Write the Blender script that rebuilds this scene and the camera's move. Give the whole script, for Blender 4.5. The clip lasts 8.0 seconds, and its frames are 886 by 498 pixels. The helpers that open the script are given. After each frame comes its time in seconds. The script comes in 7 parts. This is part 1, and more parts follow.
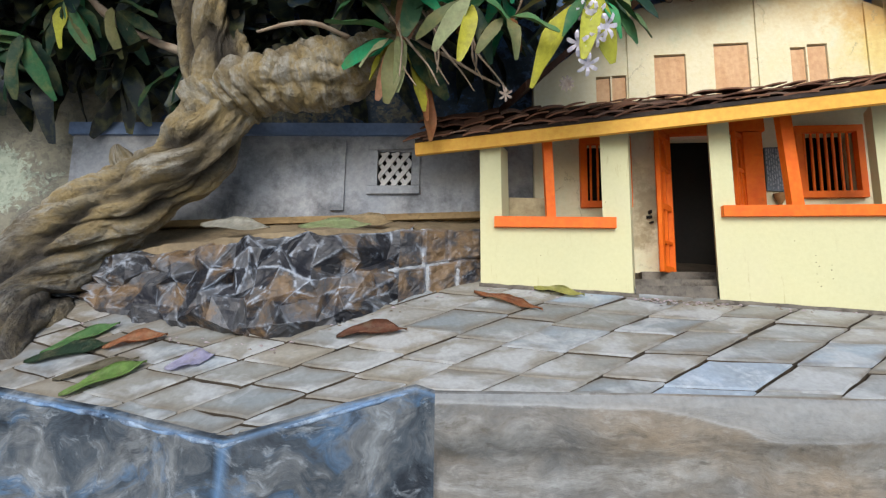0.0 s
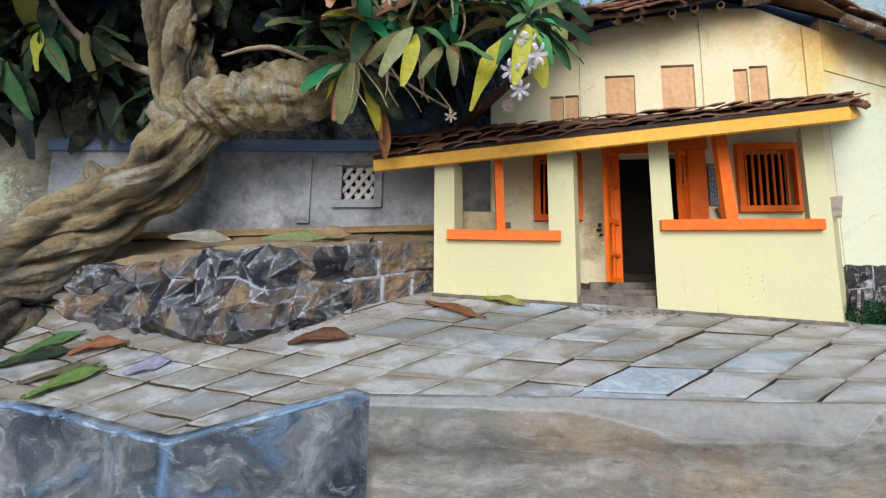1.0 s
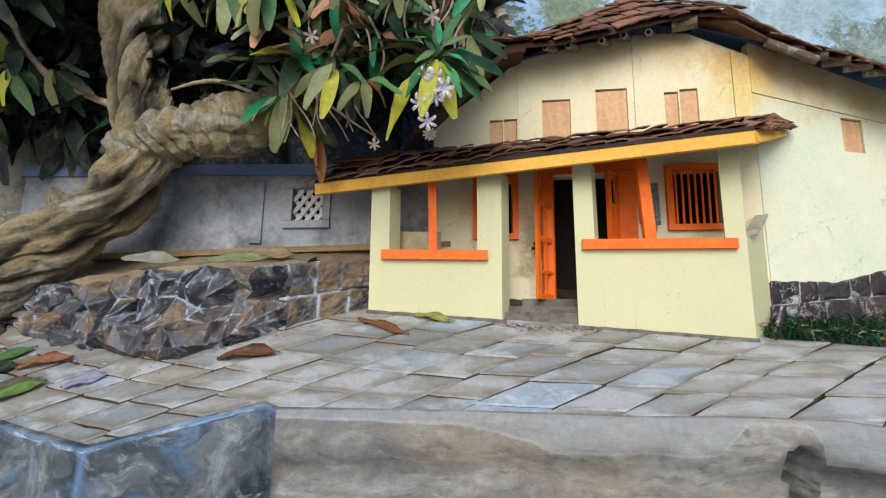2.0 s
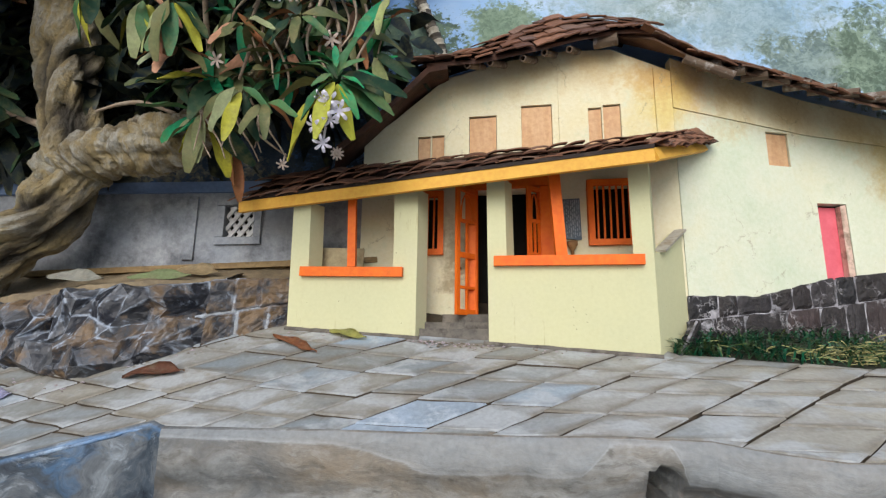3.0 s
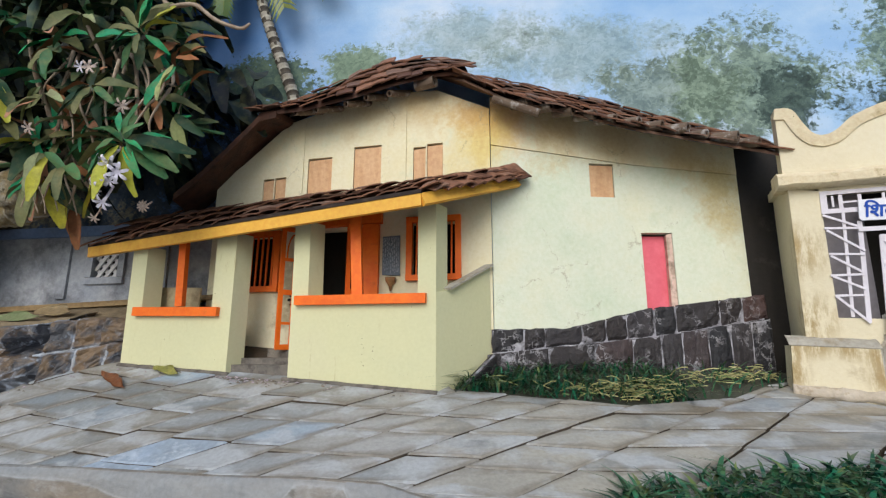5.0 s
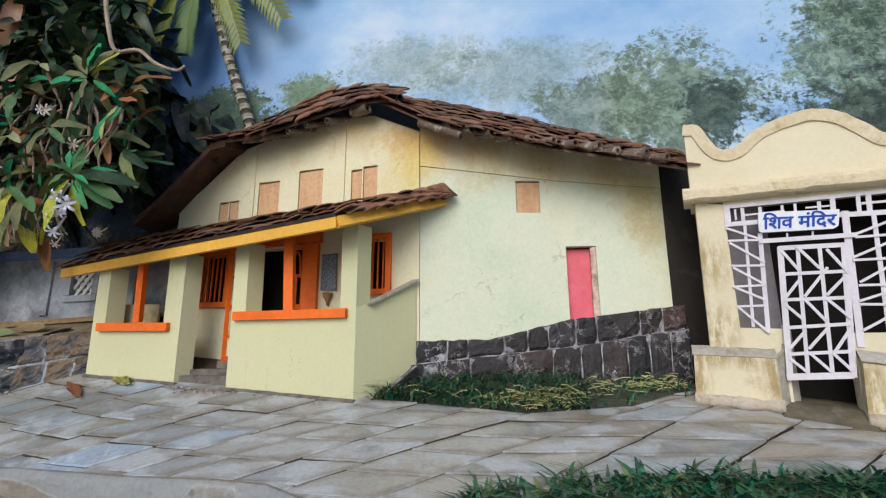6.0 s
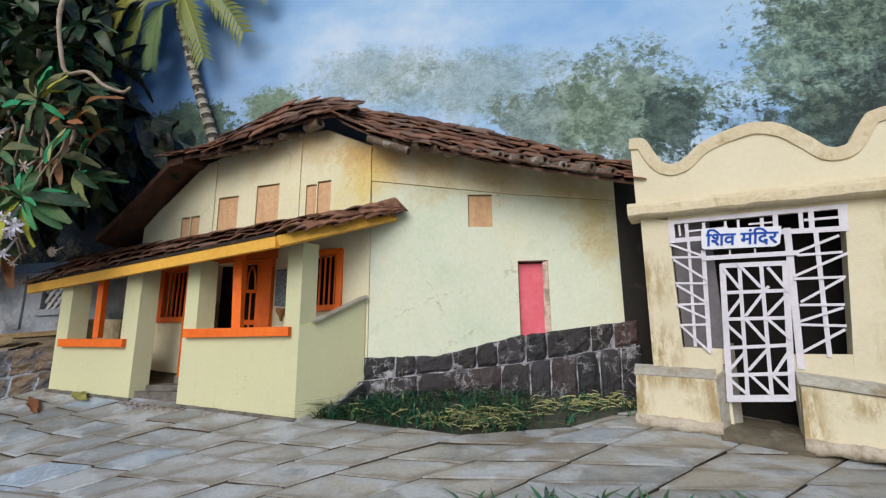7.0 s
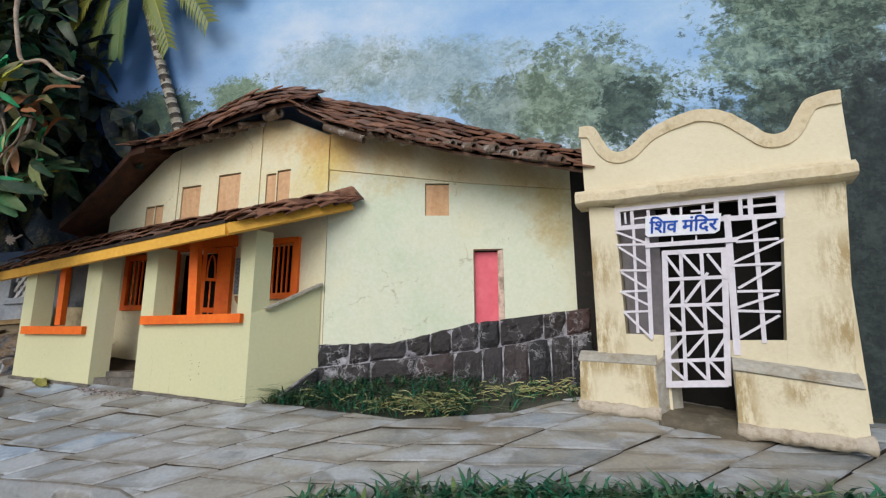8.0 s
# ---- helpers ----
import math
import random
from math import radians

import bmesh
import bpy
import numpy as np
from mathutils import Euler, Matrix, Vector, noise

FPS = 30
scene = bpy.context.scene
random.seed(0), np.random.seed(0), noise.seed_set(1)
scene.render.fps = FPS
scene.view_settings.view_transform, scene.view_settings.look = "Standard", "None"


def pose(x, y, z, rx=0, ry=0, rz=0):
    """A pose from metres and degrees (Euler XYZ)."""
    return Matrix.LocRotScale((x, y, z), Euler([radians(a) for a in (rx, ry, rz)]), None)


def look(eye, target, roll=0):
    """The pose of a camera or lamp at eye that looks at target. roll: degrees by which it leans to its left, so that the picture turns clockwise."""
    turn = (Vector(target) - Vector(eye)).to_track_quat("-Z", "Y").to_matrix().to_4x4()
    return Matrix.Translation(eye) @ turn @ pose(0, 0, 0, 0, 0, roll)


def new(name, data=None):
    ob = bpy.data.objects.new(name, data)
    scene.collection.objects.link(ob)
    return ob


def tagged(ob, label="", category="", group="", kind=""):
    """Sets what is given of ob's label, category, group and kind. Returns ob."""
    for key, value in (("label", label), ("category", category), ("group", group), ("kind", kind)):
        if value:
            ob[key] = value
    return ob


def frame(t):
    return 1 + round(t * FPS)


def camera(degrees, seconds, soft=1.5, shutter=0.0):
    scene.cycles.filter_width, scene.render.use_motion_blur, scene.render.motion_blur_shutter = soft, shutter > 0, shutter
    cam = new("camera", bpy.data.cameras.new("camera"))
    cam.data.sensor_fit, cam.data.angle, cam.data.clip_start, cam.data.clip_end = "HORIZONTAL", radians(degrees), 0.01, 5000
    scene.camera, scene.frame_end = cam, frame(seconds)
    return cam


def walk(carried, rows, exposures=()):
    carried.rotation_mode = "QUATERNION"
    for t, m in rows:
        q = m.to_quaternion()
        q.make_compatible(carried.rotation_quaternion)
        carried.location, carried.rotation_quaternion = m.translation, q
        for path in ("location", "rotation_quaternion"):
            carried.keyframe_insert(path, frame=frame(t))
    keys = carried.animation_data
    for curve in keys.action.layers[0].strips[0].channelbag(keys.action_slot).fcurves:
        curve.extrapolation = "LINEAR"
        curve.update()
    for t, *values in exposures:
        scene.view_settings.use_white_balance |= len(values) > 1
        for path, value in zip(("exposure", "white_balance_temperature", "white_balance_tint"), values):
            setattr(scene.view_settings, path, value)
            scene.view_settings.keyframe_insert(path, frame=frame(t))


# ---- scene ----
cam = camera(85.1, 8.0, soft=1.25)
METRES, EYE, TILT, LEAN, TURN = 1.0, 0.3, 0.0, 0.0, 0.0
ROWS = [
    (0.0, 0.0, 0.0, 0.0, -0.11, 7.78, -0.83),
    (0.5, 0.0219, -0.011, 0.0012, -0.33, 8.08, -0.79),
    (1.0, 0.0597, -0.0327, 0.0008, -0.11, 8.76, -0.9),
    (1.5, 0.114, -0.0517, 0.001, 0.49, 9.53, -0.91),
    (1.7, 0.137, -0.059, 0.004, 1.0, 9.73, -0.9),
    (3.0, 0.2944, -0.0711, 0.023, 2.28, 10.76, -0.62),
    (3.5, 0.3778, -0.0645, 0.0347, 2.78, 10.94, -0.48),
    (4.0, 0.4601, -0.0539, 0.0357, 3.69, 10.99, -0.28),
    (4.5, 0.5378, -0.0635, 0.0442, 4.8, 11.2, -0.16),
    (4.7, 0.574, -0.073, 0.053, 5.5, 11.36, -0.1),
    (5.8, 0.747, -0.119, 0.067, 9.25, 12.39, 0.2),
    (6.0, 0.7836, -0.1146, 0.0689, 9.97, 12.33, 0.33),
    (6.5, 0.8415, -0.1002, 0.0897, 11.15, 12.11, 0.43),
    (7.0, 0.8874, -0.0978, 0.0988, 11.82, 11.92, 0.41),
    (7.5, 0.9224, -0.0892, 0.1038, 12.02, 11.74, 0.37),
    (8.0, 0.9614, -0.0847, 0.088, 12.05, 11.25, 0.3),
]
walk(cam, [(t, pose(0, 0, EYE, TILT, LEAN, TURN) @ pose(METRES * x, METRES * y, METRES * z, 90 + pitch, roll, yaw)) for t, x, y, z, yaw, pitch, roll in ROWS],
     [(0.0, 0.40, 6500, 10), (3.5, 0.20, 6450, 10), (6.0, 0.01, 6350, 10), (8.0, -0.09, 6350, 10)])

# ---------------------------------------------------------------- light
world = bpy.data.worlds.new("sky")
scene.world = world
world.use_nodes = True
wn = world.node_tree
sky = wn.nodes.new("ShaderNodeTexSky")
sky.sky_type = "NISHITA"
sky.sun_disc = False
sky.sun_elevation = radians(34)
sky.sun_rotation = radians(188)
bg = wn.nodes["Background"]
bg.inputs["Strength"].default_value = 0.12
wn.links.new(sky.outputs["Color"], bg.inputs["Color"])
sun = new("sun", bpy.data.lights.new("sun", "SUN"))
sun.data.energy = 2.2
sun.data.angle = radians(42)
sun.data.color = (1.0, 0.965, 0.91)
sun.matrix_world = look((0.12, -1.0, 1.36), (0.35, 0.6, 0.35))

# ---------------------------------------------------------------- materials


def shader(name, rough=0.8, metal=0.0, spec=0.3):
    m = bpy.data.materials.new(name)
    m.use_nodes = True
    b = m.node_tree.nodes["Principled BSDF"]
    b.inputs["Roughness"].default_value = rough
    b.inputs["Metallic"].default_value = metal
    b.inputs["Specular IOR Level"].default_value = spec
    return m, m.node_tree.nodes, m.node_tree.links, b


def noise_node(n, l, scale, detail=4.0, rough=0.55, vec=None, stretch=None):
    t = n.new("ShaderNodeTexNoise")
    t.inputs["Scale"].default_value = scale
    t.inputs["Detail"].default_value = detail
    t.inputs["Roughness"].default_value = rough
    if vec is None:
        vec = n.new("ShaderNodeNewGeometry").outputs["Position"]
    if stretch:
        mp = n.new("ShaderNodeMapping")
        mp.inputs["Scale"].default_value = stretch
        l.new(vec, mp.inputs["Vector"])
        vec = mp.outputs["Vector"]
    l.new(vec, t.inputs["Vector"])
    return t


def ramp(n, l, src, stops, mode="LINEAR"):
    r = n.new("ShaderNodeValToRGB")
    r.color_ramp.interpolation = mode
    e = r.color_ramp.elements
    while len(e) < len(stops):
        e.new(0.5)
    for el, (p, c) in zip(e, stops):
        el.position = p
        el.color = (*c, 1) if len(c) == 3 else c
    l.new(src, r.inputs["Fac"])
    return r.outputs["Color"]


def mix(n, l, fac, a, b, mode="MIX"):
    m = n.new("ShaderNodeMix")
    m.data_type, m.blend_type = "RGBA", mode
    for sock, val in ((m.inputs[0], fac), (m.inputs[6], a), (m.inputs[7], b)):
        if isinstance(val, (int, float)):
            sock.default_value = val
        elif isinstance(val, tuple):
            sock.default_value = (*val, 1)
        else:
            l.new(val, sock)
    return m.outputs[2]


def bump(n, l, b, height, strength, dist=0.002):
    k = n.new("ShaderNodeBump")
    k.inputs["Strength"].default_value = strength
    k.inputs["Distance"].default_value = dist
    l.new(height, k.inputs["Height"])
    l.new(k.outputs["Normal"], b.inputs["Normal"])


def gray(v):
    return (v, v, v)


def painted(name, c, c2, stain=None, big=9.0, fine=160.0, rough=0.75, relief=0.35, specks=0.0, stretch=None, amount=0.55, grain=0.25):
    """Hand-painted plaster or board: two tones in soft patches, fine grain, blotches of a stain, specks."""
    m, n, l, b = shader(name, rough)
    a = noise_node(n, l, big, 5, 0.6, stretch=stretch)
    g = noise_node(n, l, fine, 3, 0.6)
    col = mix(n, l, ramp(n, l, a.outputs["Fac"], [(0.35, gray(0)), (0.65, gray(1))]), c, c2)
    if stain:
        s = noise_node(n, l, big * 1.7, 8, 0.7)
        col = mix(n, l, ramp(n, l, s.outputs["Fac"], [(amount, gray(0)), (amount + 0.16, gray(0.85))]), col, stain)
    if specks:
        v = noise_node(n, l, fine * 1.3, 2, 0.5)
        col = mix(n, l, ramp(n, l, v.outputs["Fac"], [(0.74, gray(0)), (0.78, gray(specks))]), col, (0.12, 0.09, 0.05))
    col = mix(n, l, grain, col, ramp(n, l, g.outputs["Fac"], [(0.3, gray(0.25)), (0.7, gray(0.75))]), "OVERLAY")
    l.new(col, b.inputs["Base Color"])
    h = mix(n, l, 0.35, noise_node(n, l, big * 5, 5, 0.6).outputs["Fac"], g.outputs["Fac"])
    bump(n, l, b, h, relief)
    return m


def varied(name, stops, rough=0.8, fine=120.0, relief=0.4, island=False, streak=None, tint=0.3):
    """Pieces that differ one from the next, with grain and blotches of their own."""
    m, n, l, b = shader(name, rough)
    if island:
        r = n.new("ShaderNodeNewGeometry").outputs["Random Per Island"]
    else:
        r = n.new("ShaderNodeObjectInfo").outputs["Random"]
    col = ramp(n, l, r, stops)
    g = noise_node(n, l, fine, 5, 0.65, stretch=streak)
    big = noise_node(n, l, fine / 5, 4, 0.6)
    col = mix(n, l, tint, col, ramp(n, l, big.outputs["Fac"], [(0.3, gray(0.15)), (0.7, gray(0.85))]), "OVERLAY")
    col = mix(n, l, tint, col, ramp(n, l, g.outputs["Fac"], [(0.3, gray(0.2)), (0.7, gray(0.8))]), "OVERLAY")
    l.new(col, b.inputs["Base Color"])
    bump(n, l, b, g.outputs["Fac"], relief)
    return m


def limewash(name):
    """Even cream limewash with thin brown drips, scuffs and specks."""
    m, n, l, b = shader(name, 0.75)
    pos = n.new("ShaderNodeNewGeometry").outputs["Position"]
    big = noise_node(n, l, 5, 4, 0.55, pos)
    drip = noise_node(n, l, 60, 5, 0.7, pos, stretch=(1.6, 1.6, 0.22))
    where = noise_node(n, l, 9, 4, 0.6, pos)
    scuff = noise_node(n, l, 28, 8, 0.78, pos)
    fine = noise_node(n, l, 210, 3, 0.6, pos)
    col = ramp(n, l, big.outputs["Fac"], [(0.32, (0.585, 0.575, 0.355)), (0.5, (0.615, 0.595, 0.36)), (0.68, (0.615, 0.585, 0.38))])
    mark = mix(n, l, 1.0, ramp(n, l, drip.outputs["Fac"], [(0.60, gray(0)), (0.68, gray(0.6))]), ramp(n, l, where.outputs["Fac"], [(0.50, gray(0)), (0.62, gray(1))]), "MULTIPLY")
    col = mix(n, l, mark, col, (0.42, 0.36, 0.19))
    col = mix(n, l, ramp(n, l, scuff.outputs["Fac"], [(0.68, gray(0)), (0.74, gray(0.5))]), col, (0.46, 0.43, 0.29))
    col = mix(n, l, ramp(n, l, fine.outputs["Fac"], [(0.735, gray(0)), (0.765, gray(0.85))]), col, (0.16, 0.12, 0.06))
    col = mix(n, l, 0.08, col, ramp(n, l, fine.outputs["Fac"], [(0.3, gray(0.25)), (0.7, gray(0.75))]), "OVERLAY")
    l.new(col, b.inputs["Base Color"])
    bump(n, l, b, mix(n, l, 0.3, scuff.outputs["Fac"], fine.outputs["Fac"]), 0.25, 0.002)
    return m


CREAM = limewash("cream_limewash")


def weathered(name, tones):
    """Pale limewash that has gone greenish and ochre in patches, rust-stained high up by the corner, speckled."""
    m, n, l, b = shader(name, 0.75)
    pos = n.new("ShaderNodeNewGeometry").outputs["Position"]
    big = noise_node(n, l, 6, 6, 0.65, pos)
    mid = noise_node(n, l, 17, 7, 0.72, pos)
    fine = noise_node(n, l, 170, 4, 0.65, pos)
    scab = noise_node(n, l, 30, 8, 0.78, pos)
    col = ramp(n, l, big.outputs["Fac"], list(zip((0.32, 0.5, 0.68), tones)))
    col = mix(n, l, ramp(n, l, mid.outputs["Fac"], [(0.54, gray(0)), (0.72, gray(0.5))]), col, (0.54, 0.60, 0.43))
    col = mix(n, l, ramp(n, l, scab.outputs["Fac"], [(0.66, gray(0)), (0.74, gray(0.7))]), col, (0.60, 0.50, 0.28))
    for c, r, tone in (((0.645, 0.62, 0.725), 0.085, (0.60, 0.31, 0.10)), ((0.60, 0.63, 0.68), 0.075, (0.68, 0.53, 0.17)), ((0.585, 0.63, 0.735), 0.05, (0.60, 0.36, 0.12)), ((0.72, 0.65, 0.715), 0.065, (0.58, 0.42, 0.20)), ((0.82, 0.67, 0.695), 0.07, (0.60, 0.46, 0.24)), ((0.93, 0.69, 0.67), 0.06, (0.60, 0.47, 0.24)), ((0.975, 0.70, 0.62), 0.055, (0.56, 0.44, 0.19)), ((0.985, 0.70, 0.565), 0.045, (0.54, 0.43, 0.20)), ((0.70, 0.65, 0.66), 0.03, (0.60, 0.52, 0.30)), ((0.50, 0.63, 0.77), 0.07, (0.60, 0.44, 0.22)), ((0.40, 0.65, 0.76), 0.06, (0.60, 0.48, 0.26)), ((0.287, 0.66, 0.47), 0.05, (0.22, 0.17, 0.10)), ((0.275, 0.66, 0.40), 0.03, (0.30, 0.23, 0.13))):
        d = n.new("ShaderNodeVectorMath")
        d.operation = "DISTANCE"
        d.inputs[1].default_value = c
        l.new(pos, d.inputs[0])
        add = n.new("ShaderNodeMath")
        add.operation = "MULTIPLY_ADD"
        add.inputs[1].default_value, add.inputs[2].default_value = 0.16, -0.08
        l.new(mid.outputs["Fac"], add.inputs[0])
        tot = n.new("ShaderNodeMath")
        l.new(d.outputs["Value"], tot.inputs[0])
        l.new(add.outputs[0], tot.inputs[1])
        k = n.new("ShaderNodeMapRange")
        k.inputs["From Min"].default_value, k.inputs["From Max"].default_value = r, r * 0.15
        k.inputs["To Max"].default_value = 0.75
        l.new(tot.outputs[0], k.inputs["Value"])
        col = mix(n, l, k.outputs["Result"], col, tone)
    warp = mix(n, l, 0.05, pos, mid.outputs["Color"], "ADD")
    crack = n.new("ShaderNodeTexVoronoi")
    crack.feature = "DISTANCE_TO_EDGE"
    crack.inputs["Scale"].default_value = 7.0
    l.new(warp, crack.inputs["Vector"])
    thin = mix(n, l, 1.0, ramp(n, l, crack.outputs["Distance"], [(0.0, gray(0.75)), (0.007, gray(0.0))]), ramp(n, l, scab.outputs["Fac"], [(0.50, gray(0)), (0.58, gray(1))]), "MULTIPLY")
    col = mix(n, l, thin, col, (0.34, 0.29, 0.18))
    col = mix(n, l, ramp(n, l, fine.outputs["Fac"], [(0.72, gray(0)), (0.76, gray(0.7))]), col, (0.16, 0.12, 0.07))
    col = mix(n, l, 0.2, col, ramp(n, l, fine.outputs["Fac"], [(0.3, gray(0.25)), (0.7, gray(0.75))]), "OVERLAY")
    l.new(col, b.inputs["Base Color"])
    bump(n, l, b, mix(n, l, 0.4, scab.outputs["Fac"], fine.outputs["Fac"]), 0.5, 0.002)
    return m


PALE = weathered("pale_limewash", ((0.60, 0.66, 0.50), (0.68, 0.70, 0.55), (0.71, 0.69, 0.50)))
WARM = weathered("warm_limewash", ((0.70, 0.64, 0.43), (0.74, 0.68, 0.48), (0.74, 0.66, 0.42)))


def temple_paint(name, blotch, marks):
    """Smooth cream plaster with ochre run marks at the given places and muddy blotches."""
    m, n, l, b = shader(name, 0.75)
    pos = n.new("ShaderNodeNewGeometry").outputs["Position"]
    big = noise_node(n, l, 7, 4, 0.5, pos)
    run = noise_node(n, l, 60, 7, 0.75, pos, stretch=(1.3, 1.3, 0.35))
    blot = noise_node(n, l, 22, 7, 0.75, pos)
    fine = noise_node(n, l, 190, 4, 0.65, pos)
    col = ramp(n, l, big.outputs["Fac"], [(0.32, (0.68, 0.60, 0.425)), (0.5, (0.72, 0.64, 0.455)), (0.7, (0.75, 0.68, 0.50))])
    for c, r in marks:
        d = n.new("ShaderNodeVectorMath")
        d.operation = "DISTANCE"
        d.inputs[1].default_value = c
        l.new(pos, d.inputs[0])
        k = n.new("ShaderNodeMapRange")
        k.inputs["From Min"].default_value, k.inputs["From Max"].default_value = r, r * 0.3
        l.new(d.outputs["Value"], k.inputs["Value"])
        mark = mix(n, l, 1.0, k.outputs["Result"], ramp(n, l, run.outputs["Fac"], [(0.42, gray(0)), (0.56, gray(0.85))]), "MULTIPLY")
        col = mix(n, l, mark, col, (0.36, 0.25, 0.10))
    col = mix(n, l, ramp(n, l, blot.outputs["Fac"], [(0.62 - 0.14 * blotch, gray(0)), (0.74 - 0.1 * blotch, gray(0.25 + 0.55 * blotch))]), col, (0.34, 0.235, 0.11))
    col = mix(n, l, ramp(n, l, fine.outputs["Fac"], [(0.71, gray(0)), (0.75, gray(0.6))]), col, (0.22, 0.15, 0.07))
    col = mix(n, l, 0.12, col, ramp(n, l, fine.outputs["Fac"], [(0.3, gray(0.25)), (0.7, gray(0.75))]), "OVERLAY")
    l.new(col, b.inputs["Base Color"])
    bump(n, l, b, mix(n, l, 0.15, blot.outputs["Fac"], fine.outputs["Fac"]), 0.5, 0.003)
    return m


TEMPLE = temple_paint("temple_plaster", 0.0, (((1.023, 0.597, 0.49), 0.05), ((1.026, 0.60, 0.40), 0.05), ((1.288, 0.520, 0.40), 0.055), ((1.293, 0.518, 0.48), 0.045), ((1.29, 0.52, 0.55), 0.03)))
STAINED = temple_paint("stained_plaster", 0.45, (((1.001, 0.601, 0.36), 0.030), ((1.000, 0.602, 0.33), 0.026), ((1.03, 0.592, 0.366), 0.022), ((1.06, 0.584, 0.363), 0.022), ((1.092, 0.576, 0.355), 0.030), ((1.094, 0.575, 0.325), 0.028), ((1.176, 0.552, 0.34), 0.026), ((1.176, 0.552, 0.31), 0.026), ((1.23, 0.535, 0.335), 0.020)))
MUDDY = painted("muddy_plaster", (0.52, 0.45, 0.36), (0.44, 0.37, 0.28), (0.25, 0.18, 0.10), big=30, relief=0.9, amount=0.5)
MUD = painted("dry_mud", (0.15, 0.125, 0.085), (0.09, 0.075, 0.052), (0.24, 0.21, 0.16), big=30, relief=0.9)
TRIM = painted("temple_rim", (0.72, 0.62, 0.43), (0.64, 0.53, 0.34), (0.40, 0.29, 0.14), big=26, relief=0.9, amount=0.55, specks=0.8)
LEDGE = painted("grey_ledge", (0.44, 0.41, 0.35), (0.35, 0.325, 0.27), (0.24, 0.18, 0.10), big=24, relief=0.7, amount=0.50)
ORANGE = painted("orange_paint", (0.86, 0.17, 0.012), (0.76, 0.125, 0.01), (0.50, 0.10, 0.02), big=25, rough=0.55, relief=0.45, amount=0.60)
FASCIA = painted("yellow_board", (0.80, 0.44, 0.07), (0.72, 0.38, 0.055), None, big=14, rough=0.6, relief=0.3)
BLACK = painted("black_fill", (0.012, 0.011, 0.010), (0.018, 0.016, 0.013), None, rough=0.9)
PINK = painted("pink_paint", (0.76, 0.16, 0.20), (0.70, 0.12, 0.16), None, big=20, rough=0.6)
PINKPALE = painted("faded_pink_wood", (0.70, 0.50, 0.41), (0.58, 0.42, 0.33), (0.22, 0.16, 0.11), big=22, amount=0.48, stretch=(1, 1, 0.5))
WOOD = painted("raw_wood", (0.66, 0.42, 0.24), (0.58, 0.34, 0.18), (0.42, 0.22, 0.10), big=30, stretch=(3, 3, 0.5), amount=0.6)
# Near-black blotches paint in the tree's soft shadow, along with grime.
GREY = painted("grey_blue_board", (0.42, 0.42, 0.425), (0.30, 0.325, 0.37), (0.075, 0.08, 0.095), big=4.5, rough=0.7, amount=0.46)
GREYTOP = painted("blue_grey_rail", (0.14, 0.21, 0.36), (0.20, 0.27, 0.42), None, big=12)
OCHRE = painted("ochre_board", (0.30, 0.21, 0.10), (0.20, 0.13, 0.06), (0.08, 0.06, 0.04), big=30, stretch=(0.4, 1, 3))
DARKWOOD = painted("rust_brown_board", (0.095, 0.040, 0.024), (0.050, 0.024, 0.016), (0.025, 0.016, 0.012), big=40, relief=0.8, amount=0.52)
DECK = painted("brown_decking", (0.17, 0.095, 0.060), (0.11, 0.062, 0.042), None, big=40, relief=0.7)
BATTEN = painted("tarred_edge", (0.034, 0.022, 0.017), (0.018, 0.013, 0.011), (0.10, 0.065, 0.045), big=40)
TANBOARD = painted("tan_board", (0.44, 0.37, 0.23), (0.36, 0.30, 0.18), (0.24, 0.18, 0.10), big=16, relief=0.4)
GAPSHADE = painted("gap_shade", (0.022, 0.018, 0.015), (0.014, 0.012, 0.010), (0.05, 0.042, 0.035), big=14, stretch=(2, 2, 0.5), amount=0.6)
LATTICE = painted("white_lattice", (0.66, 0.65, 0.64), (0.58, 0.57, 0.58), None, big=30)
GRILLE = painted("lilac_white_paint", (0.72, 0.68, 0.73), (0.66, 0.62, 0.66), (0.50, 0.38, 0.32), big=30, amount=0.66)
SCREEN = painted("mauve_grey", (0.24, 0.22, 0.23), (0.18, 0.165, 0.18), None, big=20)
SIGN = painted("white_sign", (0.80, 0.80, 0.84), (0.75, 0.75, 0.80), None, big=30)
INK = painted("blue_ink", (0.015, 0.06, 0.36), (0.02, 0.09, 0.42), None, big=60)
CEMENT = painted("grey_cement", (0.20, 0.175, 0.145), (0.12, 0.108, 0.095), (0.05, 0.042, 0.035), big=30, relief=0.8, amount=0.48)
SOIL = painted("joint_soil", (0.075, 0.056, 0.038), (0.035, 0.028, 0.02), None, big=40, relief=0.8)
EARTH = painted("garden_earth", (0.085, 0.085, 0.062), (0.05, 0.055, 0.040), (0.035, 0.05, 0.028), big=26, relief=0.9)
CONCRETE = painted("hall_concrete", (0.30, 0.29, 0.27), (0.25, 0.24, 0.22), (0.2, 0.19, 0.17), big=1.2, fine=60)
SLATE = painted("chalk_slate", (0.12, 0.15, 0.19), (0.17, 0.20, 0.24), None, big=40)
CHALK = painted("chalk_marks", (0.34, 0.37, 0.42), (0.30, 0.33, 0.38), None, big=40)
BROWN = painted("brown_bracket", (0.35, 0.19, 0.08), (0.24, 0.12, 0.05), None, big=60)
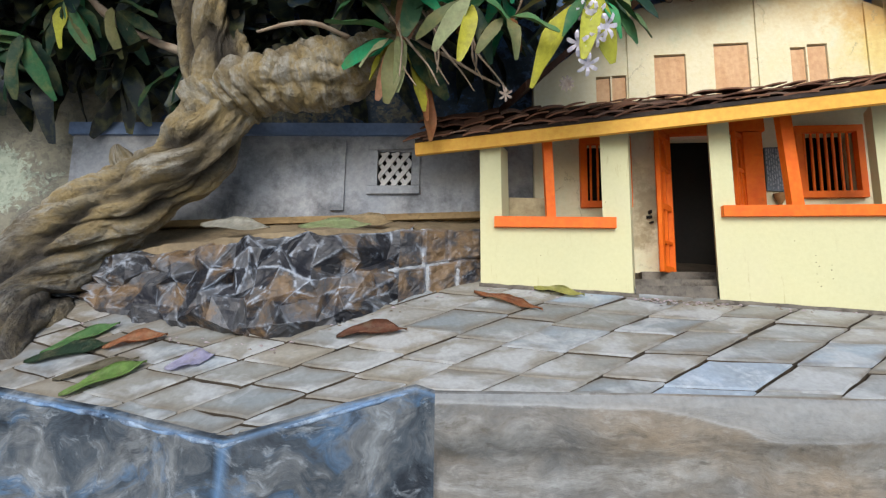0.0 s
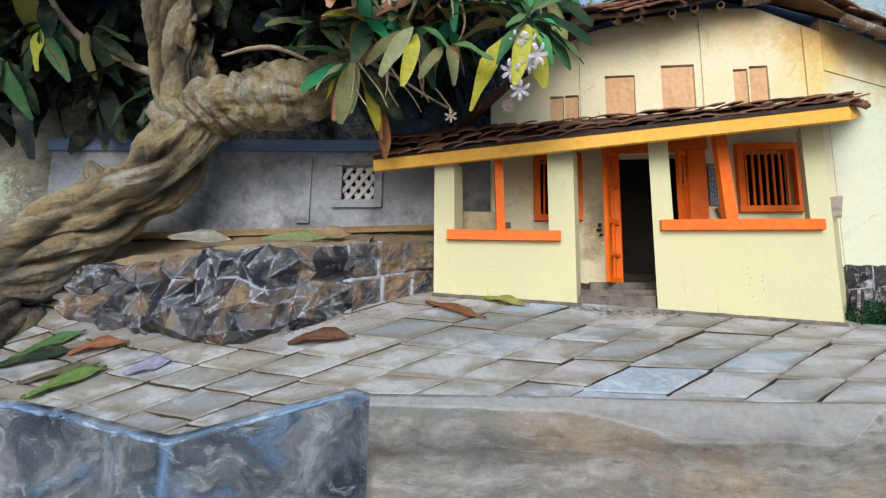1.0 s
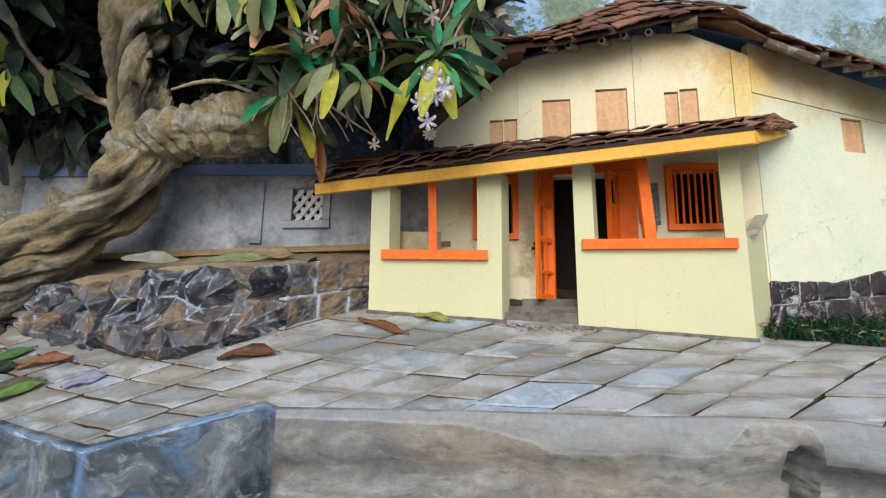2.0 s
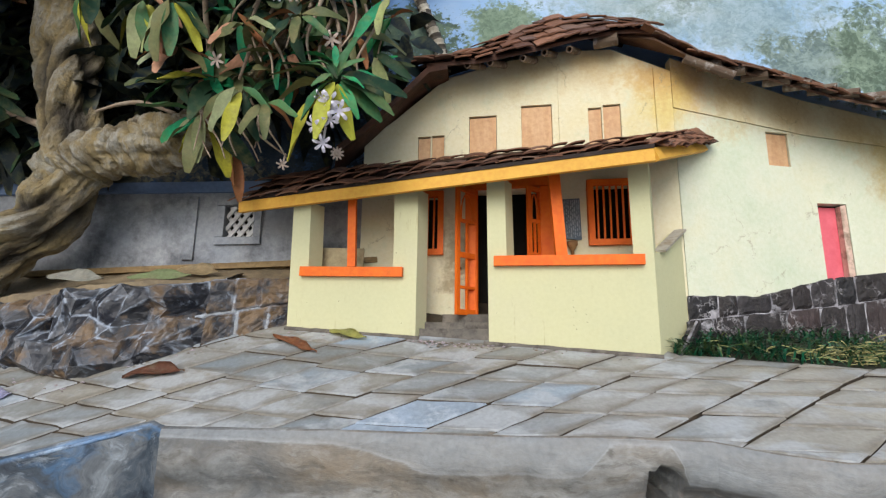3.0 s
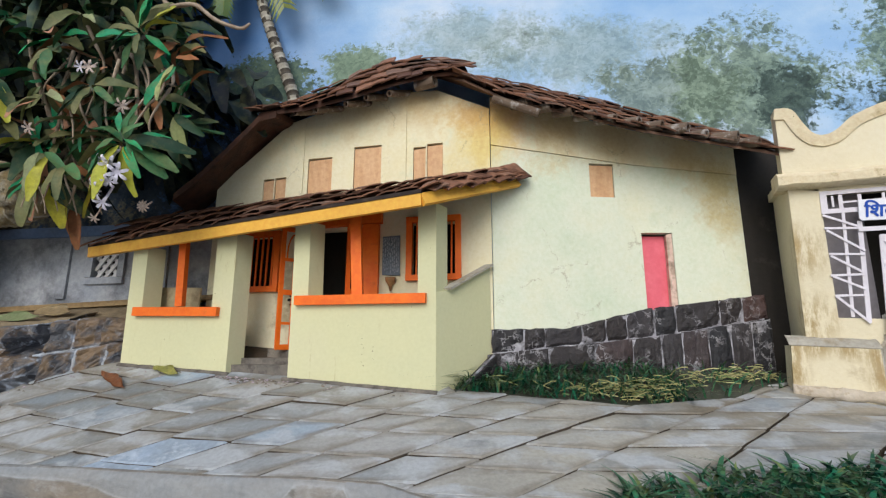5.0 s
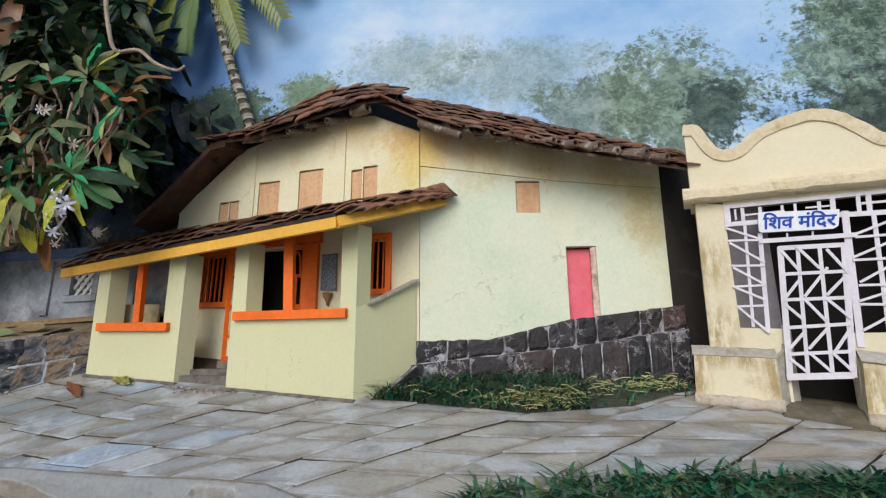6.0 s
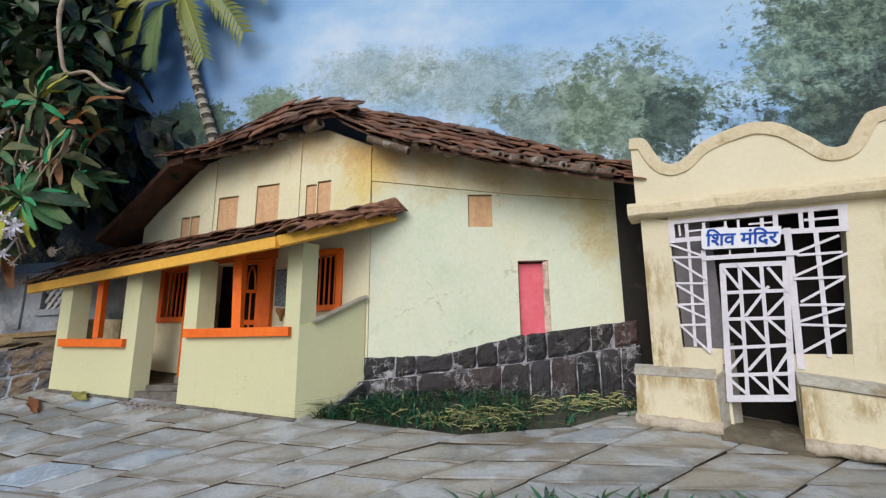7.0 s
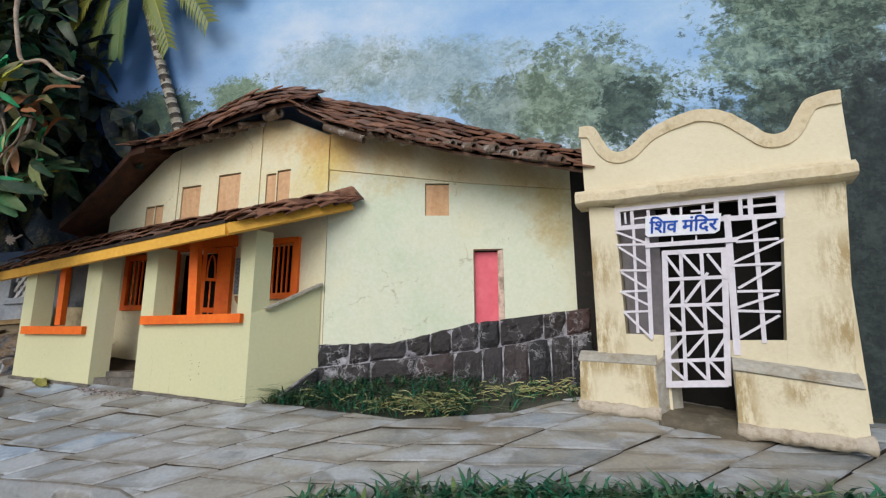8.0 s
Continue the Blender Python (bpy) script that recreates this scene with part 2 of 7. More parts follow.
PAPER = painted("rolled_paper", (0.19, 0.14, 0.10), (0.12, 0.08, 0.055), (0.56, 0.54, 0.51), big=40, relief=0.6, amount=0.53)
ROOFTILE = varied("clay_tile", [(0.0, (0.080, 0.038, 0.026)), (0.3, (0.165, 0.076, 0.045)), (0.65, (0.245, 0.118, 0.070)), (0.85, (0.20, 0.125, 0.092)), (1.0, (0.115, 0.060, 0.045))], 0.75, 110, 0.5, tint=0.4)


def attribute(n, name):
    k = n.new("ShaderNodeAttribute")
    k.attribute_name = name
    return k.outputs["Fac"]


def flag_paint(name):
    """Worn flagstone: each its own grey, tan or blue tone, brushed in broad pale and bluish strokes, earthy towards its edges."""
    m, n, l, b = shader(name, 0.55, spec=0.35)
    r = n.new("ShaderNodeObjectInfo").outputs["Random"]
    col = ramp(n, l, r, [(0.0, (0.205, 0.230, 0.240)), (0.15, (0.290, 0.276, 0.238)), (0.3, (0.215, 0.246, 0.265)), (0.45, (0.305, 0.302, 0.285)), (0.6, (0.240, 0.266, 0.280)), (0.75, (0.310, 0.292, 0.250)), (0.88, (0.232, 0.258, 0.270)), (0.95, (0.290, 0.370, 0.455)), (1.0, (0.300, 0.285, 0.255))])
    pos = n.new("ShaderNodeNewGeometry").outputs["Position"]
    own = mix(n, l, 1.0, pos, ramp(n, l, r, [(0.0, gray(0.0)), (1.0, gray(9.0))]), "ADD")
    warp = mix(n, l, 0.05, own, noise_node(n, l, 20, 3, 0.5, own).outputs["Color"], "ADD")
    brush = noise_node(n, l, 21, 4, 0.55, warp, stretch=(0.7, 1.5, 1))
    dark = noise_node(n, l, 16, 5, 0.6, warp, stretch=(0.8, 1.3, 1))
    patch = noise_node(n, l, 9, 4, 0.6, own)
    grit = noise_node(n, l, 230, 3, 0.6)
    col = mix(n, l, ramp(n, l, patch.outputs["Fac"], [(0.50, gray(0)), (0.66, gray(0.5))]), col, (0.275, 0.258, 0.215))
    # Light tones paint in brighter light on the right; dark ones are grime.
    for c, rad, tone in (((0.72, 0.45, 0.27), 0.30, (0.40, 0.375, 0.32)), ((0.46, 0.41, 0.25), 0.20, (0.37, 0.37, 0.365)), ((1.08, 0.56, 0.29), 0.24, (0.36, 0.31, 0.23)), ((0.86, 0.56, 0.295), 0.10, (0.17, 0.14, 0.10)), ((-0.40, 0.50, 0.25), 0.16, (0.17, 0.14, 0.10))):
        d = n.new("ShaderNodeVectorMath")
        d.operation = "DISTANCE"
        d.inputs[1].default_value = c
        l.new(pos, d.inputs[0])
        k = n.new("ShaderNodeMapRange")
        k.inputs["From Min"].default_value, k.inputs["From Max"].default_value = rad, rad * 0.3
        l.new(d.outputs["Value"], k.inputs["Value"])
        blotch = mix(n, l, 1.0, k.outputs["Result"], ramp(n, l, patch.outputs["Fac"], [(0.36, gray(0.2)), (0.56, gray(0.75))]), "MULTIPLY")
        col = mix(n, l, blotch, col, tone)
    col = mix(n, l, ramp(n, l, brush.outputs["Fac"], [(0.49, gray(0)), (0.61, gray(0.65))]), col, (0.44, 0.465, 0.49))
    col = mix(n, l, ramp(n, l, dark.outputs["Fac"], [(0.32, gray(0.6)), (0.45, gray(0))]), col, (0.140, 0.150, 0.150))
    rim = mix(n, l, 1.0, attribute(n, "wear_or_light"), ramp(n, l, brush.outputs["Fac"], [(0.36, gray(0.75)), (0.62, gray(0.12))]), "MULTIPLY")
    col = mix(n, l, rim, col, (0.15, 0.122, 0.085))
    col = mix(n, l, 0.18, col, ramp(n, l, grit.outputs["Fac"], [(0.3, gray(0.2)), (0.7, gray(0.8))]), "OVERLAY")
    l.new(col, b.inputs["Base Color"])
    bump(n, l, b, mix(n, l, 0.25, brush.outputs["Fac"], grit.outputs["Fac"]), 0.45, 0.0022)
    return m


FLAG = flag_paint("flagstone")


def wall_paint(name):
    """Rough retaining wall washed grey and pinkish brown in broad level strokes, its upper slope brushed pale blue-grey with a whiter lower edge."""
    m, n, l, b = shader(name, 0.7)
    pos = n.new("ShaderNodeNewGeometry").outputs["Position"]
    w = noise_node(n, l, 9, 3, 0.5, pos)
    off = mix(n, l, 0.07, pos, w.outputs["Color"], "ADD")
    a = noise_node(n, l, 6, 5, 0.6, off, stretch=(0.8, 1, 1.6))
    s = noise_node(n, l, 17, 6, 0.64, off, stretch=(0.55, 1, 2.2))
    t = noise_node(n, l, 60, 6, 0.7, off, stretch=(0.6, 1, 1.6))
    f = noise_node(n, l, 170, 3, 0.6, pos)
    col = ramp(n, l, a.outputs["Fac"], [(0.34, (0.130, 0.134, 0.136)), (0.45, (0.190, 0.182, 0.168)), (0.55, (0.238, 0.208, 0.170)), (0.68, (0.265, 0.212, 0.155))])
    col = mix(n, l, ramp(n, l, s.outputs["Fac"], [(0.50, gray(0)), (0.66, gray(0.55))]), col, (0.36, 0.375, 0.375))
    col = mix(n, l, ramp(n, l, s.outputs["Fac"], [(0.32, gray(0.55)), (0.45, gray(0))]), col, (0.160, 0.130, 0.100))
    col = mix(n, l, ramp(n, l, t.outputs["Fac"], [(0.36, gray(0.6)), (0.46, gray(0))]), col, (0.115, 0.105, 0.090))
    col = mix(n, l, ramp(n, l, t.outputs["Fac"], [(0.54, gray(0)), (0.68, gray(0.45))]), col, (0.37, 0.37, 0.36))
    band = mix(n, l, 0.85, attribute(n, "wear_or_light"), s.outputs["Fac"], "OVERLAY")
    col = mix(n, l, ramp(n, l, band, [(0.25, gray(0)), (0.50, gray(0.6))]), col, (0.275, 0.295, 0.31))
    col = mix(n, l, ramp(n, l, band, [(0.30, gray(0)), (0.37, gray(0.4)), (0.46, gray(0))]), col, (0.42, 0.44, 0.46))
    col = mix(n, l, 0.18, col, ramp(n, l, f.outputs["Fac"], [(0.3, gray(0.2)), (0.7, gray(0.8))]), "OVERLAY")
    l.new(col, b.inputs["Base Color"])
    bump(n, l, b, mix(n, l, 0.4, s.outputs["Fac"], t.outputs["Fac"]), 0.7, 0.005)
    return m


def blue_wall(name):
    """Rough plaster in broad swirled strokes, dark slate, pale grey and blue."""
    m, n, l, b = shader(name, 0.6)
    pos = n.new("ShaderNodeNewGeometry").outputs["Position"]
    w = noise_node(n, l, 11, 3, 0.5, pos)
    off = mix(n, l, 0.15, pos, w.outputs["Color"], "ADD")
    a = noise_node(n, l, 13, 7, 0.66, off)
    s = noise_node(n, l, 17, 6, 0.64, off, stretch=(0.7, 1, 1.5))
    t = noise_node(n, l, 48, 6, 0.68, off, stretch=(0.7, 1, 1.3))
    f = noise_node(n, l, 150, 3, 0.6, pos)
    col = ramp(n, l, a.outputs["Fac"], [(0.36, (0.014, 0.020, 0.030)), (0.46, (0.05, 0.066, 0.085)), (0.55, (0.12, 0.132, 0.145)), (0.63, (0.20, 0.225, 0.245)), (0.74, (0.32, 0.37, 0.41))])
    col = mix(n, l, ramp(n, l, s.outputs["Fac"], [(0.54, gray(0)), (0.68, gray(0.75))]), col, (0.07, 0.16, 0.30))
    col = mix(n, l, ramp(n, l, t.outputs["Fac"], [(0.56, gray(0)), (0.70, gray(0.6))]), col, (0.36, 0.41, 0.46))
    col = mix(n, l, ramp(n, l, t.outputs["Fac"], [(0.32, gray(0.7)), (0.43, gray(0))]), col, (0.022, 0.03, 0.042))
    col = mix(n, l, ramp(n, l, attribute(n, "wear_or_light"), [(0.2, gray(0)), (0.9, gray(0.45))]), col, (0.15, 0.30, 0.54))
    col = mix(n, l, 0.2, col, ramp(n, l, f.outputs["Fac"], [(0.3, gray(0.2)), (0.7, gray(0.8))]), "OVERLAY")
    l.new(col, b.inputs["Base Color"])
    bump(n, l, b, mix(n, l, 0.35, a.outputs["Fac"], t.outputs["Fac"]), 0.8, 0.006)
    return m


def rock(name, brown):
    """Dark broken rock: every facet its own tone, the arrises brushed pale blue, with brown patches."""
    m, n, l, b = shader(name, 0.5, spec=0.45)
    pos = n.new("ShaderNodeNewGeometry").outputs["Position"]
    r = attribute(n, "tone")
    warp = mix(n, l, 0.05, pos, noise_node(n, l, 24, 4, 0.6, pos).outputs["Color"], "ADD")
    big = noise_node(n, l, 13, 4, 0.6, pos)
    patch = noise_node(n, l, 21, 4, 0.6, warp)
    stroke = noise_node(n, l, 55, 6, 0.7, warp, stretch=(1, 1, 1.5))
    f = noise_node(n, l, 110, 5, 0.7, pos)
    col = ramp(n, l, r, [(0.0, (0.007, 0.008, 0.012)), (0.28, (0.018, 0.019, 0.026)), (0.52, (0.036, 0.038, 0.046)), (0.78, (0.066, 0.068, 0.074)), (1.0, (0.115, 0.12, 0.135))])
    col = mix(n, l, ramp(n, l, patch.outputs["Fac"], [(brown, gray(0)), (brown + 0.14, gray(0.75))]), col, (0.20, 0.125, 0.06))
    col = mix(n, l, ramp(n, l, stroke.outputs["Fac"], [(0.57, gray(0)), (0.66, gray(0.45))]), col, (0.24, 0.28, 0.34))
    edge = mix(n, l, 1.0, ramp(n, l, attribute(n, "wear_or_light"), [(0.30, gray(0)), (0.85, gray(1))]), ramp(n, l, big.outputs["Fac"], [(0.43, gray(0.0)), (0.57, gray(0.9))]), "MULTIPLY")
    edge = mix(n, l, 1.0, edge, ramp(n, l, stroke.outputs["Fac"], [(0.40, gray(0.05)), (0.58, gray(1))]), "MULTIPLY")
    col = mix(n, l, edge, col, (0.38, 0.43, 0.51))
    col = mix(n, l, 0.35, col, ramp(n, l, f.outputs["Fac"], [(0.3, gray(0.2)), (0.7, gray(0.8))]), "OVERLAY")
    l.new(col, b.inputs["Base Color"])
    bump(n, l, b, mix(n, l, 0.4, stroke.outputs["Fac"], f.outputs["Fac"]), 0.6, 0.003)
    return m


def plinth_rock(name):
    """Black and purple-brown plinth stone scratched with pale lines."""
    m, n, l, b = shader(name, 0.55, spec=0.45)
    pos = n.new("ShaderNodeNewGeometry").outputs["Position"]
    w = noise_node(n, l, 40, 5, 0.7, pos)
    off = mix(n, l, 0.05, pos, w.outputs["Color"], "ADD")
    v = n.new("ShaderNodeTexVoronoi")
    v.feature = "DISTANCE_TO_EDGE"
    v.inputs["Scale"].default_value = 55
    l.new(off, v.inputs["Vector"])
    k = noise_node(n, l, 20, 4, 0.65, pos)
    f = noise_node(n, l, 110, 5, 0.7, pos)
    r = n.new("ShaderNodeObjectInfo").outputs["Random"]
    col = ramp(n, l, r, [(0.0, (0.013, 0.013, 0.016)), (0.5, (0.028, 0.022, 0.022)), (0.8, (0.034, 0.030, 0.033)), (1.0, (0.066, 0.034, 0.029))])
    line = ramp(n, l, v.outputs["Distance"], [(0.0, gray(0.9)), (0.03, gray(0.5)), (0.07, gray(0.0))])
    line = mix(n, l, 1.0, line, ramp(n, l, k.outputs["Fac"], [(0.46, gray(0)), (0.58, gray(0.75))]), "MULTIPLY")
    col = mix(n, l, line, col, (0.50, 0.48, 0.50))
    col = mix(n, l, 0.5, col, ramp(n, l, f.outputs["Fac"], [(0.3, gray(0.1)), (0.7, gray(0.9))]), "OVERLAY")
    l.new(col, b.inputs["Base Color"])
    bump(n, l, b, f.outputs["Fac"], 0.9, 0.004)
    return m


def bark(name):
    """Modelled bark: ochre and grey-brown, shade painted into the creases, pale highlights painted on the folds along
    the grain.
    """
    m, n, l, b = shader(name, 0.75, spec=0.3)
    uv = n.new("ShaderNodeUVMap").outputs["UV"]
    high = attribute(n, "wear_or_light")
    a = noise_node(n, l, 11, 5, 0.6)
    s = noise_node(n, l, 3.0, 7, 0.68, uv, stretch=(3.4, 0.9, 1))
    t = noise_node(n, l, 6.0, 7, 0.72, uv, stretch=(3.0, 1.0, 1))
    c = noise_node(n, l, 42, 7, 0.76)
    f = noise_node(n, l, 200, 4, 0.65)
    col = ramp(n, l, a.outputs["Fac"], [(0.32, (0.16, 0.132, 0.090)), (0.45, (0.275, 0.22, 0.130)), (0.56, (0.43, 0.325, 0.155)), (0.68, (0.36, 0.325, 0.24))])
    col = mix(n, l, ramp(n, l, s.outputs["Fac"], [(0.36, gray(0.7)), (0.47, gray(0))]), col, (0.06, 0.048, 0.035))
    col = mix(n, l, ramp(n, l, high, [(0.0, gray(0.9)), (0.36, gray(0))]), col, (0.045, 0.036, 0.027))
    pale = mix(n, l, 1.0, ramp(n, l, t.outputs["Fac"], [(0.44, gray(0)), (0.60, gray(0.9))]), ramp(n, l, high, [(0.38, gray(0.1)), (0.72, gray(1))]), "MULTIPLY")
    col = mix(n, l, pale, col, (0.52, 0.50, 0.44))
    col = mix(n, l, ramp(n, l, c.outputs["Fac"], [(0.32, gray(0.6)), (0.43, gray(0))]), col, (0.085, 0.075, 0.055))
    # the foot's shade is painted in as slate-dark blotches
    d = n.new("ShaderNodeVectorMath")
    d.operation = "DISTANCE"
    d.inputs[1].default_value = (-0.475, 0.53, 0.265)
    l.new(n.new("ShaderNodeNewGeometry").outputs["Position"], d.inputs[0])
    foot_shade = mix(n, l, 0.8, ramp(n, l, d.outputs["Value"], [(0.07, gray(0.9)), (0.18, gray(0.0))]), ramp(n, l, c.outputs["Fac"], [(0.35, gray(1)), (0.62, gray(0.3))]), "MULTIPLY")
    col = mix(n, l, foot_shade, col, (0.035, 0.036, 0.042))
    col = mix(n, l, 0.25, col, ramp(n, l, f.outputs["Fac"], [(0.3, gray(0.2)), (0.7, gray(0.8))]), "OVERLAY")
    l.new(col, b.inputs["Base Color"])
    h = mix(n, l, 0.6, t.outputs["Fac"], c.outputs["Fac"])
    bump(n, l, b, mix(n, l, 0.2, h, f.outputs["Fac"]), 1.0, 0.026)
    return m


def leafy(name, stops, island=False, rough=0.45):
    m, n, l, b = shader(name, rough, spec=0.4)
    if island:
        r = n.new("ShaderNodeNewGeometry").outputs["Random Per Island"]
    else:
        r = n.new("ShaderNodeObjectInfo").outputs["Random"]
    col = ramp(n, l, r, stops, "CONSTANT")
    g = noise_node(n, l, 55, 4, 0.6)
    col = mix(n, l, ramp(n, l, g.outputs["Fac"], [(0.45, gray(0)), (0.75, gray(0.55))]), col, (0.20, 0.20, 0.07))
    l.new(col, b.inputs["Base Color"])
    bump(n, l, b, g.outputs["Fac"], 0.3)
    return m


CROWN = leafy("crown_leaf", [(0.0, (0.007, 0.016, 0.012)), (0.35, (0.012, 0.038, 0.019)), (0.58, (0.008, 0.024, 0.022)), (0.76, (0.035, 0.068, 0.027)), (0.88, (0.016, 0.176, 0.074)), (0.93, (0.216, 0.216, 0.047)), (0.96, (0.216, 0.095, 0.041))], island=True)
# Near-black leaf tones that carry the crown's inner shade in their colour.
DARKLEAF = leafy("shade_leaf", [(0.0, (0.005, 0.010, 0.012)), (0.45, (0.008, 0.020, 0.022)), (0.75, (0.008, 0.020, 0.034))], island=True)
PALMLEAF = leafy("palm_leaf", [(0.0, (0.20, 0.24, 0.06)), (0.4, (0.36, 0.33, 0.05)), (0.7, (0.12, 0.20, 0.08))])
GRASS = leafy("grass_blade", [(0.0, (0.006, 0.075, 0.040)), (0.30, (0.014, 0.15, 0.075)), (0.60, (0.004, 0.040, 0.024)), (0.75, (0.035, 0.125, 0.060)), (0.95, (0.14, 0.20, 0.06))], island=True)
STRAW = leafy("straw", [(0.0, (0.46, 0.42, 0.18)), (0.5, (0.36, 0.35, 0.14)), (0.8, (0.13, 0.21, 0.07))], island=True)
PETAL = painted("lilac_petal", (0.72, 0.70, 0.78), (0.64, 0.60, 0.72), None, big=60, rough=0.6)
BLUSH = painted("blush_petal", (0.60, 0.50, 0.44), (0.50, 0.40, 0.34), None, big=60, rough=0.6)
TWIG = painted("pale_twig", (0.40, 0.33, 0.25), (0.28, 0.20, 0.14), (0.14, 0.09, 0.06), big=60)
PALMTRUNK = painted("palm_ring", (0.48, 0.45, 0.38), (0.32, 0.29, 0.23), (0.12, 0.10, 0.08), big=50)
PALMDARK = painted("palm_ring_dark", (0.10, 0.085, 0.065), (0.06, 0.05, 0.04), None, big=50)
ROCK = rock("sculpted_rock", 0.50)
BLOCKROCK = rock("brown_block", 0.40)
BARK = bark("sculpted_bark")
WALLPAINT = wall_paint("brushed_wall")
BLUEWALL = blue_wall("blue_brushed_wall")
STONE = plinth_rock("dark_plinth_stone")
MORTAR = painted("white_mortar", (0.46, 0.45, 0.48), (0.20, 0.19, 0.21), (0.045, 0.042, 0.044), big=34, relief=0.8, amount=0.44)


def leaf_tint(name, c, c2):
    pale = tuple(0.55 * a + 0.45 * q for a, q in zip(c2, (0.40, 0.33, 0.22)))
    return painted(name, c, c2, pale, big=48, rough=0.5, relief=0.6, amount=0.50, grain=0.35)


def mural(name):
    """Painted sky with dabbed trees: soft blue and white, grey-green bushes, a darker right end, an olive left end."""
    m, n, l, b = shader(name, 0.7)
    pos = n.new("ShaderNodeNewGeometry").outputs["Position"]
    sep = n.new("ShaderNodeSeparateXYZ")
    l.new(pos, sep.inputs[0])

    def math_node(op, a, c=None):
        k = n.new("ShaderNodeMath")
        k.operation = op
        for sock, v in zip(k.inputs, (a, c)):
            if isinstance(v, (int, float)):
                sock.default_value = v
            elif v is not None:
                l.new(v, sock)
        return k.outputs[0]

    cloud = noise_node(n, l, 3.2, 6, 0.6, stretch=(1, 1, 1.5))
    dab = noise_node(n, l, 85, 8, 0.8, stretch=(1, 1, 0.7))
    col = ramp(n, l, cloud.outputs["Fac"], [(0.32, (0.19, 0.38, 0.68)), (0.52, (0.36, 0.53, 0.74)), (0.68, (0.58, 0.67, 0.78))])
    lk = n.new("ShaderNodeMapRange")
    lk.inputs["From Min"].default_value, lk.inputs["From Max"].default_value = 0.42, -0.05
    l.new(sep.outputs["X"], lk.inputs["Value"])
    col = mix(n, l, lk.outputs["Result"], col, (0.06, 0.17, 0.46))
    wob = noise_node(n, l, 13, 7, 0.74)
    fine = noise_node(n, l, 80, 6, 0.75)

    smear = mix(n, l, 0.035, pos, noise_node(n, l, 34, 3, 0.55, pos).outputs["Color"], "ADD")
    clump = noise_node(n, l, 30, 5, 0.62, smear, stretch=(1, 1, 1.25))
    smudge = n.new("ShaderNodeMapping")
    smudge.inputs["Scale"].default_value = (1.0, 1.0, 1.5)
    smudge.inputs["Rotation"].default_value = (0.0, 0.5, 0.0)
    l.new(smear, smudge.inputs["Vector"])
    cell = n.new("ShaderNodeTexVoronoi")
    cell.inputs["Scale"].default_value = 150
    l.new(smudge.outputs["Vector"], cell.inputs["Vector"])
    flake = n.new("ShaderNodeSeparateColor")
    l.new(cell.outputs["Color"], flake.inputs[0])
    stroke = math_node("ADD", math_node("MULTIPLY", flake.outputs[0], 0.11), math_node("ADD", math_node("MULTIPLY", clump.outputs["Fac"], 0.49), math_node("MULTIPLY", dab.outputs["Fac"], 0.40)))

    def bush(col, cx, cz, rx, rz, tone, tone2, edge=0.5, most=0.92, ragged=1.0):
        dx = math_node("DIVIDE", math_node("SUBTRACT", sep.outputs["X"], cx), rx)
        dz = math_node("DIVIDE", math_node("SUBTRACT", sep.outputs["Z"], cz), rz)
        d = math_node("SQRT", math_node("ADD", math_node("MULTIPLY", dx, dx), math_node("MULTIPLY", dz, dz)))
        d = math_node("ADD", d, math_node("MULTIPLY", math_node("SUBTRACT", wob.outputs["Fac"], 0.5), 2.3 * ragged))
        d = math_node("ADD", d, math_node("MULTIPLY", math_node("SUBTRACT", fine.outputs["Fac"], 0.5), 1.0 * ragged))
        d = math_node("ADD", d, math_node("MULTIPLY", math_node("SUBTRACT", clump.outputs["Fac"], 0.5), 0.9 * ragged))
        d = math_node("ADD", d, math_node("MULTIPLY", math_node("SUBTRACT", flake.outputs[1], 0.5), 0.35 * ragged))
        k = n.new("ShaderNodeMapRange")
        k.inputs["From Min"].default_value, k.inputs["From Max"].default_value = 1.0 + edge / 2, 1.0 - edge / 2
        k.inputs["To Max"].default_value = most
        l.new(d, k.inputs["Value"])
        body = ramp(n, l, stroke, [(0.36, tuple(0.62 * a for a in tone)), (0.47, tone), (0.54, tuple(0.5 * a + 0.5 * b for a, b in zip(tone, tone2))), (0.64, tone2)])
        return mix(n, l, k.outputs["Result"], col, body)

    col = bush(col, 0.58, 0.93, 0.12, 0.05, (0.20, 0.27, 0.22), (0.34, 0.43, 0.42), 0.7, 0.6)
    col = bush(col, 0.78, 0.88, 0.17, 0.06, (0.18, 0.25, 0.20), (0.34, 0.42, 0.41), 0.7, 0.65)
    col = bush(col, 0.37, 0.87, 0.07, 0.06, (0.13, 0.19, 0.10), (0.22, 0.30, 0.19), 0.3)
    col = bush(col, 0.19, 0.86, 0.09, 0.06, (0.05, 0.085, 0.04), (0.12, 0.17, 0.075), 0.15)
    col = bush(col, 0.93, 0.80, 0.12, 0.065, (0.12, 0.165, 0.12), (0.27, 0.34, 0.28), 0.35, 0.85)
    col = bush(col, 1.045, 0.80, 0.115, 0.105, (0.10, 0.15, 0.105), (0.25, 0.34, 0.25), 0.35, 0.92)
    col = bush(col, 1.11, 0.77, 0.05, 0.06, (0.03, 0.055, 0.05), (0.085, 0.13, 0.105), 0.3)
    col = bush(col, 1.39, 0.84, 0.16, 0.15, (0.085, 0.135, 0.095), (0.27, 0.37, 0.27), 0.3, 0.92)
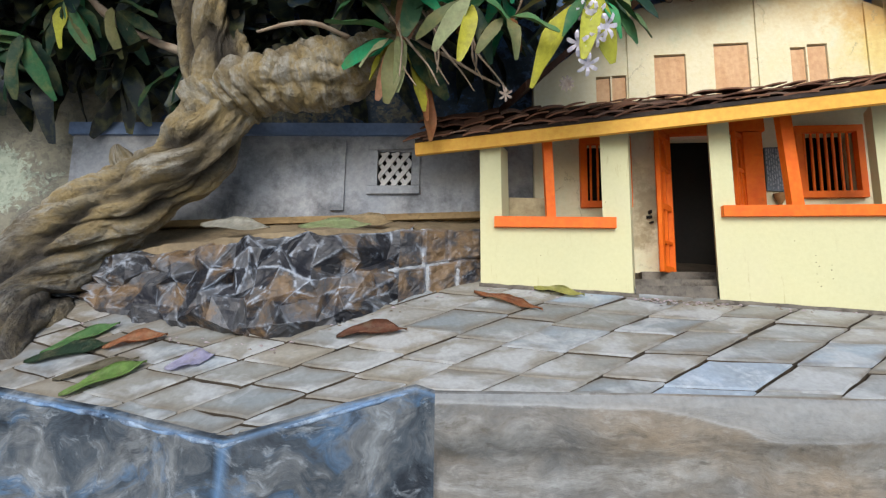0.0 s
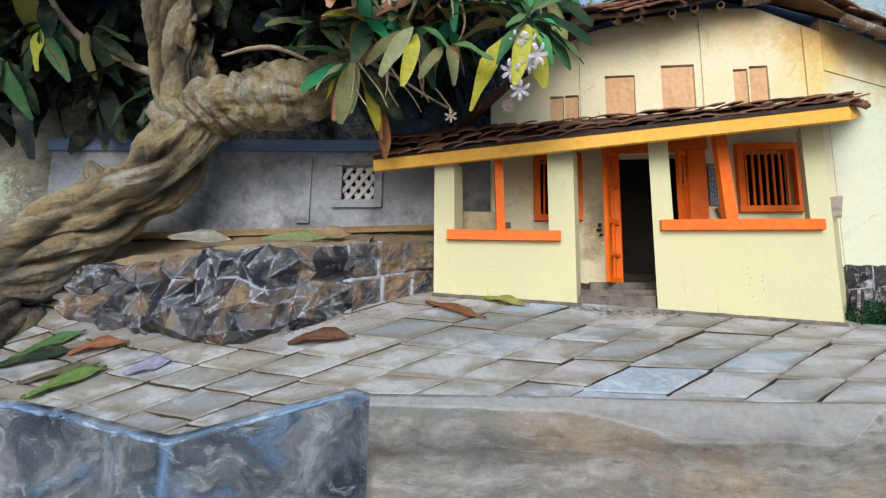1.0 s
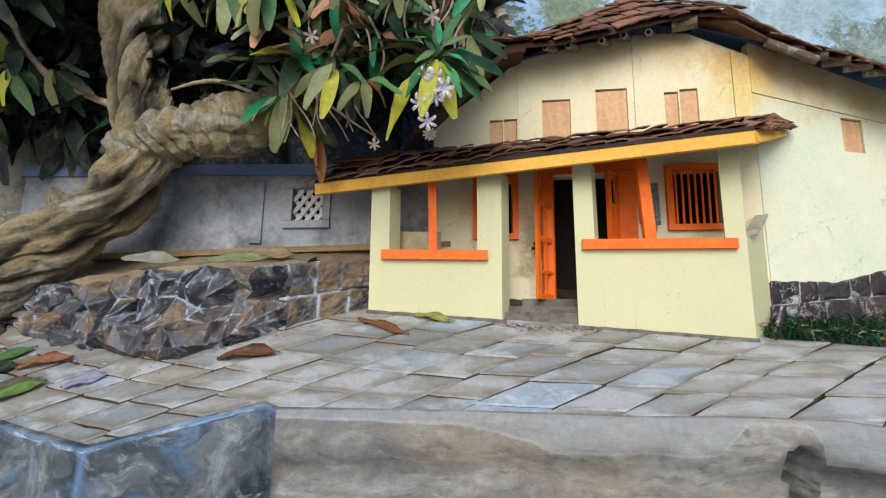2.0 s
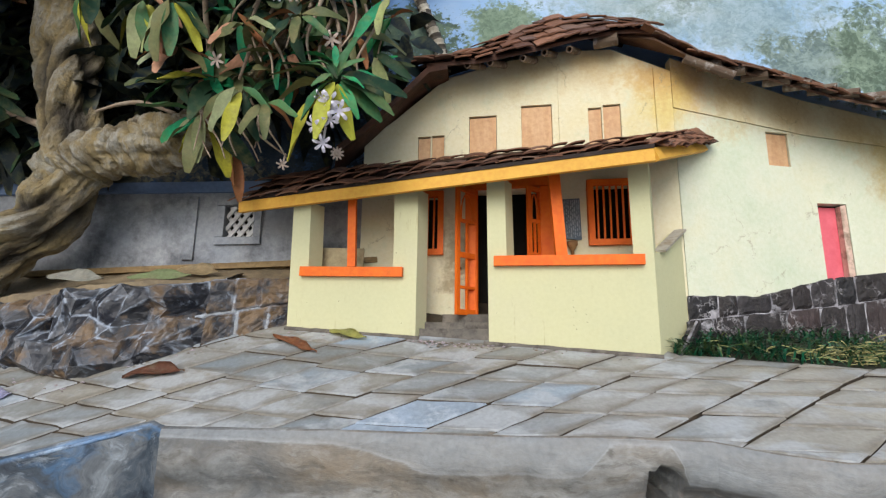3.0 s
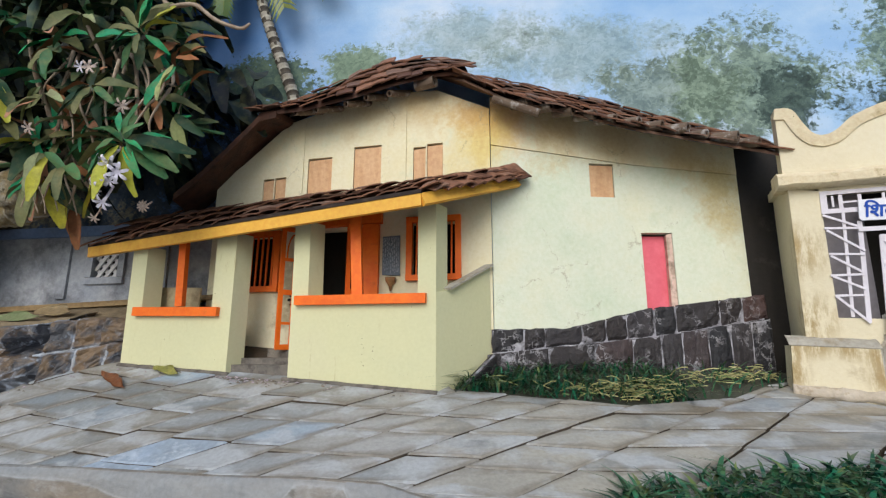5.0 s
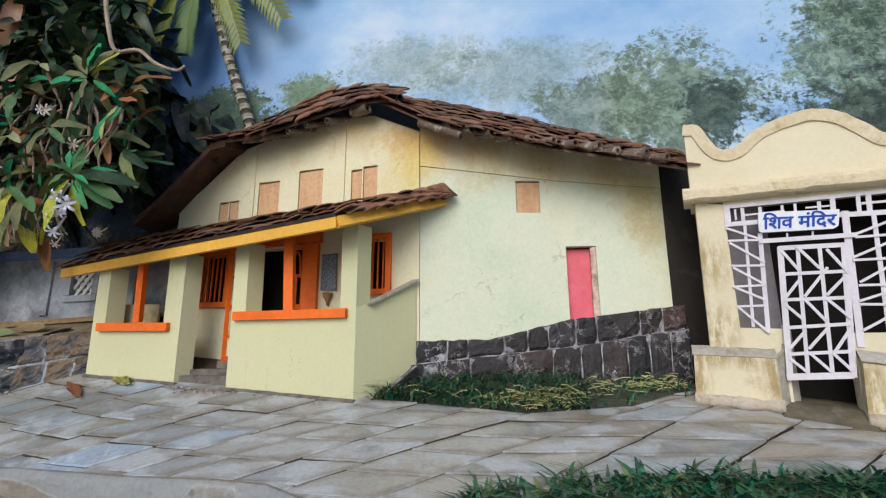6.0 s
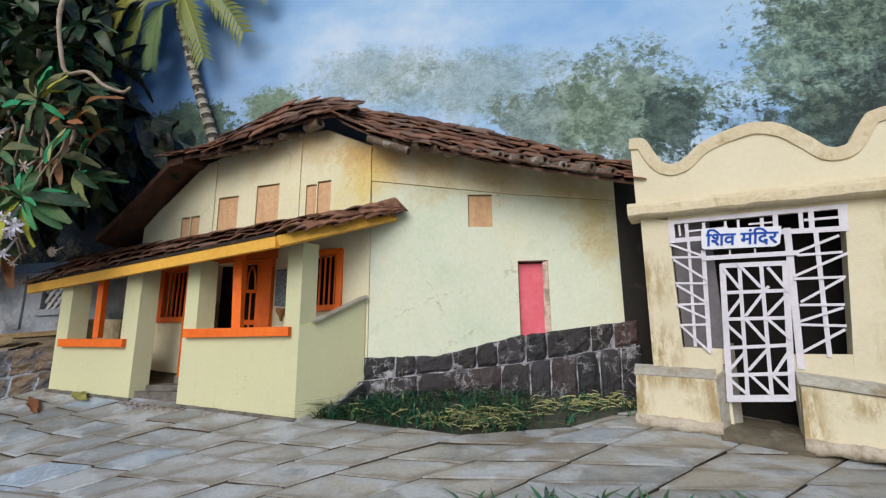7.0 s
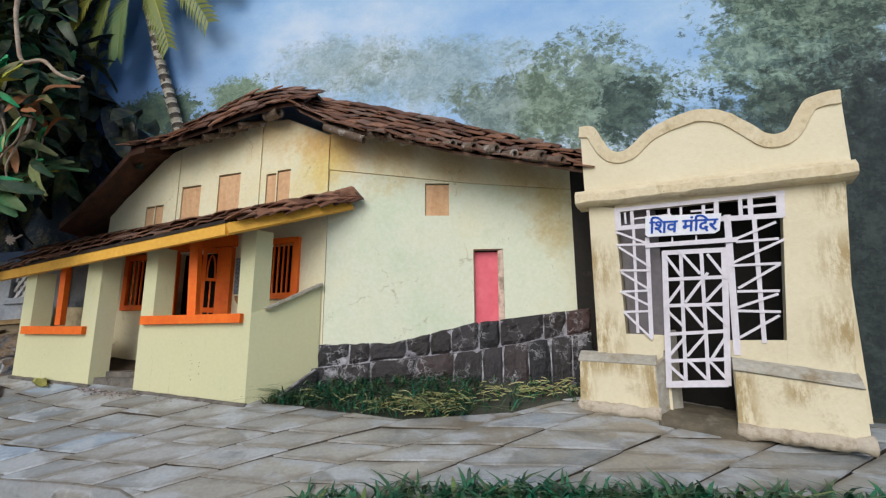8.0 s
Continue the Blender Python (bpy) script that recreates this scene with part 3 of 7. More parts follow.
    col = bush(col, 1.47, 0.93, 0.15, 0.09, (0.05, 0.085, 0.065), (0.21, 0.29, 0.21), 0.4)
    col = bush(col, 1.36, 0.74, 0.15, 0.07, (0.035, 0.06, 0.05), (0.12, 0.17, 0.13), 0.4)
    col = bush(col, 1.62, 0.40, 0.36, 0.50, (0.025, 0.035, 0.034), (0.05, 0.066, 0.062), 0.3, 1.0, 0.35)
    # shadowed wall behind the limb, painted in as a dark patch
    col = bush(col, -0.18, 0.66, 0.36, 0.16, (0.03, 0.045, 0.055), (0.06, 0.075, 0.08), 0.5)
    col = bush(col, -0.75, 0.55, 0.55, 0.30, (0.22, 0.20, 0.135), (0.32, 0.30, 0.20), 0.4)
    col = bush(col, -0.72, 0.50, 0.10, 0.05, (0.36, 0.42, 0.34), (0.50, 0.56, 0.46), 0.2)
    l.new(col, b.inputs["Base Color"])
    bump(n, l, b, dab.outputs["Fac"], 0.5, 0.003)
    return m


MURAL = mural("painted_mural")

# ---------------------------------------------------------------- mesh helpers


def part(name, bm, material, parent=None, label="", smooth=False, bevel=0.0):
    """Links a bmesh as one mesh object, under a thing or a part."""
    if bevel:
        edges = [e for e in bm.edges if len(e.link_faces) == 2 and e.calc_face_angle(0) > 0.5]
        bmesh.ops.bevel(bm, geom=edges, offset=bevel, segments=2, profile=0.5, affect="EDGES", clamp_overlap=True)
    bmesh.ops.recalc_face_normals(bm, faces=bm.faces)
    me = bpy.data.meshes.new(name)
    bm.to_mesh(me)
    bm.free()
    me.materials.append(material)
    if smooth:
        me.polygons.foreach_set("use_smooth", [True] * len(me.polygons))
    ob = new(name, me)
    ob.parent = parent
    if label:
        ob["label"] = label
    return ob


def thing(name, label, category, group="", kind=""):
    return tagged(new(name), label, category, group, kind)


def prism(bm, pts, off):
    """A closed prism over a polygon of points, pushed along off."""
    off = Vector(off)
    a = [bm.verts.new(Vector(p)) for p in pts]
    b = [bm.verts.new(Vector(p) + off) for p in pts]
    bm.faces.new(a)
    bm.faces.new(b[::-1])
    k = len(pts)
    for i in range(k):
        bm.faces.new((a[i], b[i], b[(i + 1) % k], a[(i + 1) % k]))
    return bm


def beam(bm, p, q, w, d, side=(0, -1, 0)):
    """A bar of section w by d from p to q; d lies along side."""
    p, q, side = Vector(p), Vector(q), Vector(side)
    ax = (q - p).normalized()
    side = (side - ax * side.dot(ax)).normalized()
    u = ax.cross(side) * (w / 2)
    v = side * (d / 2)
    return prism(bm, [p - u - v, p + u - v, p + u + v, p - u + v], q - p)


def tube(bm, pts, radii, n=10, caps=True, wobble=0.0):
    pts = [Vector(p) for p in pts]
    rings = []
    up = Vector((0.13, 0.3, 1)).normalized()
    for i, p in enumerate(pts):
        ax = (pts[min(i + 1, len(pts) - 1)] - pts[max(i - 1, 0)]).normalized()
        u = ax.cross(up)
        if u.length < 0.1:
            u = ax.cross(Vector((1, 0, 0)))
        u.normalize()
        v = ax.cross(u)
        ring = []
        for k in range(n):
            a = 2 * math.pi * k / n
            r = radii[i] * (1 + wobble * noise.noise((p + u * math.cos(a) * 0.05 + v * math.sin(a) * 0.05) * 60))
            ring.append(bm.verts.new(p + (u * math.cos(a) + v * math.sin(a)) * r))
        rings.append(ring)
    for a, b in zip(rings, rings[1:]):
        for k in range(n):
            bm.faces.new((a[k], a[(k + 1) % n], b[(k + 1) % n], b[k]))
    if caps:
        bm.faces.new(rings[0])
        bm.faces.new(rings[-1][::-1])
    return rings


def lerp_table(table, x):
    for (x0, y0), (x1, y1) in zip(table, table[1:]):
        if x <= x1:
            break
    return y0 + (y1 - y0) * (x - x0) / (x1 - x0)


def spline(pts, steps=6):
    """Catmull-Rom through points of any dimension."""
    out = []
    p = [np.array(q, float) for q in pts]
    p = [2 * p[0] - p[1]] + p + [2 * p[-1] - p[-2]]
    for i in range(1, len(p) - 2):
        for k in range(steps):
            t = k / steps
            out.append(0.5 * (2 * p[i] + (p[i + 1] - p[i - 1]) * t + (2 * p[i - 1] - 5 * p[i] + 4 * p[i + 1] - p[i + 2]) * t * t + (3 * p[i] - p[i - 1] - 3 * p[i + 1] + p[i + 2]) * t ** 3))
    out.append(p[-2])
    return out


def wall_strip(bm, xs, yf, zb, zt, holes=(), thick=0.018):
    """A wall that runs along x at depth yf(x), from zb(x) to zt(x), with oblong holes (x0, x1, z0, z1) through it."""
    cuts = sorted(set(list(xs) + [h[0] for h in holes] + [h[1] for h in holes]))
    for x0, x1 in zip(cuts, cuts[1:]):
        mid = (x0 + x1) / 2
        inside = sorted([h for h in holes if h[0] < mid < h[1]], key=lambda h: h[2])
        lows, highs = [None] + [h[3] for h in inside], [h[2] for h in inside] + [None]
        for lo, hi in zip(lows, highs):
            a0, a1 = (zb(x0), zb(x1)) if lo is None else (lo, lo)
            b0, b1 = (zt(x0), zt(x1)) if hi is None else (hi, hi)
            if (b0 + b1) - (a0 + a1) < 0.002:
                continue
            prism(bm, [(x0, yf(x0), a0), (x1, yf(x1), a1), (x1, yf(x1), b1), (x0, yf(x0), b0)], (0, thick, 0))
    bmesh.ops.remove_doubles(bm, verts=bm.verts, dist=1e-5)
    seen = {}
    for f in bm.faces:
        seen.setdefault(frozenset(v.index for v in f.verts), []).append(f)
    bm.verts.index_update()
    seen = {}
    for f in bm.faces:
        seen.setdefault(tuple(sorted(v.index for v in f.verts)), []).append(f)
    bmesh.ops.delete(bm, geom=[f for fs in seen.values() if len(fs) > 1 for f in fs], context="FACES_ONLY")
    return bm


def floor_z(x, y):
    """The raked court floor, which climbs towards the back."""
    x, y = float(x), float(y)
    return 0.027 + 0.188 * x + 0.415 * y - 0.299 * x * y + 0.158 * y * y - 0.038 * x * x


# ---------------------------------------------------------------- setting
def back_wall():
    bm = bmesh.new()
    prism(bm, [(-2.6, 0.71, -0.6), (3.4, 0.71, -0.6), (3.4, 0.71, 1.75), (-2.6, 0.71, 1.75)], (0, 0.08, 0))
    tagged(part("wall_back", bm, MURAL), "wall painted with a blue sky and dabbed green trees", "wall", kind="structure")


def ground_sheet():
    bm = bmesh.new()
    prism(bm, [(-60, -60, -0.6), (60, -60, -0.6), (60, 60, -0.6), (-60, 60, -0.6)], (0, 0, -0.1))
    tagged(part("ground", bm, CONCRETE), "plain grey concrete ground round the model", "ground", kind="structure")


FRONT = [(-0.75, 0.54), (-0.60, 0.505), (-0.399, 0.452), (-0.287, 0.424), (-0.167, 0.385), (-0.022, 0.430), (-0.005, 0.421), (0.193, 0.405), (0.348, 0.390), (0.44, 0.386), (0.512, 0.377), (0.552, 0.360), (0.60, 0.345), (0.69, 0.340), (0.76, 0.370), (0.90, 0.395), (1.10, 0.405), (1.45, 0.43)]
BACK = [(-0.75, 0.64), (-0.40, 0.60), (-0.17, 0.60), (0.02, 0.64), (0.55, 0.585), (0.565, 0.553), (0.613, 0.555), (0.73, 0.54), (0.80, 0.532), (0.92, 0.575), (1.02, 0.66), (1.45, 0.66)]


def court_bed():
    """Earth bed under the flags, with the garden beds behind it."""
    bm = bmesh.new()
    nx, ny = 110, 26
    grid = []
    for i in range(nx + 1):
        x = -0.75 + 2.2 * i / nx
        y0 = max(lerp_table(FRONT, max(-0.75, min(1.45, x + d))) for d in (-0.02, -0.01, 0.0, 0.01, 0.02)) + 0.004
        row = []
        for j in range(ny + 1):
            y = y0 + (0.709 - y0) * j / ny
            row.append(bm.verts.new((x, y, floor_z(x, y) - 0.005 + 0.002 * noise.noise((x * 30, y * 30, 1)))))
        grid.append(row)
    for i in range(nx):
        for j in range(ny):
            bm.faces.new((grid[i][j], grid[i + 1][j], grid[i + 1][j + 1], grid[i][j + 1]))
    court = part("pavement", bm, SOIL, smooth=True)
    court.data.materials.append(EARTH)
    for f in court.data.polygons:
        if f.center.x > 0.55 and f.center.y > lerp_table(BACK, f.center.x) - 0.012:
            f.material_index = 1
    return tagged(court, "court paved with worn grey flagstones in dark joints", "pavement", kind="structure")


def retaining_wall():
    """The low wall in front of the court: a rough face under its top edge, down to the ground."""
    root = thing("retaining_wall", "low rough retaining wall brushed blue, grey and brown", "wall", kind="structure")
    spans = [("wall_face", 0, 4, BLUEWALL), ("wall_face", 4, 6, BLUEWALL), ("wall_face", 6, 10, WALLPAINT), ("wall_face", 10, 17, WALLPAINT)]
    for name, a, b, matl in spans:
        bm = bmesh.new()
        pts = FRONT[a:b + 1]
        dense = []
        for (x0, y0), (x1, y1) in zip(pts, pts[1:]):
            k = max(1, int(math.hypot(x1 - x0, y1 - y0) / 0.005))
            dense += [(x0 + (x1 - x0) * i / k, y0 + (y1 - y0) * i / k) for i in range(k)]
        dense.append(pts[-1])
        cols = []
        wear_or_light = bm.verts.layers.float.new("wear_or_light")
        for x, y in dense:
            top = floor_z(x, y) + 0.0036
            arris = max(0.0, 1 - math.hypot(x - FRONT[4][0], y - FRONT[4][1]) / 0.009) if matl is BLUEWALL else 0.0
            col = [bm.verts.new((x, y + s, floor_z(x, y + s) + h)) for s, h in ((0.014, -0.004), (0.0105, 0.0002), (0.0070, 0.0022), (0.0040, 0.0032))]
            for j in range(56):
                k = 0.5 * j
                z = top - 0.0005 - 0.012 * k - (0.0 if k < 20 else 0.03 * (k - 20))
                lump = 0.006 * noise.noise((x * 25, z * 25, 3.0)) + 0.003 * noise.noise((x * 70, z * 70, 7.0))
                lip = 0.002 if j == 0 else (0.0008 if j < 3 else 0.0)
                if matl is WALLPAINT and x > 0.0:
                    edge = 2.2 - 1.3 * noise.noise((x * 9, 0, 1))
                    lip += 0.013 * min(1.0, max(0.0, (k - edge) / 2.0)) - 0.003 * (j > 0)
                    # the broken hole under the top edge, and the coping that begins beside it
                    hole = 1 - abs(x - 0.471 - 0.18 * max(0.0, 0.19 - z)) / (0.012 + 0.005 * noise.noise((z * 90, 0, 4)))
                    depth = min(1.0, max(0.0, hole * 5.0)) * min(1.0, max(0.0, (top - 0.022 - z + 0.004 * noise.noise((x * 200, 0, 2))) / 0.008))
                    lip += 0.075 * depth
                    if x > 0.487:
                        lip += 0.016 * min(1.0, max(0.0, (k - 3.0 - 0.6 * noise.noise((x * 40, 0, 6))) / 0.8))
                col.append(bm.verts.new((x, y + lip + (lump if j > 2 else lump * 0.4), z)))
                if matl is BLUEWALL:
                    col[-1][wear_or_light] = arris + (0.75 if j < 1 else 0.0)
                else:
                    reach = lerp_table([(-0.1, 0.3), (0.10, 0.4), (0.20, 0.9), (0.26, 2.4), (0.40, 2.3), (0.425, 0.2), (0.478, 0.1), (0.49, 2.8), (1.5, 2.8)], x)
                    col[-1][wear_or_light] = min(1.0, max(0.0, 0.42 + 0.42 * (reach - k)))
            col.append(bm.verts.new((x, y, -0.6)))
            cols.append(col)
        for p, q in zip(cols, cols[1:]):
            for j in range(len(p) - 1):
                bm.faces.new((p[j], q[j], q[j + 1], p[j + 1]))
        part(name, bm, matl, root, smooth=True)
    # painted rims along the corner block
    for a, b in ((2, 4), (4, 5)):
        bm = bmesh.new()
        pts = []
        for (x0, y0), (x1, y1) in zip(FRONT[a:b + 1], FRONT[a + 1:b + 1]):
            k = 14
            pts += [(x0 + (x1 - x0) * i / k, y0 + (y1 - y0) * i / k) for i in range(k + 1)]
        tube(bm, [(x, y + 0.0025, floor_z(x, y) + 0.0005 + 0.002 * noise.noise((x * 60, y * 60, 2))) for x, y in pts], [0.0019 + 0.0016 * noise.noise((x * 60, 0, 0)) for x, y in pts], 8)
        part("rim", bm, RIMBLUE, root, "blue and white brushed rim", smooth=True)


RIMBLUE = painted("rim_blue", (0.12, 0.23, 0.42), (0.36, 0.45, 0.56), (0.03, 0.045, 0.08), big=30, relief=0.9, amount=0.47)


def grey_wall():
    """The boarded grey wall on the terrace behind the rocks."""
    root = thing("wall_grey", "grey boarded wall with a blue rail and a lattice window", "wall", kind="structure")
    y = 0.69
    bm = bmesh.new()
    x0, x1, z0, z1 = -0.112, -0.036, 0.474, 0.553
    wall_strip(bm, [-0.552, 0.16], lambda x: y, lambda x: 0.424 + 0.045 * (x + 0.4), lambda x: 0.562 + 0.008 * (x + 0.5), [(-0.098, -0.048, 0.485, 0.539)], 0.018)
    part("boarding", bm, GREY, root)
    bm = bmesh.new()
    beam(bm, (-0.555, y + 0.004, 0.566), (0.16, y + 0.004, 0.574), 0.018, 0.022)
    part("top_rail", bm, GREYTOP, root, "dull blue top rail", bevel=0.0015)
    bm = bmesh.new()
    beam(bm, (-0.42, y - 0.003, 0.4215), (0.16, y - 0.003, 0.4475), 0.009, 0.026)
    part("bottom_board", bm, OCHRE, root, "ochre streaked bottom board", bevel=0.001)
    for xb, top, w in ((-0.155, 0.563, 0.019), (0.036, 0.562, 0.020)):
        bm = bmesh.new()
        beam(bm, (xb, y - 0.002, 0.448), (xb, y - 0.002, top - 0.008), w, 0.006)
        part("batten", bm, GREY, root, bevel=0.001)
    for p, q, w in (((x0, y - 0.003, 0.546), (x1, y - 0.003, 0.549), 0.014), ((x0, y - 0.003, 0.479), (x1, y - 0.003, 0.4805), 0.012), ((-0.105, y - 0.0025, 0.486), (-0.105, y - 0.0025, 0.5385), 0.014), ((-0.042, y - 0.0025, 0.4873), (-0.042, y - 0.0025, 0.541), 0.012)):
        bm = bmesh.new()
        beam(bm, p, q, w, 0.007)
        part("window_frame", bm, GREY, root, bevel=0.0008)
    bm = bmesh.new()
    prism(bm, [(-0.112, y + 0.0185, 0.476), (-0.034, y + 0.0185, 0.476), (-0.034, y + 0.0185, 0.55), (-0.112, y + 0.0185, 0.55)], (0, 0.001, 0))
    part("dark_backing", bm, BLACK, root)
    for k in range(-3, 4):
        for sgn in (1, -1):
            c = Vector((-0.073 + k * 0.0155, 0, 0.512))
            dirv = Vector((sgn * 0.6, 0, 0.8))
            lo, hi = -1.0, 1.0
            for axis, a, b in ((0, -0.098, -0.048), (2, 0.485, 0.539)):
                s, e = (a - c[axis]) / dirv[axis], (b - c[axis]) / dirv[axis]
                lo, hi = max(lo, min(s, e)), min(hi, max(s, e))
            if hi - lo < 0.008:
                continue
            p, q = c + dirv * lo, c + dirv * hi
            bm = bmesh.new()
            yy = y + (0.004 if sgn > 0 else 0.007)
            beam(bm, (p.x, yy, p.z), (q.x, yy, q.z), 0.0062, 0.0028)
            part("lattice_slat", bm, LATTICE, root)


back_wall()
ground_sheet()
pavement = court_bed()
retaining_wall()
grey_wall()


# ---------------------------------------------------------------- rock ledge
def rock_ledge():
    """One fused broken mass: faceted lumps on the open half, coursed blocks towards the porch. Every lump is its own mesh; neighbours share their edges."""
    root = thing("rock_ledge", "ledge of dark broken rocks with pale dry-brushed edges", "rocks")
    line = [(-0.50, 0.610), (-0.46, 0.590), (-0.40, 0.566), (-0.33, 0.542), (-0.26, 0.529), (-0.205, 0.515), (-0.17, 0.510), (-0.135, 0.522), (-0.09, 0.549), (-0.03, 0.586), (0.04, 0.617), (0.11, 0.64)]
    tops = [(-0.50, 0.352), (-0.40, 0.364), (-0.31, 0.374), (-0.18, 0.384), (-0.10, 0.394), (-0.05, 0.404), (0.11, 0.420)]
    rng = random.Random(12)

    def crag(x, h, out, size):
        """A broken boss: a tilted cap with straight flanks."""
        turn = rng.uniform(0, 6.3)
        sides = [(turn + 6.283 * k / 5 + rng.uniform(-0.4, 0.4), rng.uniform(0.7, 1.2)) for k in range(5)]
        return x, h, out, size, rng.uniform(-0.35, 0.35), rng.uniform(-0.35, 0.35), [(math.cos(a), math.sin(a), w) for a, w in sides]

    def boss(q, x, h, steep):
        dx, dz = x - q[0], (h - q[1]) * 0.11
        flank = max(a * dx + b * dz - q[3] * w for a, b, w in q[6])
        return q[2] + q[4] * dx + q[5] * dz - steep * max(0.0, flank)

    lumps = []
    for i in range(7):
        for j in range(2):
            lumps.append(crag(-0.48 + 0.070 * i + rng.uniform(-0.018, 0.018) + 0.03 * j, 0.22 + 0.50 * j + rng.uniform(-0.1, 0.1), rng.uniform(-0.008, 0.010) + (0.008, 0.0)[j], rng.uniform(0.018, 0.032)))
    courses = [(0.0, 0.50), (0.50, 1.0)]
    blocks = []
    for c, (lo, hi) in enumerate(courses):
        x = -0.060 - 0.012 * c
        while x < 0.11:
            w = rng.uniform(0.030, 0.048)
            blocks.append((x, x + w, lo, hi, rng.uniform(-0.003, 0.004)))
            x += w

    def surface(x, h):
        """Lump number and how far the face stands out there."""
        for i, (a, b, lo, hi, o) in enumerate(blocks):
            if a <= x <= b and lo <= h <= hi:
                e = min(x - a, b - x, (h - lo) * 0.1, (hi - h) * 0.1)
                return 100 + i, o + 0.003 - 0.005 * max(0.0, 1 - e / 0.004) + 0.005 * noise.noise((x * 60, h * 6, 3)) + 0.003 * abs(noise.noise((x * 130, h * 13, 3)))
        return 100, 0.0

    # open half: a coarse net of broken points; each cell is a flat facet with worn arrises
    cols, rows = 23, 8
    net = {}
    for i in range(cols + 1):
        for j in range(rows + 1):
            edge = i in (0, cols)
            x = -0.50 + 0.462 * i / cols + (0 if edge else rng.uniform(-0.0085, 0.0085))
            h = min(1.0, j / 6)
            if 0 < j < 6:
                h += rng.uniform(-0.075, 0.075)
            y0 = lerp_table(line, x)
            z0, z1 = floor_z(x, y0) - 0.004, lerp_table(tops, x)
            d = max(-0.020, max(boss(q, x, h, 1.1) for q in lumps)) + rng.uniform(-0.008, 0.007)
            y = y0 + 0.014 * h + (0.012 if j == 0 else 0.0) - (d if i < cols else 0.0)
            z = z0 + (z1 - z0) * h + rng.uniform(-0.005, 0.005) * (j > 4)
            if j > 6:
                y += 0.026 * (j - 6) + rng.uniform(-0.007, 0.007)
                z += 0.005 * (j - 6) + rng.uniform(-0.003, 0.003)
            net[i, j] = Vector((x, y, z))
    groups = {}
    for i in range(cols):
        for j in range(rows):
            a, b, c, e = net[i, j], net[i + 1, j], net[i + 1, j + 1], net[i, j + 1]
            m = (a + b + c + e) / 4
            k = min(range(len(lumps)), key=lambda q: (lumps[q][0] - m.x) ** 2 + ((lumps[q][1] - min(1.0, j / 6)) * 0.11) ** 2)
            whole = rng.random() < 0.35
            if rng.random() < 0.5:
                tris = ((a, b, c, (0, 1) if whole else (0, 1, 2)), (a, c, e, (1, 2) if whole else (0, 1, 2)))
            else:
                tris = ((b, e, a, (1, 2) if whole else (0, 1, 2)), (b, c, e, (0, 1) if whole else (0, 1, 2)))
            groups.setdefault(k, []).append((tris, whole))
    for k in sorted(groups):
        bm = bmesh.new()
        wear_or_light = bm.verts.layers.float.new("wear_or_light")
        tone = bm.faces.layers.float.new("tone")
        fine = 7
        for tris, whole in groups[k]:
            shade = rng.random()
            for a, b, c, sides in tris:
                if not whole:
                    shade = rng.random()
                grid = {}
                wide = 0.0038
                kept = [q for q in sides if rng.random() < 0.55] or [sides[0]]
                height = lambda p, q, r: (q - p).cross(r - p).length / max(1e-6, (q - p).length)
                tall = (height(b, c, a), height(c, a, b), height(a, b, c))
                for u in range(fine + 1):
                    for v in range(fine + 1 - u):
                        p = a + (b - a) * (u / fine) + (c - a) * (v / fine)
                        share = ((1 - u / fine - v / fine) * tall[0], u / fine * tall[1], v / fine * tall[2])
                        # sides: 0 is a-b, 1 is b-c, 2 is c-a
                        far = min([share[{0: 2, 1: 0, 2: 1}[q]] for q in kept])
                        p.y += 0.0022 * noise.noise(p * 110) + 0.0030 * noise.noise(p * 45) + 0.0011 * noise.noise(p * 260)
                        p.z += 0.0020 * noise.noise(p * 90 + Vector((9, 0, 0)))
                        grid[u, v] = bm.verts.new(p)
                        grid[u, v][wear_or_light] = max(0.0, 1 - far / wide)
                for u in range(fine):
                    for v in range(fine - u):
                        bm.faces.new((grid[u, v], grid[u + 1, v], grid[u, v + 1]))[tone] = shade
                        if u + v < fine - 1:
                            bm.faces.new((grid[u + 1, v], grid[u + 1, v + 1], grid[u, v + 1]))[tone] = shade
        bmesh.ops.remove_doubles(bm, verts=bm.verts, dist=1e-5)
        part("rock", bm, ROCK, root)
    nx, nh, nt = 80, 46, 12
    verts, owner = {}, {}
    for i in range(nx + 1):
        x = -0.052 + 0.162 * i / nx
        y0 = lerp_table(line, x)
        z0, z1 = floor_z(x, y0) - 0.012, lerp_table(tops, x)
        for j in range(nh + nt + 1):
            h = min(1.0, j / nh)
            k, d = surface(x, h)
            lean = 0.004 * (1 - h)
            under = 0.006 * max(0.0, 1 - h / 0.12)
            crumb = 0.0016 * noise.noise((x * 120, h * 14, 2)) + 0.0022 * noise.noise((x * 50, h * 6, 6))
            y = y0 + 0.010 * h - lean + under - d - crumb
            z = z0 + (z1 - z0) * h + 0.004 * noise.noise((x * 22, h * 2, 4)) * h
            if j > nh:
                s = (j - nh) / nt
                y += 0.052 * s
                z += 0.003 * s + 0.0030 * noise.noise((x * 45, s * 3, 5)) + 0.0015 * noise.noise((x * 130, s * 8, 5))
            elif h > 0.93:
                y += 0.003 * ((h - 0.93) / 0.07) ** 2
            verts[i, j] = (x, y, z)
            owner[i, j] = k
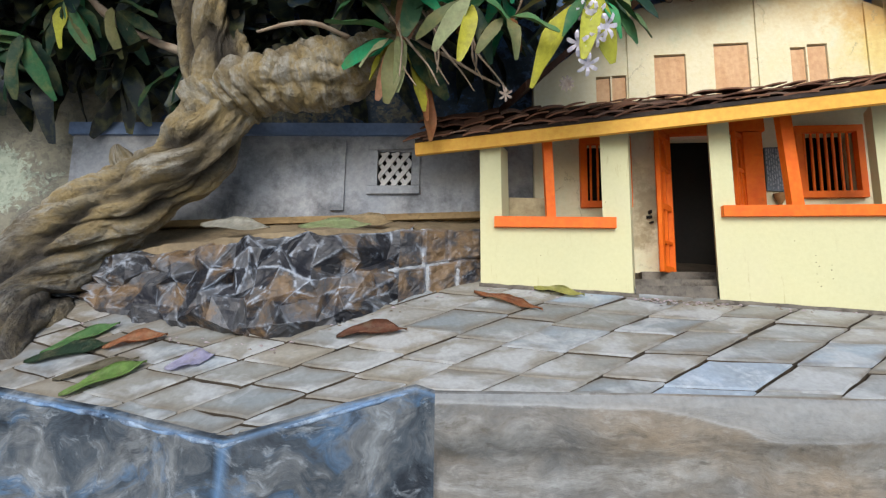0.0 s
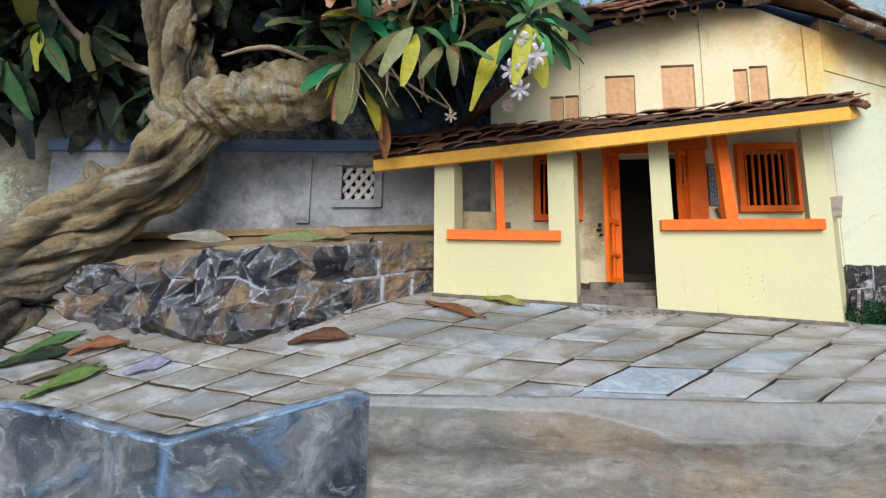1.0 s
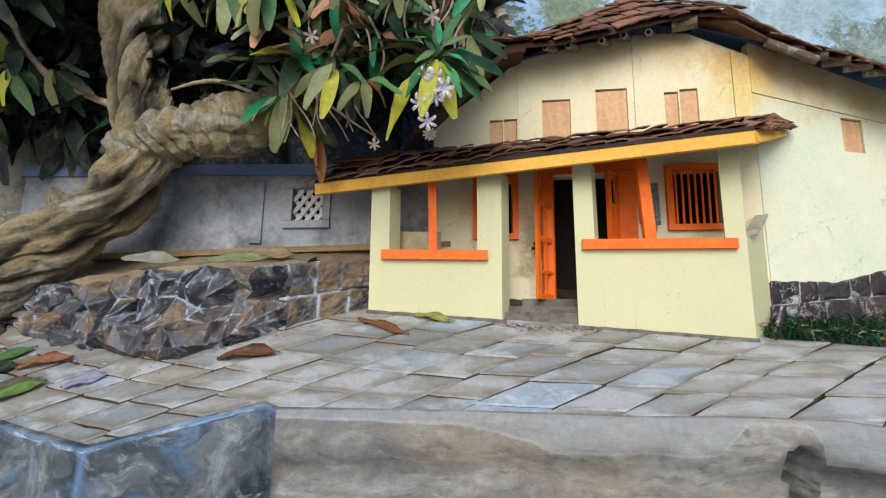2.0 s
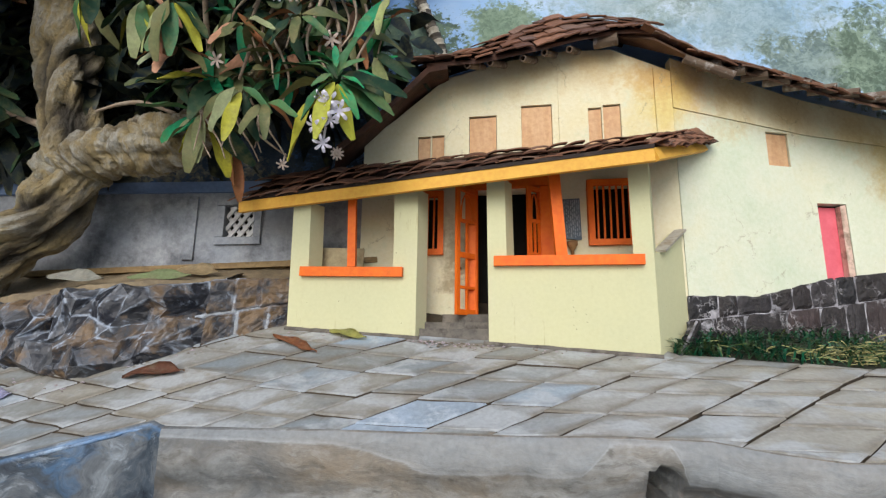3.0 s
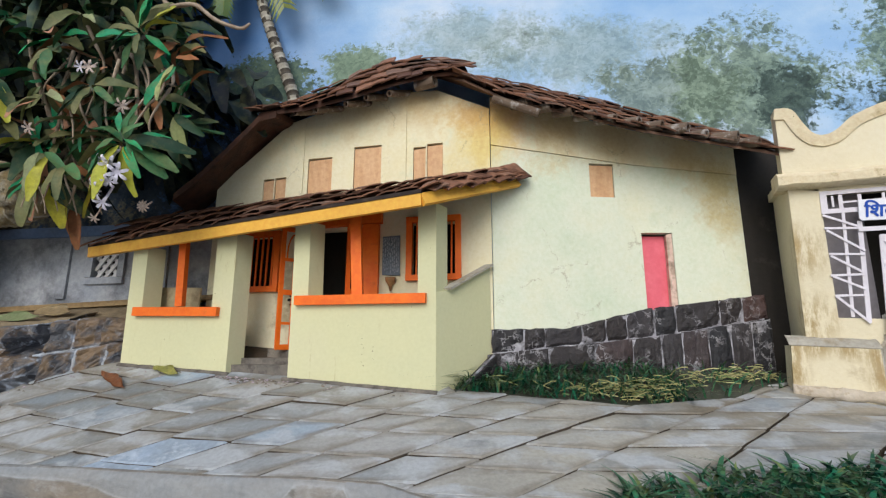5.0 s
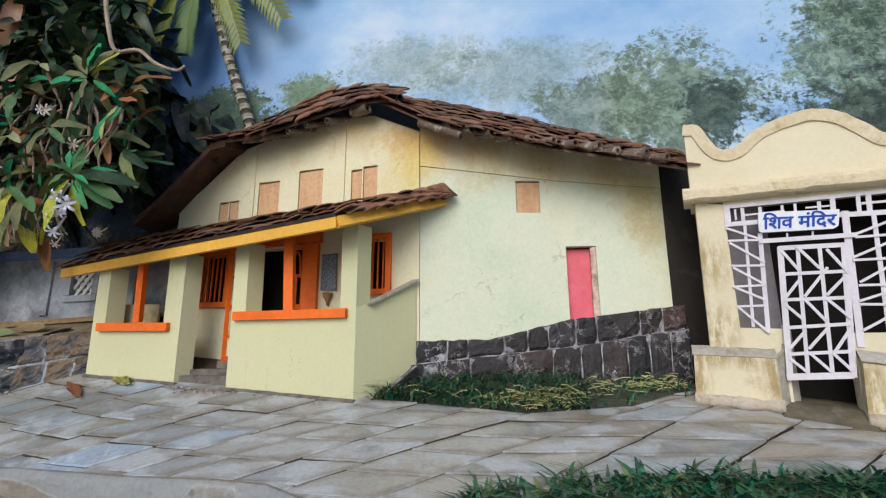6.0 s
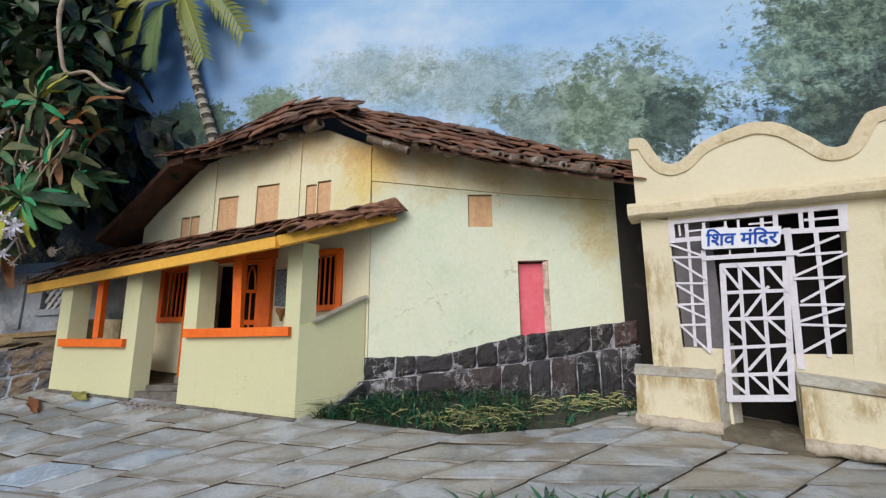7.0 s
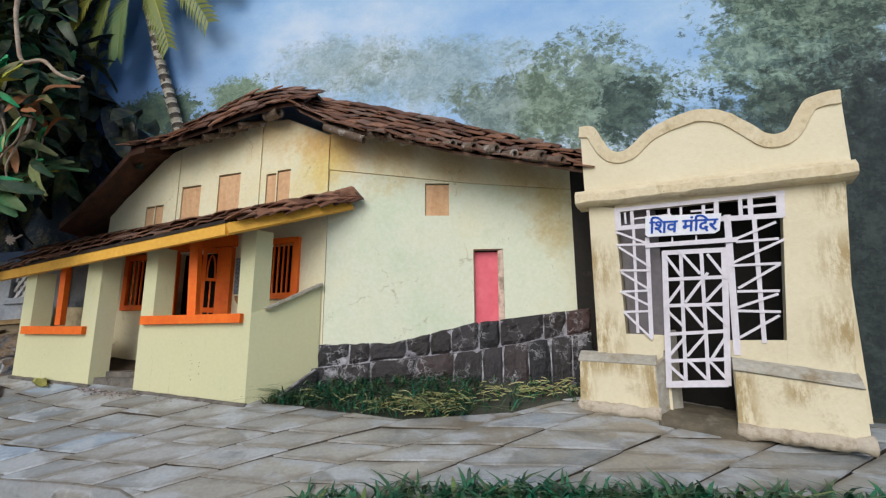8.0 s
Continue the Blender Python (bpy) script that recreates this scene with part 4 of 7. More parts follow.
    worn = lambda x, h: max([max(0.0, 1 - min(x - a, b - x, (h - lo) * 0.1, (hi - h) * 0.1) / 0.007) for a, b, lo, hi, o in blocks if a <= x <= b and lo <= h <= hi] or [0.0])
    shells = {}
    for i in range(nx):
        for j in range(nh + nt):
            shells.setdefault(owner[i, j], []).append((i, j))
    for k in sorted(shells):
        bm = bmesh.new()
        wear_or_light = bm.verts.layers.float.new("wear_or_light")
        tone = bm.faces.layers.float.new("tone")
        shade = rng.uniform(0.2, 0.9)
        mine = {}
        for i, j in shells[k]:
            ring = []
            for c in ((i, j), (i + 1, j), (i + 1, j + 1), (i, j + 1)):
                if c not in mine:
                    mine[c] = bm.verts.new(verts[c])
                    mine[c][wear_or_light] = worn(-0.052 + 0.162 * c[0] / nx, min(1.0, c[1] / nh))
                ring.append(mine[c])
            bm.faces.new(ring)[tone] = shade
        part("block" if k >= 100 else "rock", bm, BLOCKROCK if k >= 100 else ROCK, root)
    # pale joints between the coursed blocks
    for a, b, lo, hi, o in blocks:
        for p, q in (((a, lo), (b, lo)), ((a, lo), (a, hi))):
            if q[1] < 0.01 or q[0] > 0.108:
                continue
            if rng.random() < 0.2 or (p[0] == q[0] and p[0] < -0.035):
                continue
            pts = []
            for i in range(21):
                x, h = p[0] + (q[0] - p[0]) * i / 20, p[1] + (q[1] - p[1]) * i / 20
                y0 = lerp_table(line, x)
                z0, z1 = floor_z(x, y0) - 0.012, lerp_table(tops, x)
                pts.append((x, y0 + 0.010 * h - 0.004 * (1 - h) + 0.0030, z0 + (z1 - z0) * h + 0.0018 * noise.noise((x * 150, h * 20, 1))))
            bm = bmesh.new()
            tube(bm, pts, [0.0036 + 0.0022 * noise.noise((v[0] * 170, v[2] * 170, 3)) for v in pts], 8)
            part("mortar_joint", bm, BLUEMORTAR, root, "blue-white mortar", smooth=True)
    # earth top of the ledge
    bm = bmesh.new()
    g = []
    for i in range(61):
        x = -0.56 + 0.66 * i / 60
        f = lerp_table([(-0.60, 0.63)] + line + [(0.13, 0.65)], x) + 0.040
        zt = lerp_table([(-0.6, 0.358), (-0.40, 0.372), (-0.31, 0.382), (-0.2, 0.391), (-0.05, 0.409), (0.12, 0.420)], x)
        row = [bm.verts.new((x, f, zt - 0.10))]
        for j in range(9):
            y = f + (0.70 - f) * j / 8
            z = zt + (lerp_table([(-0.6, 0.415), (0.12, 0.45)], x) - zt) * (j / 8) ** 1.5 + 0.004 * noise.noise((x * 40, y * 40, 0)) + 0.002 * noise.noise((x * 110, y * 110, 4))
            row.append(bm.verts.new((x, y, z)))
        g.append(row)
    for a, b in zip(g, g[1:]):
        for j in range(9):
            bm.faces.new((a[j], b[j], b[j + 1], a[j + 1]))
    part("earth_top", bm, LEDGEEARTH, root, "dry brown earth on top", smooth=True)


BLUEMORTAR = painted("pale_mortar", (0.40, 0.44, 0.50), (0.30, 0.31, 0.32), (0.13, 0.12, 0.10), big=60, relief=0.9, amount=0.5)
LEDGEEARTH = painted("dry_earth", (0.27, 0.21, 0.13), (0.18, 0.14, 0.09), (0.09, 0.075, 0.055), big=24, relief=0.9)
rock_ledge()


# ---------------------------------------------------------------- house
def y_front(x):
    return 0.677 - (x - 0.136) * 0.1002


def y_side(x):
    return lerp_table([(0.6, 0.6262), (0.615, 0.629), (0.845, 0.681), (1.1, 0.709)], x)


def y_porch(x):
    return 0.605 - (x - 0.048) * 0.1118


house = thing("house", "cream village house with a tiled roof, porch and orange joinery", "house")
GABLE = [(0.0, 0.55), (0.131, 0.645), (0.182, 0.682), (0.266, 0.751), (0.368, 0.775), (0.459, 0.786), (0.529, 0.783), (0.62, 0.738)]


def gable_z(x):
    return lerp_table(GABLE, x)


def house_walls():
    shut = [(0.221, 0.2415, 0.60, 0.650), (0.2435, 0.264, 0.60, 0.651), (0.304, 0.348, 0.59, 0.681), (0.387, 0.435, 0.59, 0.695), (0.490, 0.5105, 0.59, 0.685), (0.5125, 0.539, 0.59, 0.689)]
    holes = [(0.314, 0.412, 0.35, 0.552), (0.203, 0.255, 0.462, 0.547), (0.490, 0.559, 0.473, 0.556)]
    bm = bmesh.new()
    wall_strip(bm, [0.131, 0.182, 0.266, 0.368, 0.459, 0.529, 0.615], y_front, lambda x: 0.30, gable_z, holes + shut, 0.016)
    part("front_wall", bm, WARM, house, "pale cream front wall")
    for x0, x1, z0, z1 in shut:
        bm = bmesh.new()
        prism(bm, [(x0 + 0.0006, y_front(x0) + 0.003, z0), (x1 - 0.0006, y_front(x1) + 0.003, z0), (x1 - 0.0006, y_front(x1) + 0.003, z1 - 0.002), (x0 + 0.0006, y_front(x0) + 0.003, z1 - 0.003)], (0, 0.004, 0))
        part("shutter", bm, WOOD, house, "raw wood shutter", bevel=0.0006)
    for x0, x1, zt in ((0.266, 0.296, 0.004), (0.445, 0.478, 0.006), (0.590, 0.6145, 0.004)):
        bm = bmesh.new()
        prism(bm, [(x0, y_front(x0) - 0.0025, 0.60), (x1, y_front(x1) - 0.0025, 0.60), (x1, y_front(x1) - 0.0025, gable_z(x1) - zt), (x0, y_front(x0) - 0.0025, gable_z(x0) - zt)], (0, 0.002, 0))
        part("pilaster", bm, WARM, house, bevel=0.0007)
    # side wall, lower field and the band under the eaves
    low = lambda x: lerp_table([(0.60, 0.376), (0.727, 0.380), (0.849, 0.410), (1.03, 0.431)], x)
    band = lambda x: lerp_table([(0.60, 0.679), (1.03, 0.634)], x)
    top = lambda x: lerp_table([(0.60, 0.764), (0.667, 0.750), (0.816, 0.720), (1.03, 0.678)], x)
    bm = bmesh.new()
    wall_strip(bm, [0.616, 0.73, 0.845, 1.009], y_side, low, band, [(0.772, 0.811, 0.598, 0.654), (0.849, 0.897, 0.4185, 0.541)], 0.016)
    part("side_wall", bm, PALE, house, "weathered pale side wall")
    bm = bmesh.new()
    wall_strip(bm, [0.616, 0.73, 0.845, 1.009], lambda x: y_side(x) - 0.0015, lambda x: band(x) + 0.0008, top, (), 0.016)
    part("eaves_band", bm, WARM, house, "ochre-stained band under the eaves")
    bm = bmesh.new()
    prism(bm, [(0.7725, y_side(0.772) + 0.004, 0.598), (0.8105, y_side(0.811) + 0.004, 0.598), (0.8105, y_side(0.811) + 0.004, 0.652), (0.7725, y_side(0.772) + 0.004, 0.652)], (0, 0.004, 0))
    part("side_shutter", bm, WOOD, house, "raw wood shutter in the side wall")
    bm = bmesh.new()
    prism(bm, [(0.8495, y_side(0.85) + 0.013, 0.419), (0.888, y_side(0.888) + 0.013, 0.420), (0.888, y_side(0.888) + 0.013, 0.538), (0.8495, y_side(0.85) + 0.013, 0.538)], (0, 0.003, 0))
    part("side_door", bm, PINK, house, "pink painted side door", bevel=0.0008)
    bm = bmesh.new()
    prism(bm, [(0.887, y_side(0.887) + 0.002, 0.420), (0.8965, y_side(0.8965) + 0.001, 0.421), (0.8965, y_side(0.8965) + 0.001, 0.540), (0.888, y_side(0.888) + 0.002, 0.538)], (0, 0.0105, 0))
    part("door_jamb", bm, PINKPALE, house, "worn pale pink jamb", bevel=0.0008)
    # black sheet paints the door recess dark
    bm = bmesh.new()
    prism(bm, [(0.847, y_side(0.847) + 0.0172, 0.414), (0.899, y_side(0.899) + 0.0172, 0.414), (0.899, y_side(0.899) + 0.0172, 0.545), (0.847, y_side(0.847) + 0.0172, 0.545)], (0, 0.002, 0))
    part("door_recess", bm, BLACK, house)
    # panel across the gap to the temple, its shade put into the colour
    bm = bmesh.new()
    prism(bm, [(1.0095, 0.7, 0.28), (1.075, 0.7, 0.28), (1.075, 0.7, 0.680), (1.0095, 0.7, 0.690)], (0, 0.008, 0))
    part("gap_panel", bm, GAPSHADE, house, "near-black panel painted for the shaded gap")
    # black panels paint in the darkness of the unlit rooms
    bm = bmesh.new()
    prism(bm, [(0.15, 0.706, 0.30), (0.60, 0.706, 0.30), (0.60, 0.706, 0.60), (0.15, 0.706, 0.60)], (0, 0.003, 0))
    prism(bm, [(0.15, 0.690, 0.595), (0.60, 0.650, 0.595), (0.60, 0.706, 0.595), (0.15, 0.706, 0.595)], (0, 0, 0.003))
    part("room_dark_panel", bm, BLACK, house, "black panels standing for the unlit rooms")


def barred_window(x0, x1, z0, z1, bars):
    root = new("window")
    root.parent = house
    root["label"] = "orange window with upright bars"
    f = 0.009
    for p, q, w in (((x0, z0 + f / 2), (x1, z0 + f / 2), f), ((x0, z1 - f / 2), (x1, z1 - f / 2), f), ((x0 + f / 2, z0 + f), (x0 + f / 2, z1 - f), f), ((x1 - f / 2, z0 + f), (x1 - f / 2, z1 - f), f)):
        bm = bmesh.new()
        beam(bm, (p[0], y_front(p[0]) - 0.003, p[1]), (q[0], y_front(q[0]) - 0.003, q[1]), w, 0.010)
        part("window_frame", bm, ORANGE, root, bevel=0.0008)
    for k in range(bars):
        x = x0 + f + (x1 - x0 - 2 * f) * (k + 0.7) / (bars + 0.4)
        bm = bmesh.new()
        beam(bm, (x, y_front(x) + 0.001, z0 + f), (x + 0.0008, y_front(x) + 0.001, z1 - f), 0.0026, 0.0026)
        part("bar", bm, ORANGE, root)


def front_door():
    root = new("door_frame")
    root.parent = house
    for (xa, za), (xb, zb), w in (((0.3065, 0.352), (0.3065, 0.556), 0.017), ((0.424, 0.352), (0.424, 0.556), 0.026), ((0.298, 0.5645), (0.441, 0.5675), 0.019)):
        bm = bmesh.new()
        beam(bm, (xa, y_front(xa) - 0.004, za), (xb, y_front(xb) - 0.004, zb), w, 0.014)
        part("jamb", bm, ORANGE, root, bevel=0.001)
    for hinge, free in (((0.316, 0.655), (0.2845, 0.622)), ((0.413, 0.644), (0.390, 0.626))):
        leaf = new("door_leaf")
        leaf.parent = house
        leaf["label"] = "open orange door leaf with an arched glazed top"
        h, f = Vector((*hinge, 0)), Vector((*free, 0))
        along = f - h
        wd = along.length
        along.normalize()
        nrm = Vector((along.y, -along.x, 0))
        z0, z1 = 0.360, 0.553
        P = lambda s, z: h + along * (s * wd) + Vector((0, 0, z))
        st = 0.0065
        for a, b, w in ((P(st / 2 / wd, z0), P(st / 2 / wd, z1), st), (P(1 - st / 2 / wd, z0), P(1 - st / 2 / wd, z1), st)):
            bm = bmesh.new()
            beam(bm, a, b, w, 0.005, nrm)
            part("stile", bm, ORANGE, leaf, bevel=0.0006)
        e = st / wd
        for z, w in ((z0 + 0.004, 0.008), (z0 + 0.040, 0.004), (z0 + 0.088, 0.008), (z0 + 0.140, 0.005), (z1 - 0.0035, 0.007)):
            bm = bmesh.new()
            beam(bm, P(e, z), P(1 - e, z), w, 0.0045, nrm)
            part("rail", bm, ORANGE, leaf)
        bm = bmesh.new()
        beam(bm, P(0.5, z0 + 0.008), P(0.5, z0 + 0.138), 0.0025, 0.004, nrm)
        part("muntin", bm, ORANGE, leaf)
        bm = bmesh.new()
        arch = [P(0.5 + (0.5 - e) * 0.75 * math.cos(a), z0 + 0.150 + 0.032 * math.sin(a)) for a in np.linspace(0, math.pi, 9)]
        tube(bm, [P(0.5 + (0.5 - e) * 0.75, z0 + 0.1425)] + arch + [P(0.5 - (0.5 - e) * 0.75, z0 + 0.1425)], [0.0014] * 11, 6)
        part("arch", bm, ORANGE, leaf)


def porch():
    dep = Vector((0.45, 0.89, 0)) * 0.028
    P = lambda x, z, d=0.0: Vector((x, y_porch(x) - d, z))
    bottom = lambda x: floor_z(x, y_porch(x)) - 0.012
    units = [("left", 0.048, 0.231, 0.418, ((0.048, 0.0735), (0.197, 0.231)), (0.518, 0.534)), ("right", 0.329, 0.540, 0.434, ((0.329, 0.3525), (0.514, 0.540)), (0.543, 0.560))]
    for _, x0, x1, zs, cols, tops in units:
        (a0, a1), (b0, b1) = cols
        bm = bmesh.new()
        fine = [P(x0, bottom(x0)), P(x1, bottom(x1)), P(x1, tops[1]), P(b0, tops[1] - 0.001), P(b0 + 0.0008, zs), P(a1 + 0.0008, zs), P(a1 - 0.001, tops[0] + 0.002), P(x0 - 0.002, tops[0])]
        prism(bm, fine, dep)
        part("porch_wall", bm, CREAM, house, "cream porch parapet with two piers", bevel=0.0018)
        bm = bmesh.new()
        xl, xr = (0.0645, 0.212) if x0 < 0.2 else (0.336, 0.527)
        zl, zr = (0.4175, 0.4150) if x0 < 0.2 else (0.4285, 0.428)
        beam(bm, P(xl, zl, 0.002), P(xr, zr, 0.002), 0.0132, 0.012)
        part("sill", bm, ORANGE, house, "orange sill board", bevel=0.0012)
    for xb, xt, zb, zt, w in ((0.1365, 0.133, 0.425, 0.529, 0.0115), (0.4262, 0.4190, 0.434, 0.556, 0.0150)):
        bm = bmesh.new()
        beam(bm, P(xb, zb, -0.008), P(xt, zt, -0.008), w, 0.010)
        part("post", bm, ORANGE, house, "orange porch post", bevel=0.001)
    # parapet on the side, with its sloping cap
    a, b = Vector((0.5405, 0.5505, 0)), Vector((0.611, 0.627, 0))
    inward = Vector((-0.012, 0.008, 0))
    bm = bmesh.new()
    e = a + (b - a) * 0.17
    up = lambda v, z: Vector((v.x, v.y, z))
    prism(bm, [up(a, 0.29), up(b, 0.335), up(b, 0.483), up(e, 0.440), up(a, 0.436)], inward)
    part("side_parapet", bm, CREAM, house, "cream side parapet", bevel=0.0015)
    bm = bmesh.new()
    beam(bm, up(e, 0.4415), up(b - (b - a) * 0.01, 0.4845), 0.003, 0.016, (-0.012, 0.008, 0))
    part("parapet_cap", bm, LEDGE, house, "worn grey cap", bevel=0.0008)
    # porch floor and steps
    bm = bmesh.new()
    prism(bm, [(0.06, 0.618, 0.30), (0.24, 0.606, 0.30), (0.34, 0.594, 0.30), (0.54, 0.572, 0.30), (0.60, 0.629, 0.30), (0.14, 0.676, 0.30)], (0, 0, 0.048))
    part("porch_floor", bm, CEMENT, house, "dark cement porch floor", bevel=0.002)
    bm = bmesh.new()
    prism(bm, [(0.236, 0.590, 0.30), (0.330, 0.580, 0.30), (0.345, 0.606, 0.30), (0.250, 0.615, 0.30)], (0, 0, 0.039))
    part("step", bm, CEMENT, house, "grey cement step", bevel=0.002)
    bm = bmesh.new()
    prism(bm, [(0.265, 0.640, 0.345), (0.420, 0.625, 0.345), (0.430, 0.652, 0.345), (0.27, 0.663, 0.345)], (0, 0, 0.016))
    part("threshold", bm, CEMENT, house, "dark threshold", bevel=0.0015)
    # tan board that stands inside the open bay
    bm = bmesh.new()
    prism(bm, [(0.070, 0.640, 0.347), (0.146, 0.634, 0.347), (0.146, 0.636, 0.458), (0.070, 0.642, 0.460)], (0, 0.004, 0))
    part("low_panel", bm, TANBOARD, house, "plain tan board", bevel=0.0006)
    # low cement lip along the foot of the porch
    for x0, x1 in ((0.046, 0.236), (0.322, 0.542)):
        bm = bmesh.new()
        pts = [(x0 + (x1 - x0) * i / 16) for i in range(17)]
        tube(bm, [(x, y_porch(x) - 0.001, floor_z(x, y_porch(x)) + 0.0005) for x in pts], [0.0042 + 0.0016 * noise.noise((x * 70, 0, 5)) for x in pts], 7)
        part("foot_lip", bm, CEMENT, house, smooth=True)
    # pock marks in the plaster of the wide parapet
    bm = bmesh.new()
    rng = random.Random(4)
    for k in range(9):
        x, z = 0.4385 + rng.uniform(-0.002, 0.002) + (0.014 if k > 5 else 0.0), 0.377 - 0.0078 * (k if k < 6 else k - 4.5) + rng.uniform(-0.002, 0.002)
        r = rng.uniform(0.0003, 0.0007)
        tube(bm, [(x, y_porch(x) - 0.0006, z), (x, y_porch(x) + 0.002, z)], [r, r * 0.8], 7)
    pocks = part("pock_marks", bm, MUD, house, "dark pock marks")
    pocks["kind"] = "stuff"
    # slate with chalk marks and the small bracket under it
    board = new("notice_board")
    board.parent = house
    bm = bmesh.new()
    prism(bm, [(0.4425, y_front(0.4425) - 0.004, 0.475), (0.4715, y_front(0.4715) - 0.004, 0.473), (0.4705, y_front(0.4705) - 0.004, 0.537), (0.4425, y_front(0.4425) - 0.004, 0.536)], (0, 0.003, 0))
    part("slate", bm, SLATE, board, "dark slate with chalk marks")
    rng = random.Random(8)
    bm = bmesh.new()
    for i in range(9):
        x = 0.4445 + i * 0.0030
        z = 0.534
        while z > 0.478:
            ln = rng.uniform(0.002, 0.008)
            if z - ln < 0.476:
                break
            beam(bm, (x + rng.uniform(-0.0006, 0.0006), y_front(x) - 0.0045, z), (x + rng.uniform(-0.0006, 0.0006), y_front(x) - 0.0045, z - ln), rng.uniform(0.0008, 0.0016), 0.0006)
            z -= ln + rng.uniform(0.0015, 0.004)
    part("chalk_mark", bm, CHALK, board, "pale chalk strokes")
    bm = bmesh.new()
    tube(bm, [(0.457, y_front(0.457) - 0.004, 0.449), (0.457, y_front(0.457) - 0.005, 0.457), (0.457, y_front(0.457) - 0.006, 0.464), (0.457, y_front(0.457) - 0.006, 0.470)], [0.0015, 0.003, 0.0075, 0.0085], 10)
    part("bracket", bm, BROWN, house, "small brown bracket", smooth=True)


def latch():
    """Small black lock and hasp on the wall beside the front door."""
    bm = bmesh.new()
    for x, z, w, h in ((0.2835, 0.437, 0.0065, 0.0045), (0.2865, 0.4435, 0.0035, 0.006), (0.2875, 0.430, 0.0045, 0.0035)):
        prism(bm, [(x, y_front(x) - 0.004, z), (x + w, y_front(x + w) - 0.004, z + 0.001), (x + w, y_front(x + w) - 0.004, z + h), (x, y_front(x) - 0.004, z + h - 0.001)], (0, 0.004, 0))
    part("latch", bm, BLACK, house, "small black latch", bevel=0.0006)


house_walls()
latch()
barred_window(0.194, 0.264, 0.453, 0.555, 5)
barred_window(0.4815, 0.568, 0.464, 0.565, 7)
front_door()
porch()


# ---------------------------------------------------------------- roofs
def tile_mesh(name, w, ln, arch, thick, seed):
    """One clay tile: a shallow arch across, slightly warped, with thickness. Lies in u (x), v (y), n (z)."""
    rng = random.Random(seed)
    bm = bmesh.new()
    n = 5
    skew, lift = rng.uniform(-0.1, 0.1), rng.uniform(0.0, 0.4)
    top, bot = [], []
    for j in range(2):
        rt, rb = [], []
        for i in range(n + 1):
            s = i / n - 0.5
            z = arch * (math.cos(s * math.pi) + 0.5 * skew * s) + lift * arch * (1 - j) * s * s * 2
            x = s * w * (1 - 0.04 * j) + (0.04 * w * rng.uniform(-1, 1) if i in (0, n) else 0.0)
            y = (j - 0.5) * ln + rng.uniform(-0.03, 0.03) * ln
            rt.append(bm.verts.new((x, y, z + thick)))
            rb.append(bm.verts.new((x, y, z)))
        top.append(rt)
        bot.append(rb)
    for i in range(n):
        bm.faces.new((top[0][i], top[0][i + 1], top[1][i + 1], top[1][i]))
        bm.faces.new((bot[0][i + 1], bot[0][i], bot[1][i], bot[1][i + 1]))
        bm.faces.new((bot[0][i], bot[0][i + 1], top[0][i + 1], top[0][i]))
        bm.faces.new((top[1][i], top[1][i + 1], bot[1][i + 1], bot[1][i]))
    for i in (0, n):
        bm.faces.new((bot[0][i], top[0][i], top[1][i], bot[1][i]))
    bmesh.ops.recalc_face_normals(bm, faces=bm.faces)
    me = bpy.data.meshes.new(name)
    bm.to_mesh(me)
    bm.free()
    me.materials.append(ROOFTILE)
    return me


TILES = [tile_mesh("roof_tile", 0.030, 0.032, 0.0014 + 0.0004 * s, 0.0019, s) for s in range(6)]
FLATS = [tile_mesh("roof_tile", 0.0275, 0.034, 0.0004 + 0.0002 * s, 0.0019, 40 + s) for s in range(6)]


def lay_tiles(parent, eave, ridge, rows, meshes, pitch, seed, tilt=4.0, lap=0.3, size=1.0, first=0.0, lean=0.0):
    """Rows of tiles between an eave line and a ridge line, both given as lists of points from left to right."""
    rng = random.Random(seed)
    le = [Vector(p) for p in eave]
    lr = [Vector(p) for p in ridge]

    def along(line, s):
        k = min(int(s * (len(line) - 1)), len(line) - 2)
        f = s * (len(line) - 1) - k
        return line[k].lerp(line[k + 1], f)

    total = sum((b - a).length for a, b in zip(le, le[1:]))
    for r in range(rows):
        v = (r + first) / rows
        count = max(2, int(total / pitch))
        for c in range(count + 1):
            s = min(1.0, max(0.0, (c + 0.5 * (r % 2) + rng.uniform(-0.12, 0.12)) / count))
            p = along(le, s).lerp(along(lr, s), v)
            q = along(le, s).lerp(along(lr, s), v + 1 / rows)
            u = (along(le, min(1, s + 0.02)).lerp(along(lr, min(1, s + 0.02)), v) - along(le, max(0, s - 0.02)).lerp(along(lr, max(0, s - 0.02)), v)).normalized()
            up = (q - p)
            nrm = u.cross(up).normalized()
            if nrm.z < 0:
                nrm = -nrm
            vv = nrm.cross(u)
            m = Matrix((u, vv, nrm)).transposed().to_4x4()
            m.translation = p.lerp(q, 0.4) + nrm * (0.003 + rng.uniform(0, 0.002))
            ob = new("roof_tile", rng.choice(meshes))
            ob.parent = parent
            sc = size * rng.uniform(0.92, 1.1)
            ob.matrix_basis = m @ pose(0, 0, 0, rng.uniform(-7, 4) - 8, lean + rng.uniform(-tilt, tilt), rng.uniform(-5, 5)) @ Matrix.Diagonal((sc, sc, 1, 1))


